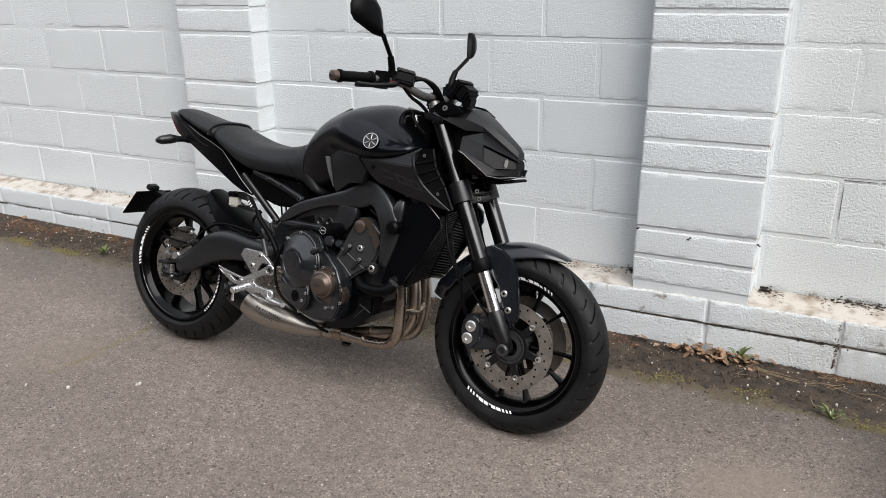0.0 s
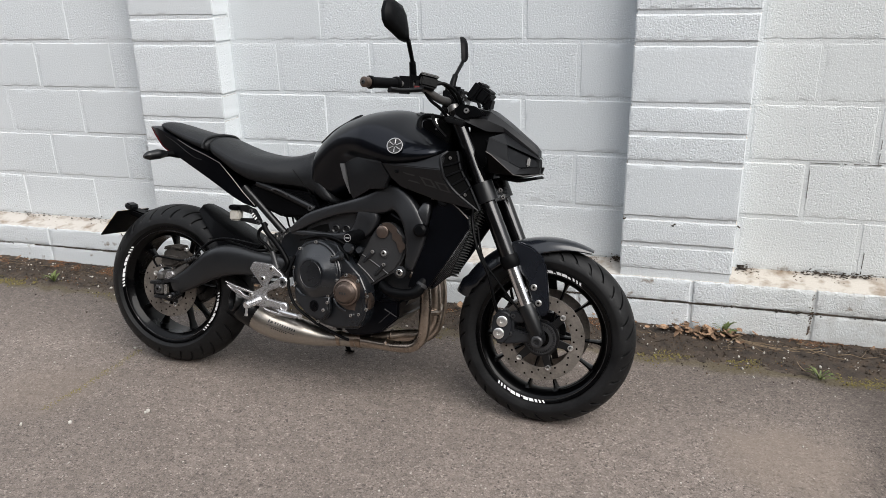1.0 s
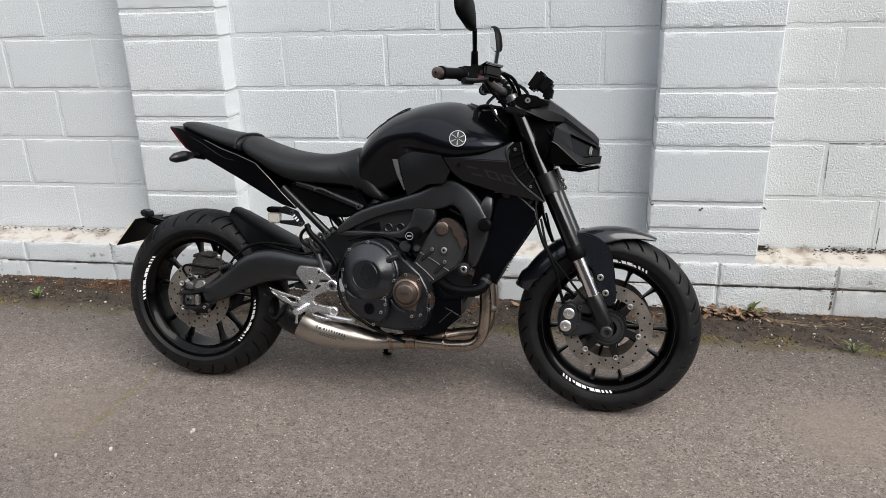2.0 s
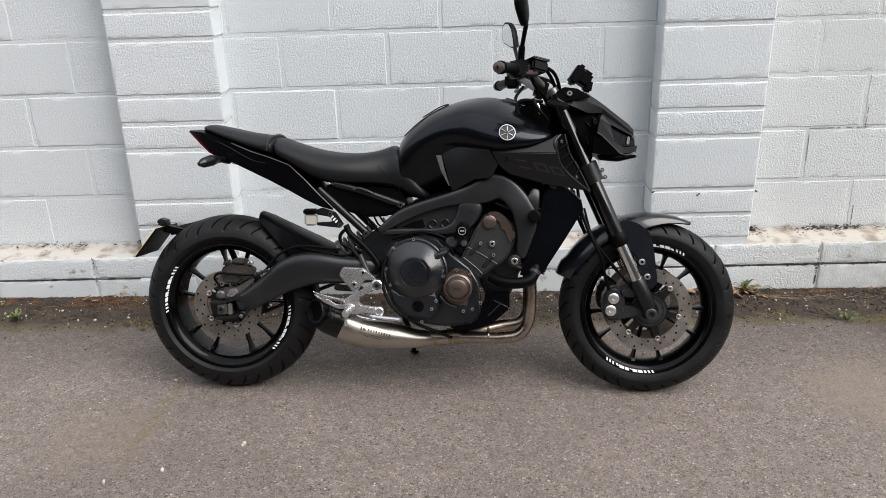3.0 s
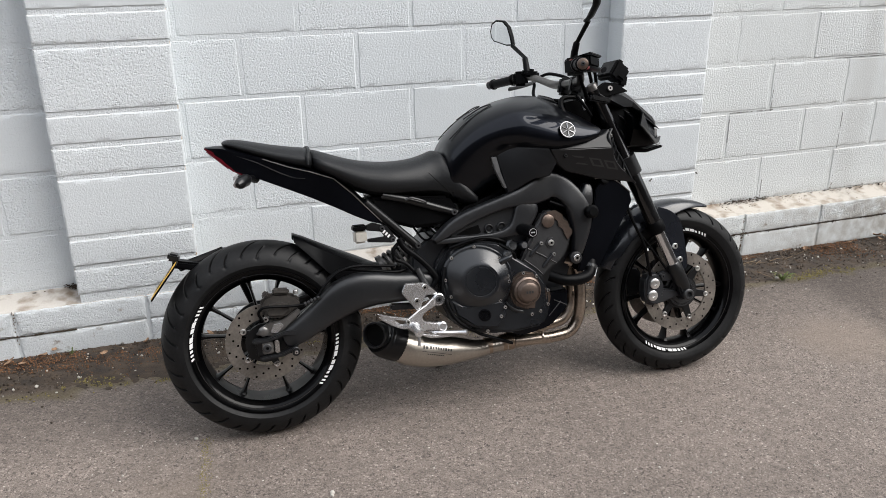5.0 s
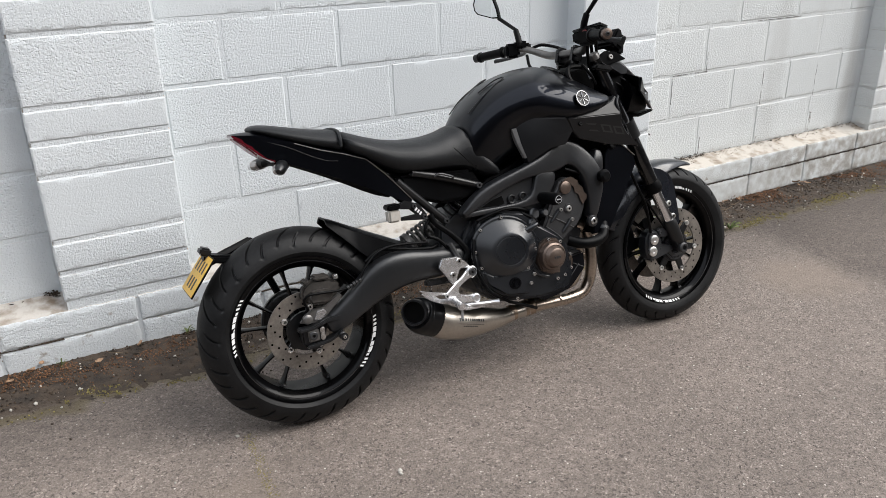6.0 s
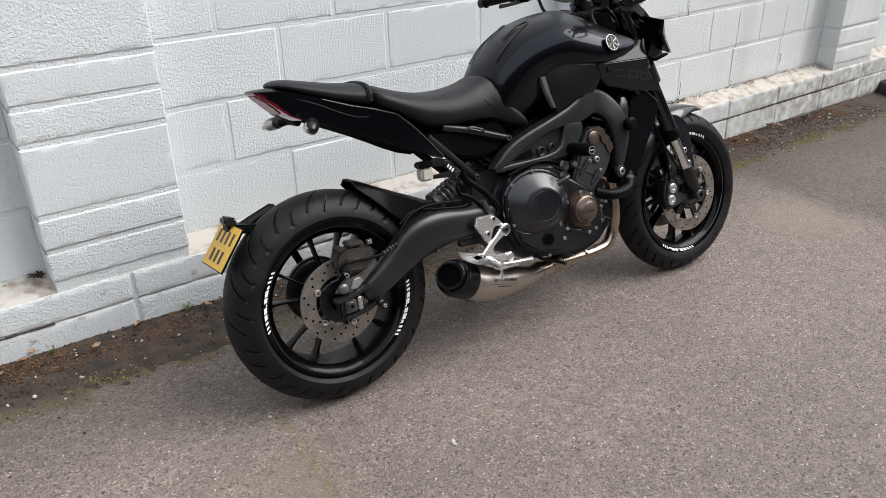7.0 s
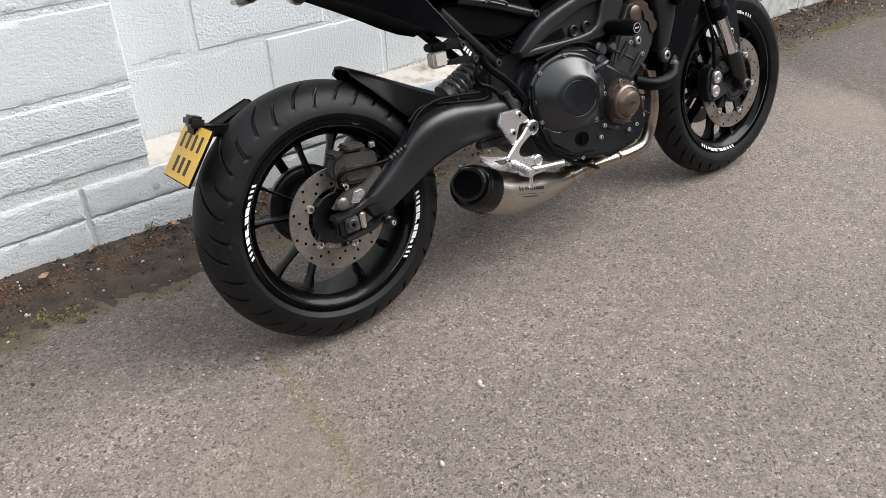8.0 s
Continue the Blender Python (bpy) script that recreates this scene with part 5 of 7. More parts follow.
    t = tube(bmesh.new(), [(0.935, -0.15, 0.435), (0.975, -0.175, 0.420), (1.030, -0.178, 0.418), (1.068, -0.170, 0.432), (1.085, -0.15, 0.470)], 0.019, 14)
    part("coolant_hose", t, MATTE, bike, "black lower coolant hose")
    bm = lathe(bmesh.new(), [(0.0215, -0.006), (0.0215, 0.006), (0.019, 0.006), (0.019, -0.006)], (1.080, -0.157, 0.452), 24, (0.4, 0.3, 0.85), closed=True)
    part("hose_clip", bm, COVER, bike)
    bm = lathe(bmesh.new(), [(0.014, 0), (0.022, 0.02), (0.022, 0.05), (0.014, 0.058), (0, 0.058)], (1.075, -0.148, 0.636), 20, (0, -1, 0.1))
    part("horn_mount", bm, MATTE, bike, "black rubber mount")


def cover_bolts(owner, spots, y, r=0.006, lean_y=None):
    for x, z in spots:
        bolt("cover_bolt", (x, y + (lean_y(x, z) if lean_y else 0), z), r, owner)


def slant(bm, lean_y):
    """Shears a finished part sideways, so that it follows a slanting face."""
    for v in bm.verts:
        v.co.y += lean_y(v.co.x, v.co.z)


def build_engine():
    def side(x, z):
        """How far the right-hand covers slant: they turn a little to the rear."""
        return 0.030 - 0.268 * (x - 0.673) + 0.049 * (z - 0.561)
    pts = [(0.575, 0.36), (0.60, 0.31), (0.66, 0.262), (0.77, 0.246), (0.90, 0.268), (0.965, 0.31), (1.0, 0.36), (1.03, 0.43), (1.045, 0.50), (1.050, 0.60), (1.01, 0.67), (0.93, 0.69), (0.87, 0.66), (0.82, 0.585), (0.70, 0.575), (0.60, 0.565), (0.555, 0.50), (0.555, 0.42)]
    bm = plate(bmesh.new(), pts, -0.100, 0.128, 0.012, 3)
    eng = part("engine", bm, ENGINE, bike, "black three-cylinder engine")
    # crankcase side with ribs
    bm = plate(bmesh.new(), [(0.572, 0.45), (0.585, 0.36), (0.63, 0.30), (0.70, 0.272), (0.79, 0.268), (0.88, 0.285), (0.905, 0.33), (0.90, 0.42), (0.87, 0.47), (0.80, 0.52), (0.76, 0.565), (0.68, 0.58), (0.61, 0.555)], -0.172, -0.090, 0.010, 3, side)
    case = part("crankcase_cover", bm, ENGINE, eng, "black crankcase side")
    cover_bolts(case, [(0.608, 0.345), (0.646, 0.293), (0.701, 0.281)], -0.174, lean_y=side)
    # round clutch cover
    bm = lathe(bmesh.new(), [(0.104, 0.0), (0.104, 0.014), (0.100, 0.020), (0.094, 0.023), (0.064, 0.050), (0.057, 0.054), (0.048, 0.0548), (0.0465, 0.0530), (0.0450, 0.0545), (0, 0.055)], (0.679, -0.165, 0.452), 72, (0.0, -1, 0))
    slant(bm, side)
    clutch = part("clutch_cover", bm, ENGINE, eng, "round black clutch cover", 25)
    cover_bolts(clutch, [(0.675, 0.560), (0.603, 0.528), (0.751, 0.518), (0.773, 0.458), (0.776, 0.440), (0.744, 0.380), (0.593, 0.402), (0.579, 0.457)], -0.182, lean_y=side)
    bm = lathe(bmesh.new(), [(0.112, 0), (0.112, 0.008), (0.108, 0.012), (0.100, 0.012)], (0.679, -0.170, 0.452), 64, (0, -1, 0))
    slant(bm, side)
    part("clutch_rim", bm, ENGINE, clutch)
    bm = plate(bmesh.new(), [(0.63, 0.375), (0.585, 0.40), (0.60, 0.34), (0.66, 0.295), (0.735, 0.29), (0.765, 0.33), (0.755, 0.385)], -0.196, -0.165, 0.010, 3, side)
    part("clutch_skirt", bm, ENGINE, clutch)
    bm = bmesh.new()
    lathe(bm, [(0.020, 0), (0.020, 0.003), (0.016, 0.004), (0.016, 0.001), (0, 0.001)], (0.690, -0.195, 0.338), 24, (0, -1, 0))
    block(bm, (0.690, -0.199, 0.338), (0.006, 0.003, 0.026), 0.001, (0, 20, 0))
    slant(bm, side)
    part("oil_sight_glass", bm, SMOKE, clutch, "round oil sight glass")
    bm = tube(bmesh.new(), [(0.752, -0.186, 0.505), (0.772, -0.192, 0.516), (0.788, -0.190, 0.524)], [0.011, 0.009, 0.006], 12)
    slant(bm, side)
    part("cable_boss", bm, ENGINE, clutch)
    # bronze generator cover with flange
    bm = plate(bmesh.new(), [(0.790, 0.450), (0.818, 0.470), (0.860, 0.462), (0.884, 0.430), (0.905, 0.404), (0.916, 0.384), (0.910, 0.354), (0.880, 0.336), (0.828, 0.344), (0.788, 0.362), (0.774, 0.40)], -0.2015, -0.165, 0.005, 2)
    flange = part("timing_cover", bm, BRONZE, eng, "bronze timing cover flange")
    bm = lathe(bmesh.new(), [(0.0475, 0), (0.0475, 0.024), (0.0455, 0.030), (0.040, 0.034), (0.0385, 0.0325), (0.030, 0.047), (0.024, 0.050), (0, 0.051)], (0.827, -0.190, 0.408), 56, (0, -1, 0))
    cap = part("timing_cap", bm, BRONZE, flange, "domed bronze timing cap", 28)
    bm = bmesh.new()
    for i in range(3):
        block(bm, (0.817 + 0.009 * i, -0.2415, 0.408), (0.006, 0.001, 0.008), 0)
    part("cap_mark", bm, COVER, cap)
    cover_bolts(flange, [(0.820, 0.465), (0.865, 0.450), (0.902, 0.400), (0.900, 0.354), (0.873, 0.334), (0.843, 0.327), (0.753, 0.361), (0.738, 0.333)], -0.2025)
    t = tube(bmesh.new(), [(0.765, -0.18, 0.372), (0.785, -0.185, 0.350), (0.82, -0.186, 0.335), (0.860, -0.184, 0.333)], 0.007, 10)
    part("cover_rib", t, ENGINE, flange)
    # cam chain cover leaning forward, with bronze steps
    pts = [(0.919, 0.650), (0.956, 0.653), (0.982, 0.636), (1.014, 0.605), (1.016, 0.567), (1.004, 0.526), (0.980, 0.489), (0.931, 0.456), (0.890, 0.425), (0.827, 0.482), (0.852, 0.534), (0.889, 0.607)]
    bm = plate(bmesh.new(), pts, -0.1600, -0.120, 0.008, 3)
    chain = part("cam_chain_cover", bm, COVER, eng, "dark grey cam chain cover")
    for (x0, z0), (x1, z1) in (((0.864, 0.510), (0.900, 0.550)), ((0.908, 0.468), (0.943, 0.510))):
        t = tube(bmesh.new(), [(x0, -0.1580, z0), (x0 + (x1 - x0) * 0.15, -0.1630, z0 + (z1 - z0) * 0.15), (x1, -0.1660, z1)], [0.0045, 0.0062, 0.0068], 10, 1)
        part("cover_boss", t, ENGINE, chain)
        bolt("boss_bolt", (x1, -0.1710, z1), 0.0062, chain)
    for pts in ([(0.856, -0.1600, 0.535), (0.900, -0.1610, 0.512), (0.955, -0.1600, 0.478)], [(0.842, -0.1600, 0.500), (0.880, -0.1610, 0.470), (0.905, -0.1600, 0.445)]):
        part("cover_rib", tube(bmesh.new(), pts, 0.0026, 6, 1), COVER, chain)
    bm = lathe(bmesh.new(), [(0.019, 0), (0.018, 0.005), (0, 0.005)], (0.938, -0.1580, 0.547), 6, (0, -1, 0))
    part("bolt_pad", bm, COVER, chain)
    bolt("large_cover_bolt", (0.938, -0.1630, 0.547), 0.0105, chain)
    # stepped bronze edge of the cam cover
    for y, d in ((-0.1655, 0.0), (-0.1625, 0.011)):
        c, s_ = 0.62 * d, 0.78 * d
        edge = [(0.925, 0.650), (0.956, 0.654), (0.982, 0.637), (0.984, 0.622), (1.000, 0.612), (1.004, 0.594), (1.015, 0.584), (1.014, 0.570), (1.004, 0.560), (0.993, 0.580), (0.988, 0.598), (0.973, 0.607), (0.971, 0.626), (0.953, 0.639), (0.930, 0.638)]
        part("cover_step", plate(bmesh.new(), [(x - c, z - s_) for x, z in edge], y, -0.165, 0.0016, 2), BRONZE, chain, "stepped bronze cam cover edge")
    bm = lathe(bmesh.new(), [(0.0215, 0), (0.0215, 0.012), (0.0185, 0.014), (0, 0.014)], (0.930, -0.1560, 0.620), 28, (0, -1, 0))
    part("cam_plug", bm, BRONZE, chain)
    bm = bmesh.new()
    lathe(bm, [(0.020, 0), (0.020, 0.012), (0.014, 0.014), (0, 0.014)], (1.012, -0.184, 0.494), 22, (0, -1, 0))
    mount = part("engine_mount", bm, FRAME, eng, "black front engine mount")
    bolt("mount_bolt", (1.012, -0.197, 0.494), 0.012, mount)
    # oil cooler and belly side, gloss dark
    bm = plate(bmesh.new(), [(0.80, 0.32), (0.862, 0.332), (0.915, 0.380), (0.997, 0.386), (0.997, 0.324), (0.934, 0.266), (0.882, 0.252), (0.82, 0.243), (0.79, 0.262)], -0.150, 0.14, 0.006)
    part("sump", bm, PAINT, eng, "dark glossy sump side")
    for p0, p1 in (((0.945, 0.352), (0.990, 0.330)), ((0.925, 0.300), (0.970, 0.345))):
        part("sump_groove", tube(bmesh.new(), [(p0[0], -0.151, p0[1]), (p1[0], -0.151, p1[1])], 0.0016, 6, 1), COVER, eng)
    bm = bmesh.new()
    lathe(bm, [(0.012, 0), (0.012, 0.02), (0, 0.02)], (0.790, -0.145, 0.295), 14, (0, -1, 0))
    part("drain_plug", bm, ENGINE, eng)
    # throttle body side, hoses and plugs above the crankcase
    for at, r, h in (((0.800, -0.13, 0.545), 0.020, 0.03), ((0.775, -0.13, 0.515), 0.016, 0.05), ((0.84, -0.12, 0.54), 0.014, 0.04)):
        bm = lathe(bmesh.new(), [(r, 0), (r, h), (r * 0.7, h + 0.006), (0, h + 0.006)], at, 18, (0.1, -1, 0.2))
        part("engine_plug", bm, ENGINE, eng)
    for k, pts in enumerate([[(0.60, -0.13, 0.56), (0.70, -0.15, 0.585), (0.78, -0.15, 0.565), (0.82, -0.14, 0.52)], [(0.76, -0.15, 0.56), (0.80, -0.17, 0.53), (0.815, -0.16, 0.49)], [(0.58, -0.13, 0.50), (0.565, -0.15, 0.42), (0.60, -0.16, 0.33), (0.68, -0.15, 0.27)],
                             [(0.68, -0.15, 0.27), (0.76, -0.14, 0.235), (0.80, -0.12, 0.215)], [(1.07, -0.15, 0.70), (1.055, -0.16, 0.66), (1.08, -0.16, 0.64)], [(0.95, -0.14, 0.68), (1.0, -0.155, 0.66), (1.06, -0.16, 0.64)]]):
        part("engine_hose", tube(bmesh.new(), pts, 0.0055, 8), MATTE, eng)
    # exhaust
    def header(y, sx, sz):
        return [(1.015, y, 0.475), (1.052 + sx, y, 0.455), (1.068 + sx, y, 0.40), (1.070 + sx, y, 0.32), (1.062 + sx, y * 0.9, 0.258 + sz), (1.03 + sx, y * 0.85 - 0.004, 0.216 + sz), (0.97, y * 0.75 - 0.010, 0.204 + sz), (0.90, y * 0.45 - 0.03, 0.203 + sz * 0.6), (0.83, y * 0.2 - 0.045, 0.203)]
    pipes = []
    for y, sx, sz in ((-0.085, 0.0, 0.0), (0.0, 0.006, 0.028), (0.085, 0.0, 0.004)):
        pipes.append(part("exhaust_header", tube(bmesh.new(), header(y, sx, sz), 0.0205, 16), STEEL, bike, "brushed steel exhaust header pipe"))
        part("header_joint", lathe(bmesh.new(), [(0.0215, -0.003), (0.0225, 0), (0.0215, 0.003), (0.02, 0.003), (0.02, -0.003)], (0.925, y * 0.55 - 0.024, 0.208 + sz * 0.7), 20, (1, 0, 0), closed=True), STEEL, pipes[-1])
    part("link_pipe", tube(bmesh.new(), [(1.07, -0.08, 0.34), (1.085, 0, 0.33), (1.07, 0.08, 0.34)], 0.012, 12), STEEL, pipes[0])
    bm = tube(bmesh.new(), [(0.86, -0.045, 0.203), (0.80, -0.052, 0.200), (0.74, -0.058, 0.197), (0.68, -0.066, 0.196), (0.60, -0.078, 0.207), (0.52, -0.088, 0.220), (0.455, -0.098, 0.241), (0.415, -0.102, 0.261)], [0.029, 0.027, 0.0255, 0.032, 0.0465, 0.0555, 0.059, 0.0575], 36)
    sil = part("silencer", bm, TITAN, bike, "brushed titanium underslung silencer")
    bm = tube(bmesh.new(), [(0.424, -0.101, 0.2565), (0.405, -0.103, 0.266), (0.374, -0.108, 0.282), (0.356, -0.117, 0.298), (0.350, -0.122, 0.303)], [0.0575, 0.060, 0.060, 0.055, 0.040], 36)
    end = part("end_cap", bm, CARBON, sil, "black carbon end cap")
    ax = Vector((-0.62, -0.76, 0.16)).normalized()
    bm = lathe(bmesh.new(), [(0.040, -0.022), (0.0425, 0.008), (0.041, 0.012), (0.0365, 0.012), (0.0355, -0.006), (0, -0.007)], Vector((0.338, -0.136, 0.308)), 40, ax)
    part("outlet", bm, SATIN, end, "black round exhaust outlet")
    bm = lathe(bmesh.new(), [(0.0354, -0.0052), (0, -0.0050)], Vector((0.338, -0.136, 0.308)), 30, ax)
    part("outlet_bore", bm, GROOVE, end)
    for x, y, z, r in ((0.735, -0.058, 0.199, 0.0275), (0.815, -0.05, 0.203, 0.0305), (0.79, -0.052, 0.201, 0.028)):
        bm = lathe(bmesh.new(), [(r, -0.012), (r + 0.0015, 0), (r, 0.012), (r - 0.004, 0.012), (r - 0.004, -0.012)], (x, y, z), 28, (1, -0.1, 0), closed=True)
        part("clamp_band", bm, HEAT, sil, "heat-tinted clamp band")
    bm = bmesh.new()

    def on_can(x, z):
        k = (0.43, 0.455, 0.52, 0.60, 0.68)
        zc, yc, rr = (float(np.interp(x, k, v)) for v in ((0.253, 0.241, 0.220, 0.207, 0.196), (-0.101, -0.098, -0.088, -0.078, -0.066), (0.0575, 0.059, 0.0555, 0.0465, 0.032)))
        f = max(-0.9, min(0.9, (z - zc) / rr))
        return yc - rr * math.sqrt(1 - f * f), math.degrees(math.asin(f))

    def etch(x, z, w, h):
        y, tilt = on_can(x, z)
        block(bm, (x, y - 0.0006, z), (w, 0.0044, h), 0, (-tilt, 17, 13))
    for i in range(9):
        etch(0.514 + 0.0088 * i, 0.2435 - 0.0027 * i, 0.0044 + 0.0016 * ((i * 5) % 3 == 0), 0.0082)
    etch(0.490, 0.2505, 0.005, 0.012)
    etch(0.500, 0.2465, 0.009, 0.008)
    for i in range(12):
        etch(0.484 + 0.0088 * i, 0.2385 - 0.0027 * i, 0.0086, 0.0011)
    for i in range(8):
        etch(0.502 + 0.0075 * i, 0.2255 - 0.0022 * i, 0.0045, 0.0028)
    part("silencer_mark", bm, INK, sil, "dark etched marks")
    # side stand on the wall side
    bm = tube(bmesh.new(), [(0.60, 0.10, 0.26), (0.62, 0.17, 0.17), (0.63, 0.245, 0.066)], [0.012, 0.010, 0.009], 12)
    block(bm, (0.632, 0.25, 0.061), (0.034, 0.026, 0.006), 0.002, (-12.8, 0, 0))
    part("side_stand", bm, MATTE, bike, "black side stand, folded down")


def build_rearset():
    # the hanger and the parts on it splay outwards to the rear
    def splay(x, z):
        return -0.25 * (0.552 - x)
    bm = plate(bmesh.new(), [(0.437, 0.468), (0.504, 0.462), (0.538, 0.432), (0.550, 0.416), (0.524, 0.420), (0.506, 0.421), (0.492, 0.398), (0.486, 0.384), (0.471, 0.376), (0.451, 0.404), (0.423, 0.442)], -0.1470, -0.1330, 0.003, lean_y=splay)
    pl = part("footrest_hanger", bm, ALLOY, bike, "bright alloy footrest hanger")
    bolt("hanger_bolt", (0.503, -0.1585, 0.447), 0.010, pl)
    bolt("hanger_bolt", (0.473, -0.1660, 0.408), 0.010, pl)
    bm = plate(bmesh.new(), [(0.534, 0.416), (0.544, 0.423), (0.560, 0.415), (0.564, 0.397), (0.551, 0.385), (0.535, 0.382), (0.510, 0.373), (0.488, 0.360), (0.486, 0.349), (0.496, 0.337), (0.542, 0.327), (0.554, 0.326), (0.568, 0.312), (0.561, 0.300), (0.544, 0.299), (0.501, 0.308), (0.482, 0.304), (0.461, 0.305), (0.443, 0.318), (0.434, 0.330), (0.436, 0.356), (0.474, 0.379), (0.505, 0.394)], -0.1530, -0.1390, 0.004, lean_y=splay)
    part("footrest_arm", bm, ALLOY, pl, "bright cast footrest arm")
    bm = plate(bmesh.new(), [(0.476, 0.304), (0.494, 0.297), (0.537, 0.286), (0.574, 0.284), (0.584, 0.291), (0.599, 0.275), (0.596, 0.269), (0.512, 0.279), (0.482, 0.293)], -0.1500, -0.1400, 0.003, lean_y=splay)
    part("pedal_arm", bm, ALLOY, pl)
    bm = lathe(bmesh.new(), [(0.020, -0.010), (0.020, 0.008), (0.016, 0.011), (0.013, 0.006), (0, 0.006)], (0.548, -0.1480, 0.402), 24, (0, -1, 0))
    piv = part("footrest_pivot", bm, ALLOY, pl)
    bolt("pivot_bolt", (0.548, -0.1540, 0.402), 0.011, piv, COVER)
    bm = lathe(bmesh.new(), [(0.016, -0.006), (0.016, 0.006), (0.012, 0.009), (0.010, 0.006), (0, 0.006)], (0.554, -0.1500, 0.312), 20, (0, -1, 0))
    part("footrest_pivot", bm, ALLOY, pl)
    # heel guard: an outer rim round an open slot
    bm = plate(bmesh.new(), [(0.337, 0.391), (0.383, 0.374), (0.439, 0.358), (0.448, 0.346), (0.436, 0.345), (0.424, 0.354), (0.391, 0.361), (0.372, 0.362), (0.362, 0.368), (0.350, 0.378)], -0.1490, -0.1400, 0.002, lean_y=splay)
    plate(bm, [(0.350, 0.378), (0.362, 0.368), (0.391, 0.361), (0.411, 0.344), (0.426, 0.341), (0.436, 0.345), (0.448, 0.346), (0.440, 0.324), (0.417, 0.327), (0.379, 0.347), (0.350, 0.369), (0.342, 0.380)], -0.1500, -0.1410, 0.002, lean_y=splay)
    part("heel_guard", bm, ALLOY, pl, "pointed alloy heel guard")
    bolt("heel_bolt", (0.436, -0.1820, 0.348), 0.008, pl)
    bm = bmesh.new()
    tube(bm, [(0.465, -0.168, 0.330), (0.460, -0.205, 0.326), (0.455, -0.248, 0.322)], [0.012, 0.011, 0.010], 10, 2)
    peg = part("footpeg", bm, ALLOY, pl, "ribbed alloy footpeg")
    bm = bmesh.new()
    for i in range(6):
        lathe(bm, [(0.0130, -0.002), (0.0130, 0.002), (0.009, 0.002), (0.009, -0.002)], (0.4625 - 0.0014 * i, -0.184 - 0.0115 * i, 0.3283 - 0.0011 * i), 14, (0.12, 1, 0.09), closed=True)
    part("peg_rib", bm, ALLOY, peg)
    t = tube(bmesh.new(), [(0.456, -0.241, 0.316), (0.455, -0.242, 0.296), (0.454, -0.242, 0.284)], [0.004, 0.004, 0.006], 8, 1)
    part("peg_feeler", t, ALLOY, peg)
    t = tube(bmesh.new(), [(0.50, -0.1360, 0.30), (0.55, -0.1510, 0.292), (0.61, -0.1610, 0.288), (0.63, -0.1710, 0.288)], [0.006, 0.007, 0.007, 0.009], 8)
    part("brake_pedal", t, ALLOY, bike, "alloy rear brake pedal")
    bm = block(bmesh.new(), (0.445, -0.1160, 0.385), (0.10, 0.02, 0.02), 0.004, (0, 4, 0))
    part("pedal_switch", bm, COVER, bike)


def along(z, y, off=0.0):
    """A point on a fork leg's axis at height z; off pushes it forward."""
    return Vector((1.151 + (1.013 - z) * 0.326 / 0.708 + off, y, z))


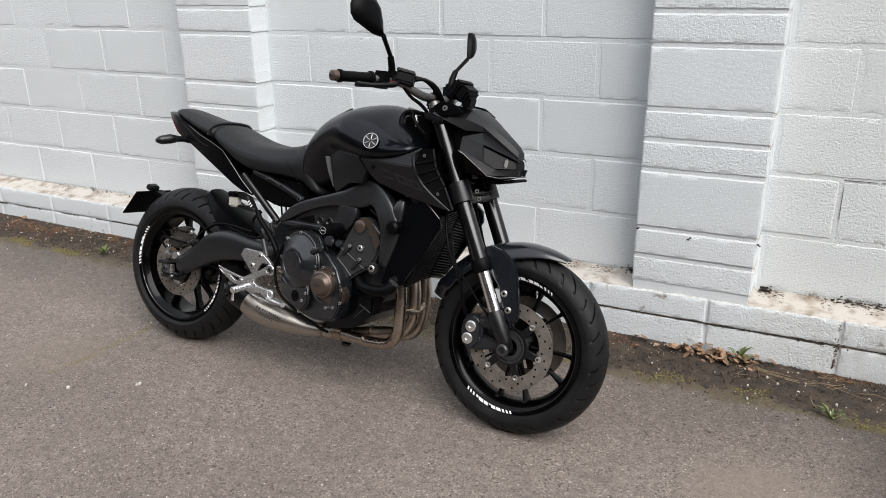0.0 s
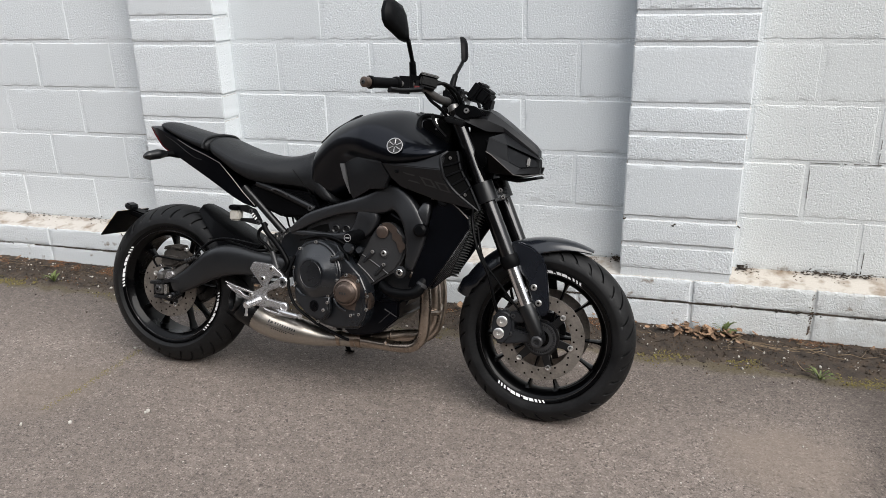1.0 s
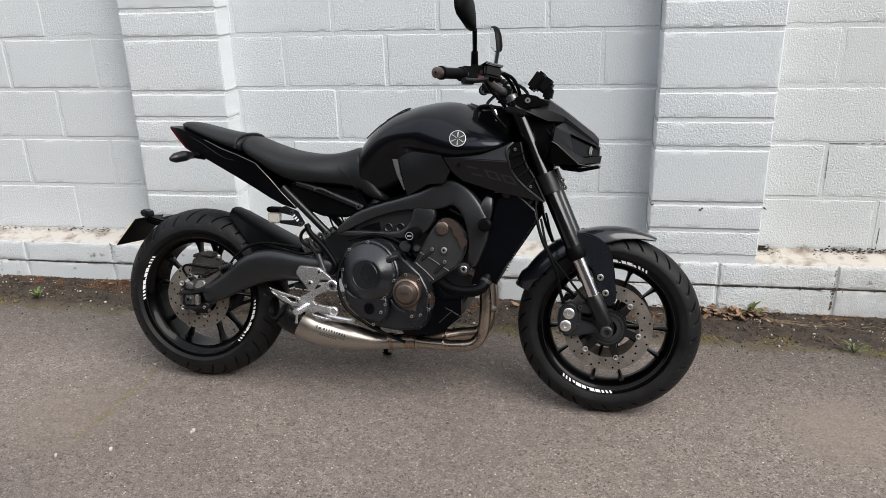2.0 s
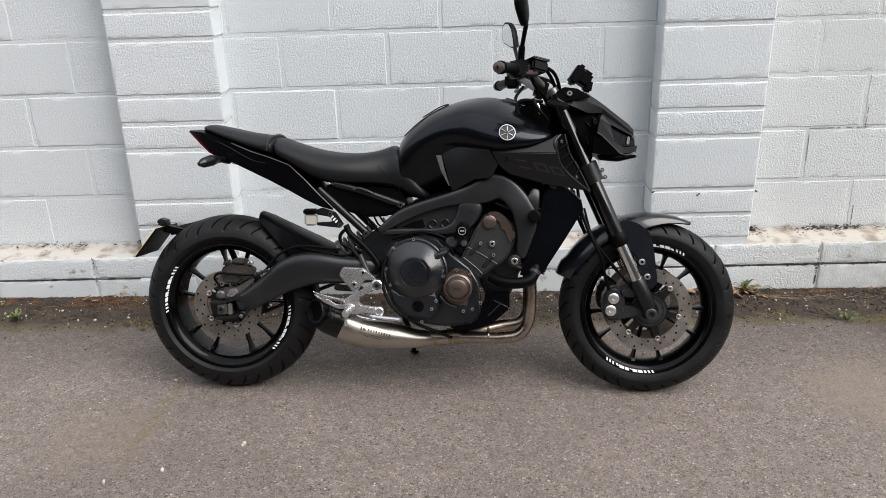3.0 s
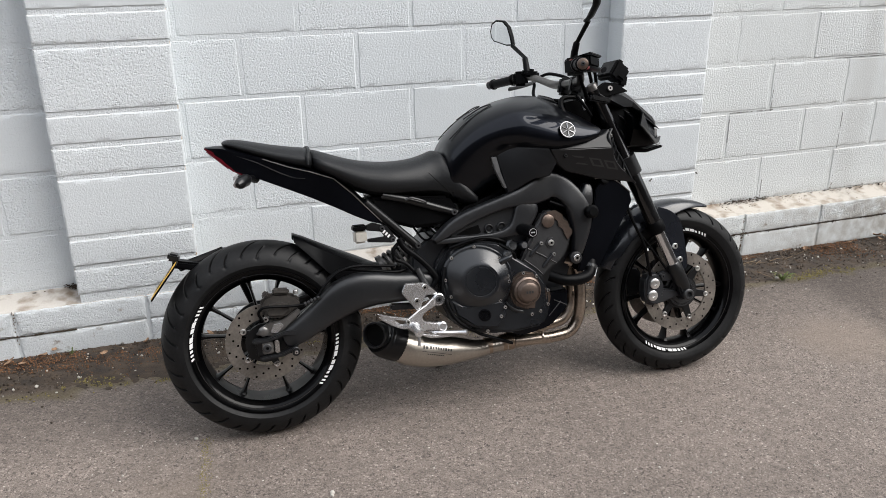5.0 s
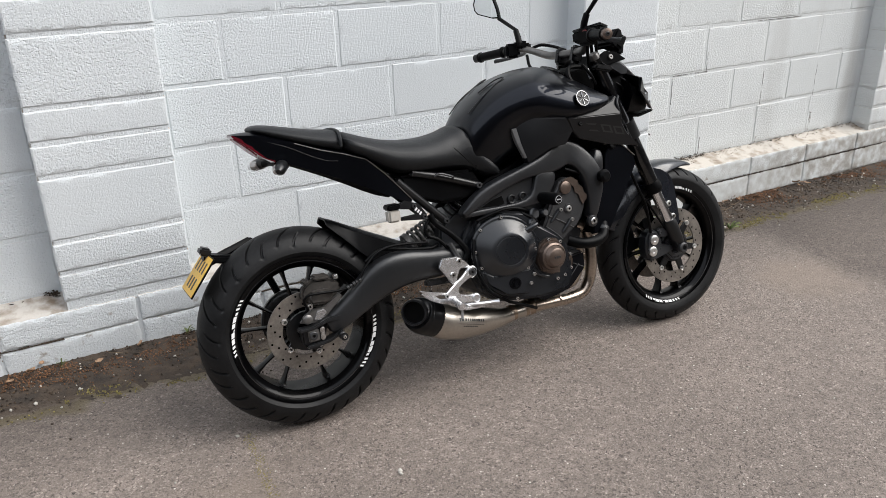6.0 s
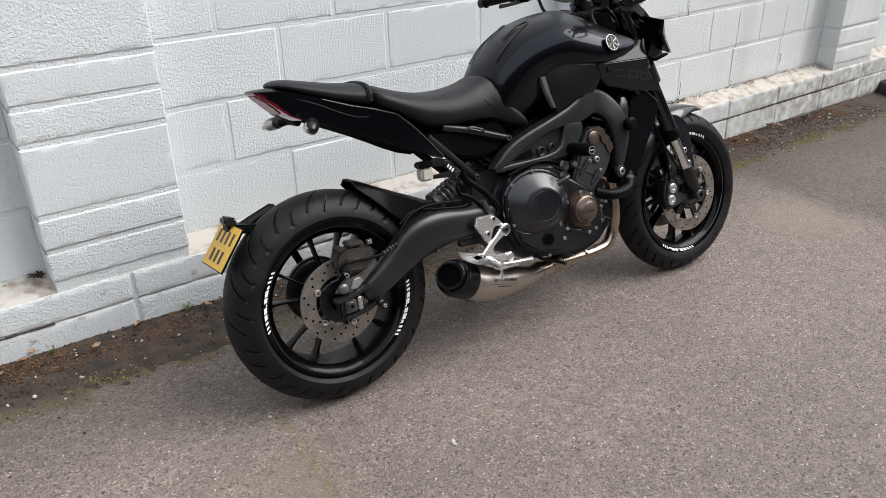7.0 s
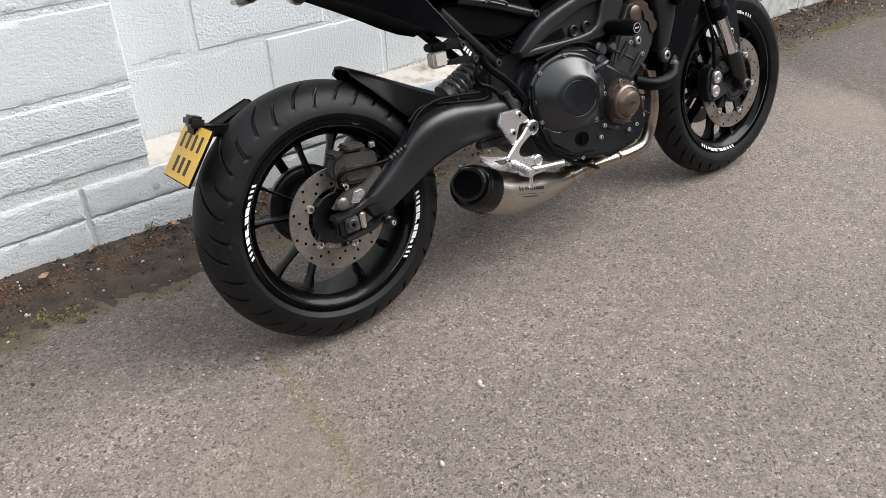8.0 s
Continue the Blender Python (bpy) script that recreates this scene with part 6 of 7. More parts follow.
def build_front():
    for s in (-1, 1):
        y = s * 0.100
        bm = tube(bmesh.new(), [along(1.035, y), along(0.80, y), along(0.79, y), along(0.545, y)], [0.0235, 0.0235, 0.0265, 0.0265], 24, 1)
        leg = part("fork_leg", bm, FORKBLACK, bike, "black upside-down fork leg")
        bm = tube(bmesh.new(), [along(0.575, y), along(0.565, y), along(0.545, y), along(0.535, y)], [0.028, 0.031, 0.031, 0.027], 24, 1)
        part("dust_seal", bm, MATTE, leg)
        bm = tube(bmesh.new(), [along(0.55, y), along(0.38, y)], 0.0205, 24, 1)
        part("fork_slider", bm, CHROME, leg, "bright polished fork slider")
        bm = tube(bmesh.new(), [along(0.418, y), along(0.405, y), along(0.35, y), along(0.318, y, 0.004)], [0.0235, 0.027, 0.026, 0.020], 20, 1)
        plate(bm, [(1.438, 0.370), (1.462, 0.372), (1.496, 0.325), (1.499, 0.300), (1.480, 0.282), (1.455, 0.290), (1.440, 0.330)], y - 0.016, y + 0.014, 0.005)
        part("fork_bottom", bm, SATIN, leg)
        bm = lathe(bmesh.new(), [(0.020, -0.004), (0.020, 0.012), (0.016, 0.016), (0.010, 0.016), (0.009, 0.006), (0, 0.006)], (1.474, y + s * 0.012, 0.302), 24, (0, s, 0))
        part("axle_end", bm, COVER, leg)
        bm = tube(bmesh.new(), [along(1.03, y), along(1.038, y), along(1.052, y), along(1.056, y)], [0.021, 0.021, 0.018, 0.010], 18, 1)
        part("fork_cap", bm, BARGREY, leg, "bright fork cap with adjuster")
        # front caliper with two round pads of bright metal
        bm = plate(bmesh.new(), [(1.318, 0.375), (1.338, 0.392), (1.372, 0.388), (1.392, 0.352), (1.385, 0.300), (1.360, 0.270), (1.325, 0.276), (1.310, 0.320)], s * 0.050, s * 0.104, 0.010, 3)
        plate(bm, [(1.372, 0.330), (1.44, 0.318), (1.46, 0.296), (1.40, 0.280), (1.36, 0.272), (1.33, 0.285)], s * 0.072, s * 0.092, 0.005)
        plate(bm, [(1.37, 0.385), (1.40, 0.392), (1.43, 0.37), (1.42, 0.352), (1.38, 0.356)], s * 0.076, s * 0.098, 0.004)
        cal = part("front_caliper", bm, ENGINE, bike, "black radial front brake caliper")
        for cx, cz in ((1.350, 0.352), (1.341, 0.310)):
            bm = lathe(bmesh.new(), [(0.0185, -0.004), (0.0185, 0.004), (0.0165, 0.0055), (0.006, 0.0055), (0.004, 0.003), (0, 0.003)], (cx, s * 0.104, cz), 26, (0, s, 0))
            part("piston_cap", bm, BOLT, cal, "round bright piston cap")
        bolt("caliper_bolt", (1.385, s * 0.098, 0.374), 0.008, cal, COVER, (0, s, 0))
        bolt("caliper_bolt", (1.378, s * 0.095, 0.312), 0.008, cal, COVER, (0, s, 0))
        # mudguard stay beside the fork
        bm = plate(bmesh.new(), [(1.352, 0.590), (1.366, 0.612), (1.384, 0.620), (1.430, 0.606), (1.465, 0.580), (1.480, 0.545), (1.486, 0.512), (1.500, 0.413), (1.496, 0.390), (1.474, 0.378), (1.448, 0.400), (1.434, 0.447), (1.420, 0.496), (1.385, 0.530), (1.360, 0.556)], s * 0.066, s * 0.084, 0.005, 2,
                   lambda x, z: s * (-0.03 * max(0, z - 0.55)))
        stay = part("mudguard_stay", bm, NAVY, bike, "black painted mudguard side stay")
        bolt("stay_bolt", (1.445, s * 0.084, 0.475), 0.011, stay, axis=(0, s, 0))
        bolt("stay_bolt", (1.464, s * 0.084, 0.424), 0.011, stay, axis=(0, s, 0))
        # brake hose down the leg
        t = tube(bmesh.new(), [(1.225, s * 0.085, 0.80), (1.225, s * 0.11, 0.70), (1.252, s * 0.128, 0.60), (1.30, s * 0.125, 0.50), (1.318, s * 0.118, 0.43), (1.332, s * 0.108, 0.385)], 0.0055, 8)
        part("brake_hose", t, MATTE, bike, "black front brake hose")
        t = tube(bmesh.new(), [(1.245, s * 0.105, 0.66), (1.275, s * 0.122, 0.56), (1.335, s * 0.115, 0.48), (1.40, s * 0.10, 0.40), (1.452, s * 0.088, 0.345)], 0.004, 8)
        part("sensor_wire", t, MATTE, bike)
    # mudguard over the tyre
    bm = bmesh.new()
    rings = []
    for i in range(25):
        f = i / 24
        a = radians(64.5 + (159 - 64.5) * f)
        r = 0.332 + (0.008 if f > 0.9 else 0)
        hw = 0.026 + 0.046 * min(1, f * 3.2) ** 0.7 - 0.02 * max(0, f - 0.85) / 0.15
        ring = []
        for thick in (0, 1):
            cols = [(-1, 0.050), (-0.93, 0.028), (-0.75, 0.010), (-0.4, 0.002), (0, 0), (0.4, 0.002), (0.75, 0.010), (0.93, 0.028), (1, 0.050)]
            if thick:
                cols = cols[::-1]
            for c, d in cols:
                drop = d * min(1, 0.15 + f * 2.5)
                rr = r - drop - (0.004 if thick else 0)
                ring.append(bm.verts.new((FRONT.x + rr * math.cos(a), c * (hw - 0.003 * thick), FRONT.z + rr * math.sin(a))))
        rings.append(ring)
    ring_faces(bm, rings)
    guard = part("front_mudguard", bm, NAVY, bike, "gloss black front mudguard", 45)
    # yokes and bars
    bm = plate(bmesh.new(), [(1.12, 1.02), (1.19, 1.005), (1.185, 0.985), (1.115, 1.0)], -0.135, 0.135, 0.006)
    part("top_yoke", bm, SATIN, bike, "black top yoke")
    bm = bmesh.new()
    plate(bm, [(1.20, 0.805), (1.30, 0.775), (1.285, 0.735), (1.19, 0.765)], -0.085, 0.085, 0.01)
    for s in (-1, 1):
        tube(bm, [along(0.805, s * 0.1), along(0.745, s * 0.1)], [0.037, 0.037], 24, 1)
    yoke = part("lower_yoke", bm, SATIN, bike, "black lower yoke")
    for z in (0.785, 0.762):
        bolt("yoke_bolt", (1.305 + 0.01 * (z < 0.77), -0.075, z), 0.008, yoke, axis=(0.7, -0.7, 0))
    bm = tube(bmesh.new(), [(1.12, 0, 1.0), (1.20, 0, 0.80)], 0.03, 16, 1)
    part("steering_stem", bm, MATTE, bike)
    pts = [(0.962, -0.395, 1.098), (1.005, -0.275, 1.105), (1.045, -0.195, 1.104), (1.088, -0.115, 1.072), (1.100, -0.06, 1.066), (1.100, 0.06, 1.066), (1.088, 0.115, 1.072), (1.045, 0.195, 1.104), (1.005, 0.275, 1.105), (0.962, 0.395, 1.098)]
    bars = part("handlebar", tube(bmesh.new(), pts, [0.011, 0.011, 0.0115, 0.014, 0.0145, 0.0145, 0.014, 0.0115, 0.011, 0.011], 16), BARGREY, bike, "grey tapered handlebar")
    for s in (-1, 1):
        bm = block(bmesh.new(), (1.103, s * 0.045, 1.058), (0.042, 0.030, 0.062), 0.008, (0, 15, 0))
        part("bar_clamp", bm, SATIN, bars)
        p0, p1 = Vector((1.004, s * 0.276, 1.105)), Vector((0.962, s * 0.395, 1.098))
        d = (p1 - p0).normalized()
        bm = tube(bmesh.new(), [p0, p0 + d * 0.004, p0 + d * 0.010, p0 + d * 0.012, p1 - d * 0.012, p1 - d * 0.010, p1 - d * 0.002, p1], [0.021, 0.022, 0.021, 0.0165, 0.0165, 0.020, 0.020, 0.0165], 20, 1)
        part("grip", bm, MATTE, bars, "black rubber grip")
        bm = tube(bmesh.new(), [p1 - d * 0.002, p1 + d * 0.003, p1 + d * 0.004, p1 + d * 0.022, p1 + d * 0.024], [0.012, 0.012, 0.016, 0.016, 0.012], 20, 1)
        end = part("bar_end", bm, BRONZE if s < 0 else SATIN, bars, "bronze bar end weight" if s < 0 else "black bar end weight")
        bolt("bar_end_screw", p1 + d * 0.0235, 0.007, end, COVER, tuple(d), 0.003)
        # switch pod, lever and its perch
        bm = bmesh.new()
        block(bm, (1.014, s * 0.236, 1.104), (0.054, 0.056, 0.054), 0.010, (0, 0, -s * 18))
        block(bm, (1.036, s * 0.205, 1.122), (0.050, 0.040, 0.030), 0.008, (0, 10, -s * 18))
        pod = part("switch_pod", bm, MATTE, bars, "black handlebar switch pod")
        bm = block(bmesh.new(), (1.000, s * 0.244, 1.120), (0.014, 0.018, 0.012), 0.003)
        part("switch", bm, REDPLASTIC if s < 0 else MATTE, pod, "red engine stop switch" if s < 0 else "")
        bm = bmesh.new()
        block(bm, (1.055, s * 0.205, 1.112), (0.040, 0.034, 0.030), 0.006, (0, 0, -s * 20))
        tube(bm, [(1.060, s * 0.215, 1.100), (1.072, s * 0.245, 1.092), (1.066, s * 0.290, 1.086), (1.048, s * 0.345, 1.080), (1.030, s * 0.395, 1.078)], [0.010, 0.011, 0.009, 0.008, 0.010], 10, 5, 0.7)
        part("brake_lever" if s < 0 else "clutch_lever", bm, SATIN, bars, "black hand lever")
        if s < 0:
            bm = block(bmesh.new(), (1.066, s * 0.178, 1.112), (0.056, 0.100, 0.036), 0.006, (-8, 10, 28))
            cupf = part("front_fluid_cup", bm, MATTE, bars, "black front brake fluid reservoir")
            bm = block(bmesh.new(), (1.069, s * 0.180, 1.132), (0.060, 0.104, 0.008), 0.003, (-8, 10, 28))
            part("cup_lid", bm, SATIN, cupf)
            bm = block(bmesh.new(), (1.052, s * 0.225, 1.098), (0.020, 0.030, 0.010), 0.002, (0, 0, 22))
            part("brake_switch", bm, REDPLASTIC, bars, "dull red lever switch")
        # mirrors
        stem = tube(bmesh.new(), [(1.027, s * 0.198, 1.120), (1.028, s * 0.206, 1.150), (1.030, s * 0.220, 1.176), (1.031, s * 0.224, 1.180), (1.040 if s < 0 else 1.022, s * (0.288 if s < 0 else 0.322), 1.234)], [0.012, 0.0115, 0.0105, 0.0068, 0.0075], 12, 1)
        mir = part("mirror", stem, MATTE, bike, "black handlebar mirror on a bent stem")
        m = pose(1.020 if s < 0 else 1.005, s * 0.345 if s < 0 else 0.372, 1.286, 0, -5, s * (9 if s < 0 else 21)) @ Matrix.Scale(0.88 if s < 0 else 0.80, 4)
        outline = [(-0.070, -0.064), (-0.066, -0.022), (-0.052, 0.028), (-0.022, 0.058), (0.028, 0.068), (0.062, 0.056), (0.079, 0.022), (0.077, -0.008), (0.060, -0.028), (-0.030, -0.060)]
        bm = bmesh.new()
        layers = []
        for dx, k in ((-0.012, 0.94), (-0.010, 1.0), (0.004, 1.0), (0.016, 0.86), (0.024, 0.55)):
            layers.append([bm.verts.new((dx, s * u * k, v * k)) for u, v in outline])
        ring_faces(bm, layers)
        bm.transform(m)
        part("mirror_shell", bm, MATTE, mir, "black angular mirror shell", 35)
        bm = bmesh.new()
        bm.faces.new([bm.verts.new((-0.0128, s * u * 0.88, v * 0.88)) for u, v in outline])
        bm.transform(m)
        part("mirror_glass", bm, MIRROR, mir, "mirror glass reflecting the pale sky")
    for pts in ([(1.08, -0.15, 1.115), (1.115, -0.13, 1.118), (1.150, -0.10, 1.085), (1.175, -0.06, 0.98), (1.20, -0.05, 0.85)], [(1.07, -0.16, 1.125), (1.11, -0.12, 1.115), (1.145, -0.08, 1.06), (1.165, -0.06, 0.96), (1.18, -0.05, 0.86)],
                [(1.06, -0.175, 1.09), (1.075, -0.15, 1.062), (1.105, -0.11, 1.03), (1.15, -0.06, 0.95)], [(1.06, 0.20, 1.10), (1.10, 0.14, 1.11), (1.17, 0.09, 1.06), (1.18, 0.06, 0.90)], [(1.05, 0.19, 1.08), (1.02, 0.12, 1.03), (1.06, 0.06, 0.99), (1.12, 0.03, 0.95)],
                [(1.07, -0.12, 1.02), (1.09, -0.135, 0.985), (1.12, -0.12, 0.95)]):
        part("cable", tube(bmesh.new(), pts, 0.0058, 8), MATTE, bike, "black control cable")
    part("cable_end", tube(bmesh.new(), [(1.085, -0.125, 1.005), (1.095, -0.130, 0.97)], 0.006, 8, 1), BOLT, bike, "bright cable end")
    # dash pod
    bm = block(bmesh.new(), (1.214, -0.083, 1.098), (0.028, 0.108, 0.066), 0.007, (0, 34, 0))
    block(bm, (1.240, -0.083, 1.086), (0.040, 0.084, 0.050), 0.008, (0, 34, 0))
    block(bm, (1.250, -0.083, 1.062), (0.030, 0.050, 0.040), 0.006, (0, 10, 0))
    dash = part("dash_pod", bm, MATTE, bike, "black instrument pod")
    bm = block(bmesh.new(), (1.2015, -0.083, 1.1065), (0.002, 0.092, 0.050), 0.001, (0, 34, 0), 1)
    part("dash_screen", bm, SMOKE, dash, "dark glossy instrument screen")
    # headlight cowl and mask
    sec = [(1.150, [(0, 1.050), (0.059, 1.048), (0.106, 1.034), (0.134, 1.016), (0.123, 1.006), (0, 1.01)]),
           (1.200, [(0, 1.052), (0.063, 1.049), (0.111, 1.026), (0.119, 0.996), (0.106, 0.990), (0, 0.995)]),
           (1.253, [(0, 1.045), (0.062, 1.040), (0.097, 1.010), (0.098, 0.974), (0.083, 0.970), (0, 0.98)]),
           (1.303, [(0, 1.012), (0.051, 1.008), (0.071, 0.990), (0.065, 0.974), (0.055, 0.970), (0, 0.972)]),
           (1.355, [(0, 0.973), (0.039, 0.969), (0.052, 0.952), (0.049, 0.938), (0.039, 0.934), (0, 0.936)]),
           (1.400, [(0, 0.940), (0.027, 0.936), (0.037, 0.918), (0.034, 0.906), (0.024, 0.902), (0, 0.902)]),
           (1.416, [(0, 0.922), (0.020, 0.918), (0.024, 0.904), (0.022, 0.898), (0.014, 0.896), (0, 0.896)])]
    cowl = part("headlight_cowl", halves(sec), GREYP, bike, "matte black faceted headlight cowl", 18)
    for s in (-1, 1):
        # dark side fin that carries the screw
        bm = plate(bmesh.new(), [(1.132, 1.024), (1.142, 1.040), (1.171, 1.058), (1.216, 1.052), (1.259, 1.024), (1.205, 1.014), (1.155, 1.006)], s * 0.108, s * 0.1225, 0.003)
        fin = part("side_fin", bm, MATTE, cowl, "matte black side fin")
        bolt("cowl_screw", (1.189, s * 0.1228, 1.036), 0.0095, fin, BARGREY, axis=(0, s, 0.2))
    sec = [(1.270, [(0, 0.965), (0.062, 0.962), (0.117, 0.940), (0.131, 0.900), (0.099, 0.842), (0, 0.828)]),
           (1.340, [(0, 0.950), (0.049, 0.945), (0.081, 0.922), (0.096, 0.880), (0.082, 0.836), (0, 0.824)]),
           (1.385, [(0, 0.918), (0.037, 0.914), (0.055, 0.896), (0.066, 0.866), (0.058, 0.838), (0, 0.830)]),
           (1.420, [(0, 0.893), (0.017, 0.890), (0.024, 0.880), (0.028, 0.862), (0.023, 0.848), (0, 0.842)])]
    mask = part("headlight", halves(sec), MATTE, bike, "gloss black twin headlight mask", 18)
    bm = plate(bmesh.new(), [(1.29, 0.836), (1.36, 0.824), (1.422, 0.836), (1.428, 0.828), (1.36, 0.812), (1.30, 0.818)], -0.055, 0.055, 0.004)
    part("chin", bm, MATTE, mask)
    for s in (-1, 1):
        # flared outer shell: brow, side and lower jaw round the sunk lamp
        k = [(1.283, 0.1715, 0.955), (1.275, 0.1676, 0.911), (1.358, 0.1211, 0.841), (1.424, 0.0305, 0.844), (1.304, 0.0729, 0.972), (1.405, 0.0388, 0.906), (1.326, 0.1084, 0.935), (1.424, 0.0361, 0.891),
             (1.428, 0.0380, 0.866), (1.372, 0.0970, 0.860), (1.338, 0.1196, 0.880)]
        bm = shell([(x, s * y, z) for x, y, z in k], ((0, 4, 6), (4, 5, 7, 6), (0, 6, 10, 1), (1, 10, 9, 2), (2, 9, 8, 3)), -s * 0.012, 0.0022)
        part("lamp_shell", bm, GREYP, mask, "satin black faceted lamp shell")
        k = [(1.328, 0.0983, 0.930), (1.416, 0.0325, 0.889), (1.420, 0.0333, 0.867), (1.371, 0.0889, 0.863), (1.340, 0.1102, 0.882)]
        bm = shell([(x - 0.004, s * y, z) for x, y, z in k], ((0, 1, 2, 3, 4),), -s * 0.006, 0.0008)
        lens = part("headlight_lens", bm, LAMPGLASS, mask, "smoked headlight lens")
        bm = block(bmesh.new(), (1.392, s * 0.0615, 0.882), (0.011, 0.010, 0.030), 0.004, (0, 8, -s * 40))
        part("projector", bm, CLEARLENS, lens, "clear projector lamp")
        t = tube(bmesh.new(), [(1.274, s * 0.169, 0.910), (1.290, s * 0.163, 0.901), (1.358, s * 0.1235, 0.8405), (1.384, s * 0.092, 0.836), (1.424, s * 0.036, 0.8425)], 0.0015, 6, 1)
        part("edge_line", t, BARGREY, mask, "thin pale edge line")
        for a, b in (((1.24, 0.95), (1.27, 0.90)), ((1.25, 0.90), (1.24, 0.84)), ((1.262, 0.965), (1.275, 0.93))):
            part("lamp_wire", tube(bmesh.new(), [(a[0], s * 0.07, a[1]), ((a[0] + b[0]) / 2 + 0.012, s * 0.082, (a[1] + b[1]) / 2), (b[0], s * 0.07, b[1])], 0.004, 6), MATTE, mask)
    bm = block(bmesh.new(), (1.230, 0, 0.905), (0.13, 0.15, 0.17), 0.02)
    part("lamp_housing", bm, MATTE, mask)


build_wheels()
build_rear_end()
build_tail()
build_tank()
build_frame()
build_engine()
build_rearset()
build_front()

# ---- litter, weeds and the far base block ----
SOIL = material("dark_silt", (0.013, 0.0098, 0.0073), 0.9, var=0.8, scale=18, fine=260, bump=1.0, bump_scale=140, tint=(0.042, 0.030, 0.021))
LEAF = material("dry_leaf", (0.10, 0.055, 0.032), 0.75, var=0.6, scale=30, tint=(0.26, 0.165, 0.10), bump=0.6, bump_scale=160)
STRAW = material("dry_straw", (0.2, 0.145, 0.09), 0.7, var=0.4, scale=30)
GREEN = material("weed_leaf", (0.09, 0.14, 0.035), 0.6, var=0.4, scale=60, tint=(0.13, 0.16, 0.05))
STONE = material("pale_chippings", (0.36, 0.33, 0.29), 0.75, var=0.4, scale=50, tint=(0.46, 0.44, 0.4))
MOSS = material("yellow_moss", (0.15, 0.125, 0.03), 0.9, var=0.4, scale=60, bump=0.8, bump_scale=300, tint=(0.19, 0.16, 0.05))
CRUMB = material("brown_crumbs", (0.085, 0.055, 0.034), 0.9, var=0.5, scale=60)
MOULD = material("rotted_leaf", (0.085, 0.044, 0.024), 0.9, var=0.5, scale=60, tint=(0.18, 0.085, 0.038))
BLACKBASE = material("black_rubber_base", (0.012, 0.012, 0.013), 0.6, bump=0.3, bump_scale=200)


def stuff(name, bm, mat, label, category, smooth=60):
    ob = finish(new(name, bpy.data.meshes.new(name)), bm, mat, smooth)
    return tagged(ob, label, category, kind="stuff")


def pebble(bm, at, r, rnd):
    m = Matrix.LocRotScale(at, Euler((rnd.uniform(0, 6), rnd.uniform(0, 6), rnd.uniform(0, 6))), (r, r * rnd.uniform(0.6, 1), r * rnd.uniform(0.45, 0.8)))
    bmesh.ops.create_icosphere(bm, subdivisions=1, radius=1, matrix=m)


def scatter(name, spots, mat, label, category):
    """Many small angular crumbs in one mesh; spots are (x, y, z, r)."""
    tmp = bmesh.new()
    bmesh.ops.create_icosphere(tmp, subdivisions=1, radius=1)
    base = np.array([v.co[:] for v in tmp.verts])
    tri = np.array([[v.index for v in f.verts] for f in tmp.faces])
    tmp.free()
    gen = np.random.default_rng(len(spots))
    verts, faces = [], []
    for i, (x, y, z, r) in enumerate(spots):
        q, _ = np.linalg.qr(gen.normal(size=(3, 3)))
        p = (base * gen.uniform(0.75, 1.15, (len(base), 1)) * (1, gen.uniform(0.6, 1), gen.uniform(0.4, 0.8))) @ q * r + (x, y, z)
        verts.append(p)
        faces.append(tri + i * len(base))
    me = bpy.data.meshes.new(name)
    me.from_pydata(np.concatenate(verts).tolist(), [], np.concatenate(faces).tolist())
    me.materials.append(mat)
    return tagged(new(name, me), label, category, kind="stuff")


def flake(bm, at, length, r, rnd, up=0.3):
    """A ragged scrap of dirt lying along x; up is how far it strays upwards rather than out."""
    p, pts = Vector(at), []
    for i in range(4):
        pts.append(p.copy())
        p += Vector((length / 3 * rnd.uniform(0.5, 1.4), (1 - up) * rnd.uniform(-1, 1) * r, up * rnd.uniform(-1, 1) * r * 2))
    tube(bm, pts, [r * rnd.uniform(0.3, 0.7), r * rnd.uniform(0.7, 1.2), r * rnd.uniform(0.6, 1.2), r * 0.3], 5, 1)


def crack(bm, a, b, r, rnd):
    """A broken dark line from a to b."""
    a, b = Vector(a), Vector(b)
    n = max(3, int((b - a).length / 0.012))
    for i in range(n):
        if rnd.random() < 0.8:
            j = Vector((rnd.uniform(-1, 1), 0, rnd.uniform(-1, 1))) * r
            tube(bm, [a.lerp(b, i / n) + j, a.lerp(b, (i + 0.5) / n) - j * 0.5, a.lerp(b, (i + 1) / n) + j * 0.5], [r * 0.5, r * rnd.uniform(0.7, 1.3), r * 0.5], 5, 1)


def leaf(bm, at, size, rnd):
    turn = Matrix.Translation(at) @ Euler((rnd.uniform(-0.5, 0.5), rnd.uniform(-0.5, 0.5), rnd.uniform(0, 6.3))).to_matrix().to_4x4()
    curl = rnd.uniform(0.1, 0.5)
    rows = []
    for i in range(5):
        u = i / 4
        w = size * 0.32 * math.sin(math.pi * (0.08 + 0.86 * u)) * rnd.uniform(0.8, 1.2)
        rows.append([bm.verts.new(turn @ Vector((size * (u - 0.5), k * w, size * curl * (k * k * 0.35 + (u - 0.5) ** 2)))) for k in (-1, 0, 1)])
    ring_faces(bm, rows, closed=False)


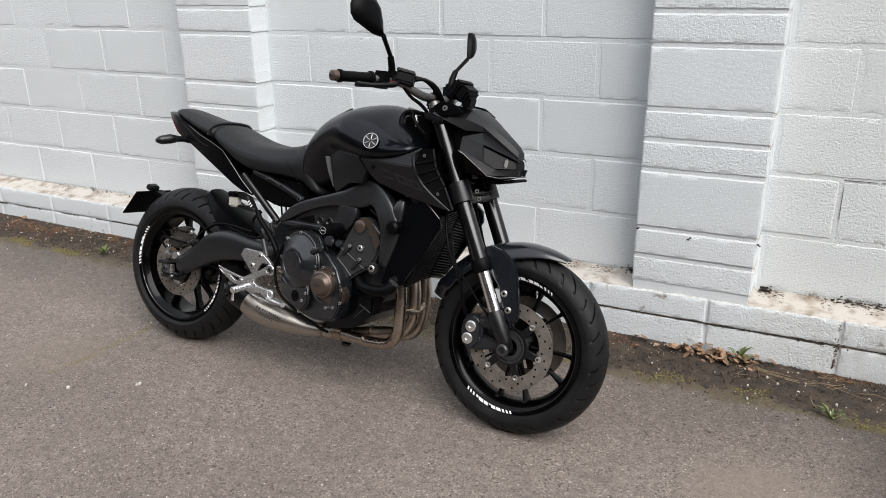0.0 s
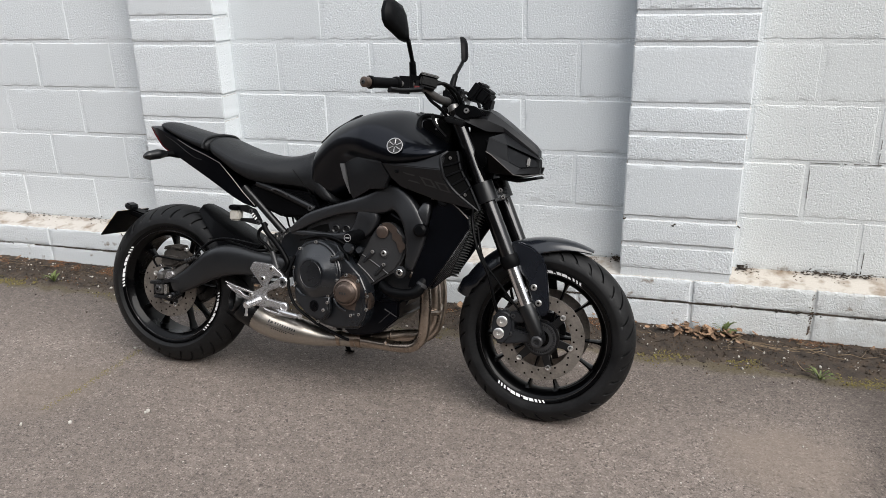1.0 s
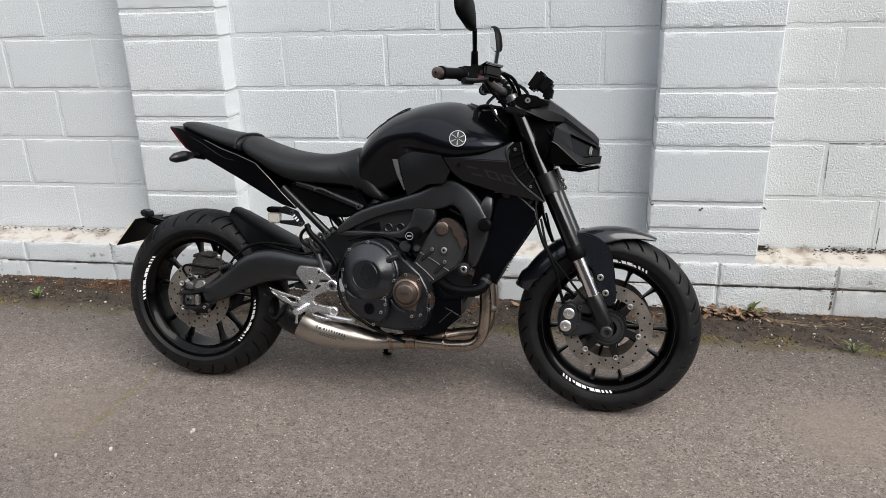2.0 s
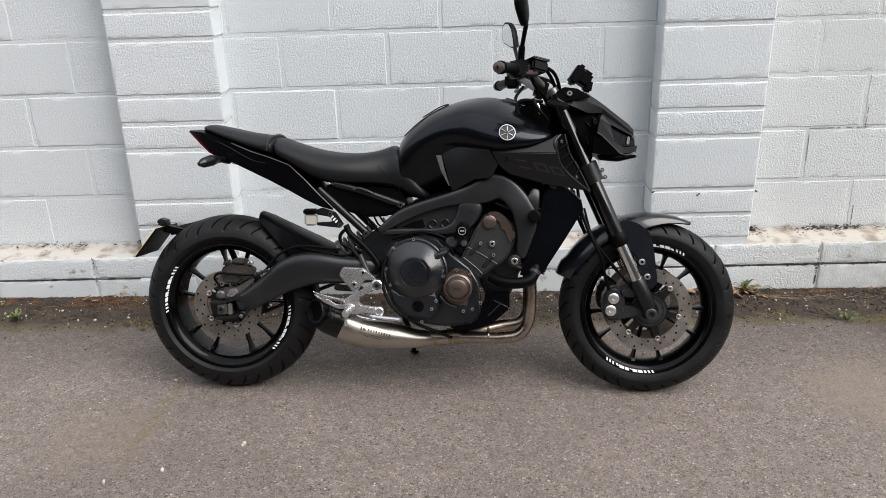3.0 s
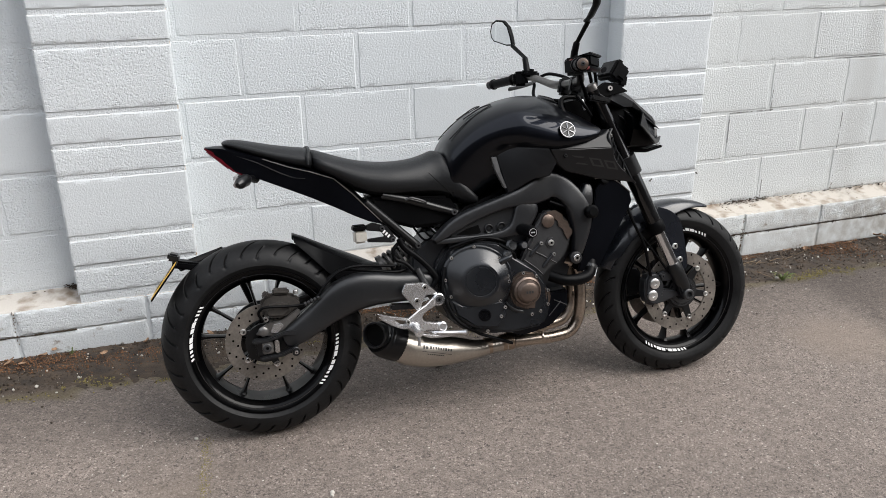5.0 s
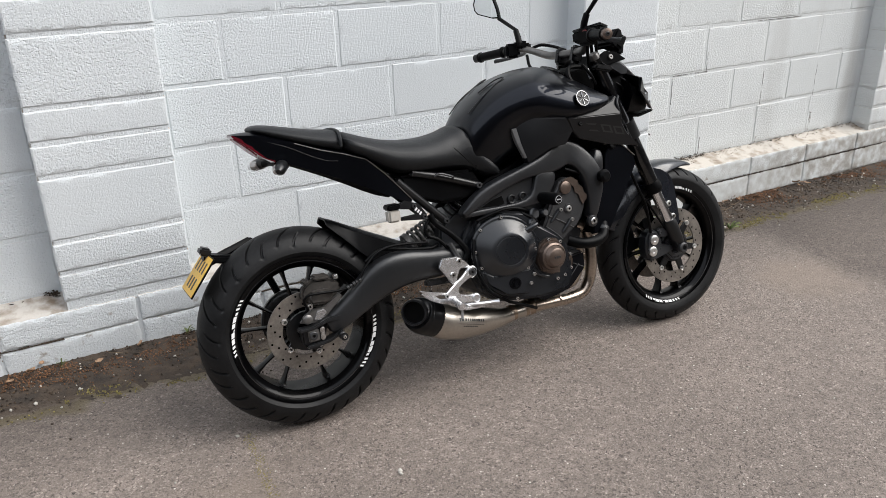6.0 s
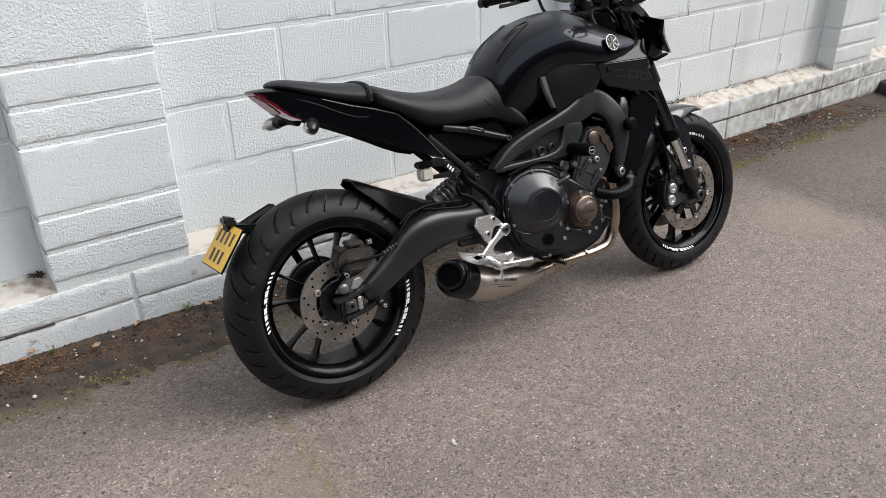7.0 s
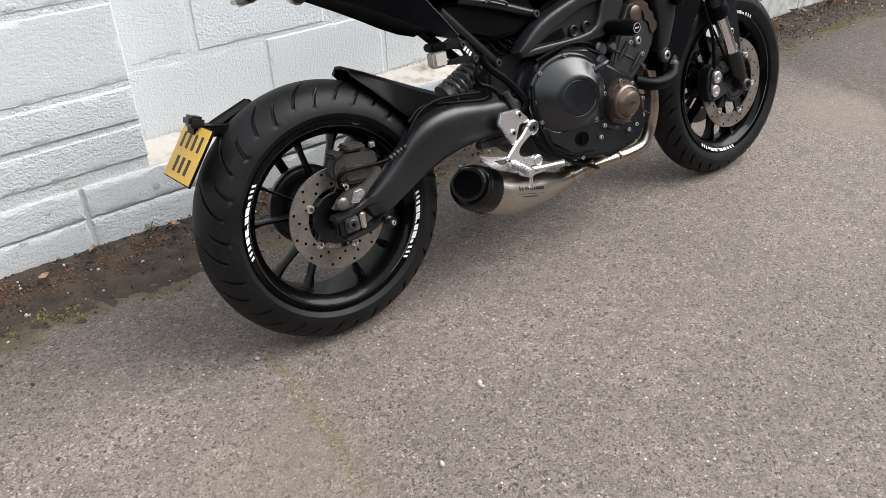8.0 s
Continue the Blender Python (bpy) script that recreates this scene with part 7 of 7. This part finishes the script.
def stalk(bm, at, length, r, rnd):
    a = rnd.uniform(0, 6.3)
    bend = rnd.uniform(-0.4, 0.4)
    pts = []
    for i in range(4):
        u = i / 3
        pts.append((at[0] + length * u * math.cos(a + bend * u), at[1] + length * u * math.sin(a + bend * u) * 0.5, at[2] + r + rnd.uniform(0, 0.012)))
    tube(bm, pts, r, 4, 1)


def weed(at, size, blades, seed):
    rnd = random.Random(seed)
    base = tagged(new("weed"), "small green weed growing from the asphalt edge", "weed", "weeds by the wall")
    base.location = at
    for b in range(blades):
        bm = bmesh.new()
        a, out = rnd.uniform(0, 6.3), rnd.uniform(0.4, 1.0) * size
        up = rnd.uniform(0.3, 0.9) * size
        w = size * rnd.uniform(0.05, 0.10)
        rows = []
        for i in range(5):
            u = i / 4
            c = Vector((out * u * math.cos(a), out * u * math.sin(a), up * math.sin(u * 1.9)))
            side = Vector((-math.sin(a), math.cos(a), 0.2)) * w * math.sin(math.pi * (0.1 + 0.88 * u))
            rows.append([bm.verts.new(c - side), bm.verts.new(c + Vector((0, 0, -w * 0.3))), bm.verts.new(c + side)])
        ring_faces(bm, rows, closed=False)
        part("blade", bm, GREEN, base, recalc=False)


def litter():
    rnd = random.Random(11)
    # silt bank along the wall foot
    bm = bmesh.new()
    xs, ys = np.arange(-4.0, 6.0, 0.014), np.linspace(-0.118, -0.47, 30)
    grid = []
    for y in ys:
        row = []
        for x in xs:
            u = (-0.118 - y) / 0.35
            n1 = noise.noise((x * 2.2, y * 3, 0.3)) * 0.5 + noise.noise((x * 9, y * 12, 4)) * 0.35
            h = 0.016 * (1 - u * 1.15 + 0.5 * n1) + 0.005 * noise.noise((x * 34, y * 34, 2)) + 0.003 * noise.noise((x * 90, y * 90, 7))
            row.append(bm.verts.new((x, y, max(-0.012, h - 0.002))))
        grid.append(row)
    ring_faces(bm, grid, closed=False)
    stuff("silt_bank", bm, SOIL, "dark brown silt washed against the wall foot", "silt")
    bm = bmesh.new()
    for i in range(300):
        near = rnd.random() < 0.72
        x = rnd.uniform(-2.6, 4.4)
        y = -0.14 - abs(rnd.gauss(0, 0.16)) if near else rnd.uniform(-2.6, -0.4)
        r = rnd.uniform(0.002, 0.0055) if not near else rnd.uniform(0.0025, 0.008)
        pebble(bm, (x, y, 0.012 * max(0, 1 - (-0.118 - y) / 0.3) + r * 0.3), r, rnd)
    for x, y in ((-0.322, -1.483), (-0.163, -1.426), (0.052, -1.30), (2.107, -0.42), (-0.31, -0.88), (0.055, -1.289), (-0.715, -0.245), (-0.85, -0.355), (2.374, -0.40)):
        pebble(bm, (x, y, 0.003), rnd.uniform(0.007, 0.011), rnd)
    stuff("pale_chippings", bm, STONE, "pale stone chippings scattered over the asphalt", "chippings")
    def by_wall(n, spread, lo, hi):
        out = []
        for i in range(n):
            x, y = rnd.uniform(-2.4, 4.2), -0.122 - abs(rnd.gauss(0, spread))
            r = lo + (hi - lo) * rnd.random() ** 3
            out.append((x, y, 0.014 * max(0, 1 - (-0.118 - y) / 0.3) + r * 0.2, r))
        return out
    scatter("grit", by_wall(13000, 0.14, 0.0014, 0.0062), SOIL, "coarse dark grit lying over the silt", "grit")
    scatter("brown_crumbs", by_wall(7000, 0.12, 0.001, 0.005), CRUMB, "brown crumbs of leaf and soil by the wall", "crumbs")
    scatter("pale_flecks", by_wall(1000, 0.17, 0.001, 0.0042), STONE, "small pale flecks of stone by the wall", "stone flecks")
    bm = bmesh.new()
    for i in range(95):
        x = rnd.gauss(1.98, 0.10) if rnd.random() < 0.5 else rnd.uniform(-2.4, 3.6)
        y = -0.135 - abs(rnd.gauss(0, 0.05))
        leaf(bm, (x, y, 0.018 + rnd.uniform(0, 0.02)), rnd.uniform(0.015, 0.045), rnd)
    for i in range(30):
        f = abs(rnd.gauss(0, 0.5))
        leaf(bm, (1.955 + rnd.gauss(0, 0.075), -0.140 - 0.07 * min(1.2, f), 0.020 + 0.040 * max(0, 1 - f) * rnd.random()), rnd.uniform(0.025, 0.055), rnd)
    stuff("leaf_litter", bm, LEAF, "dry brown leaves gathered at the wall foot", "dry leaves")
    bm = bmesh.new()
    for i in range(60):
        x = rnd.uniform(2.0, 2.5) if rnd.random() < 0.3 else rnd.uniform(-2.4, 3.6)
        stalk(bm, (x, -0.15 - abs(rnd.gauss(0, 0.07)), 0.012), rnd.uniform(0.03, 0.17), rnd.uniform(0.0006, 0.0014), rnd)
    for y0, y1, r in ((-0.175, -0.212, 0.0022), (-0.185, -0.222, 0.0018), (-0.165, -0.185, 0.0014)):
        tube(bm, [(2.075, y0, 0.018), (2.16, y0 - 0.030, 0.012), (2.27, y1 - 0.012, 0.010), (2.375, y1, 0.008)], r, 5, 3)
    stuff("straw", bm, STRAW, "thin dry stalks lying along the wall", "straw")
    spots = []
    while len(spots) < 3600:
        x = rnd.uniform(-2.4, 4.2)
        y = -0.39 + 0.06 * noise.noise((x * 1.7, 0, 0)) + rnd.gauss(0, 0.030)
        if noise.noise((x * 5.3, y * 9, 0)) + 0.5 * noise.noise((x * 23, y * 23, 3)) > 0.12:
            spots.append((x, y, 0.001, rnd.uniform(0.0012, 0.0045)))
    for i in range(420):
        u = rnd.random()
        spots.append((-0.284 - 0.045 * u * u + rnd.gauss(0, 0.010), -0.88 - 0.50 * u, 0.0, rnd.uniform(0.001, 0.003)))
    scatter("moss", spots, MOSS, "yellow-green moss along cracks of the asphalt", "moss")
    spots = []
    while len(spots) < 1500:
        x = rnd.uniform(-2.4, 4.2)
        if noise.noise((x * 3.1, 7, 0)) > (0.15 if x < 0.9 else -0.25):
            spots.append((x, -0.1235 + rnd.gauss(0, 0.0012), 0.1115 + SLOPE * x + rnd.gauss(0, 0.0028), rnd.uniform(0.001, 0.0035)))
    mould = []
    while len(mould) < 6800:
        x, y = rnd.uniform(-2.2, 4.2), -0.125 - abs(rnd.gauss(0, 0.085))
        if noise.noise((x * 2.9, y * 6, 9)) + 0.4 * noise.noise((x * 17, y * 17, 2)) > (0.02 if x < -0.3 or x > 2.3 else 0.3):
            mould.append((x, y, 0.015 * max(0, 1 - (-0.118 - y) / 0.3) + 0.001, rnd.uniform(0.001, 0.0042)))
    scatter("leaf_mould", mould, MOULD, "rust-brown rotted leaf crumbs by the wall", "leaf mould")
    # scraps of dirt in the corner of wall and ledge, thickest at the pilaster feet
    bm = bmesh.new()
    for cx, wide, n in ((-0.712, 0.020, 60), (1.590, 0.018, 60), (2.076, 0.020, 70), (2.385, 0.035, 60), (2.480, 0.030, 36), (2.560, 0.030, 36), (-1.15, 0.12, 40), (-1.60, 0.16, 40), (3.0, 0.20, 60), (3.6, 0.25, 60)):
        for i in range(n):
            x = cx + rnd.gauss(0, wide) if wide > 0.025 else cx + abs(rnd.gauss(0, wide)) * (1 if cx > 2 else -1)
            if any(abs(x - p) < PW / 2 + 0.004 for p in PILASTERS):
                continue
            y = -0.003 - abs(rnd.gauss(0, 0.012))
            flake(bm, (x, y, 0.2435 + 0.2 * y + SLOPE * x + abs(rnd.gauss(0, 0.007))), rnd.uniform(0.004, 0.014), rnd.uniform(0.0011, 0.0030), rnd)
    stuff("corner_dirt", bm, SOIL, "dark scraps of dirt in the corner of wall and ledge", "dirt")
    edge = []
    while len(edge) < 420:
        x = rnd.uniform(-2.4, 4.2)
        if not any(abs(x - p) < PW / 2 for p in PILASTERS) and noise.noise((x * 4.3, 11, 0)) > (0.1 if x < 2 else -0.1):
            edge.append((x, -0.003, 0.243 + SLOPE * x + abs(rnd.gauss(0, 0.005)), rnd.uniform(0.0008, 0.0022)))
    scatter("corner_crumbs", edge, CRUMB, "brown crumbs in the corner of wall and ledge", "dirt")
    # dark hairline gaps in the joints of the bay past the second pilaster
    bm = bmesh.new()
    for a, b, r in (((2.304, bed(2, 2.304)), (2.56, bed(2, 2.56)), 0.0016), ((2.307, 0.700), (2.309, 0.580), 0.0012), ((2.546, 0.725), (2.546, 0.830), 0.0011), ((2.553, 0.275), (2.553, 0.370), 0.0016), ((2.90, bed(1, 2.9)), (3.25, bed(1, 3.25)), 0.0015), ((3.006, 0.500), (3.006, 0.690), 0.0013), ((3.466, 0.500), (3.466, 0.680), 0.0013)):
        crack(bm, (a[0], -0.0008, a[1]), (b[0], -0.0008, b[1]), r, rnd)
    for x, z in ((1.799, 0.468), (1.806, 0.466), (2.052, 0.483), (2.054, 0.478), (1.603, 0.482)):
        flake(bm, (x, -0.1215, z), 0.012, 0.003, rnd, 0.8)
    stuff("hairline_cracks", bm, SOIL, "dark hairline gaps and spots in the painted joints", "cracks")
    scatter("joint_crumbs", spots, SOIL, "black crumbling dirt in the plinth joint", "dirt")
    bm = bmesh.new()
    for x0, x1, n in ((-1.3, -0.72, 160), (-0.80, -0.71, 80), (1.30, 1.60, 130), (2.06, 2.7, 240), (2.7, 3.9, 260), (-2.6, -1.3, 110)):
        for i in range(n * 2):
            x = rnd.uniform(x0, x1)
            if noise.noise((x * 6, 1, 0)) < 0.0:
                continue
            y = -abs(rnd.gauss(0, 0.03))
            if y > -0.112 and rnd.random() < 0.45:
                flake(bm, (x, y - 0.002, 0.242 + 0.22 * y + SLOPE * x), rnd.uniform(0.002, 0.011), rnd.uniform(0.0006, 0.0018), rnd, 0.1)
    stuff("ledge_crumbs", bm, CRUMB, "brown crumbs of dirt along the plinth ledge", "dirt")
    bm = bmesh.new()
    x = -2.6
    while x < 4.2:
        step = rnd.uniform(0.02, 0.06)
        if noise.noise((x * 1.3, 3, 0)) > (0.0 if x < 0.9 else -0.35):
            tube(bm, [(x, -0.1232, 0.1115 + SLOPE * x + rnd.uniform(-0.001, 0.001)), (x + step, -0.1232, 0.1115 + SLOPE * (x + step) + rnd.uniform(-0.001, 0.001))], rnd.uniform(0.0018, 0.0040), 5, 1)
        x += step
    for i in range(70):
        x = rnd.uniform(2.22, 2.41)
        flake(bm, (x, -0.1235, 0.112 + SLOPE * x + rnd.gauss(0, 0.004)), rnd.uniform(0.004, 0.014), rnd.uniform(0.001, 0.0028), rnd, 0.7)
    stuff("joint_grime", bm, SOIL, "black grime in the open bed joint of the plinth", "grime")
    for x, z0, z1 in ((3.012, 0.275, 0.36), (3.478, 0.275, 0.40), (2.372, 0.03, 0.22), (-0.93, 0.06, 0.21)):
        bm = bmesh.new()
        y = -0.002 if z0 > 0.25 else -0.1262
        for i in range(60 if z0 < 0.04 else 26):
            z = rnd.uniform(z0, z1)
            pebble(bm, (x + rnd.gauss(0, 0.003), y + 0.002, z), rnd.uniform(0.0015, 0.004), rnd)
        stuff("joint_stain", bm, CRUMB, "brown dirt in an open upright joint", "grime")
    weed((2.045, -0.15, 0.012), 0.07, 16, 1)
    weed((2.38, -0.43, 0.0), 0.06, 14, 2)
    weed((-1.20, -0.35, 0.0), 0.06, 16, 3)
    weed((-0.30, -0.14, 0.012), 0.035, 10, 4)
    weed((-0.75, -0.15, 0.012), 0.03, 8, 5)


def far_base():
    base = tagged(new("rubber_base"), "black rubber sign base with white and yellow labels", "sign base")
    base.matrix_world = pose(4.87, -0.32, 0, 0, 0, -20)
    bm = bmesh.new()
    rings = []
    for z, k in ((0, 1.0), (0.015, 1.0), (0.082, 0.95), (0.090, 0.92)):
        rings.append([bm.verts.new((x * 0.40 * k, y * 0.135 * k, z)) for x, y in ((-1, -0.9), (-0.97, -1), (0.97, -1), (1, -0.9), (1, 0.9), (0.97, 1), (-0.97, 1), (-1, 0.9))])
    ring_faces(bm, rings)
    part("body", bm, BLACKBASE, base)
    part("label", block(bmesh.new(), (-0.25, 0.03, 0.0912), (0.06, 0.045, 0.001), 0), WHITE, base, "white label")
    part("label", block(bmesh.new(), (-0.16, -0.04, 0.0912), (0.075, 0.07, 0.001), 0), YELLOW, base, "yellow label")


litter()
far_base()
lay_walls()
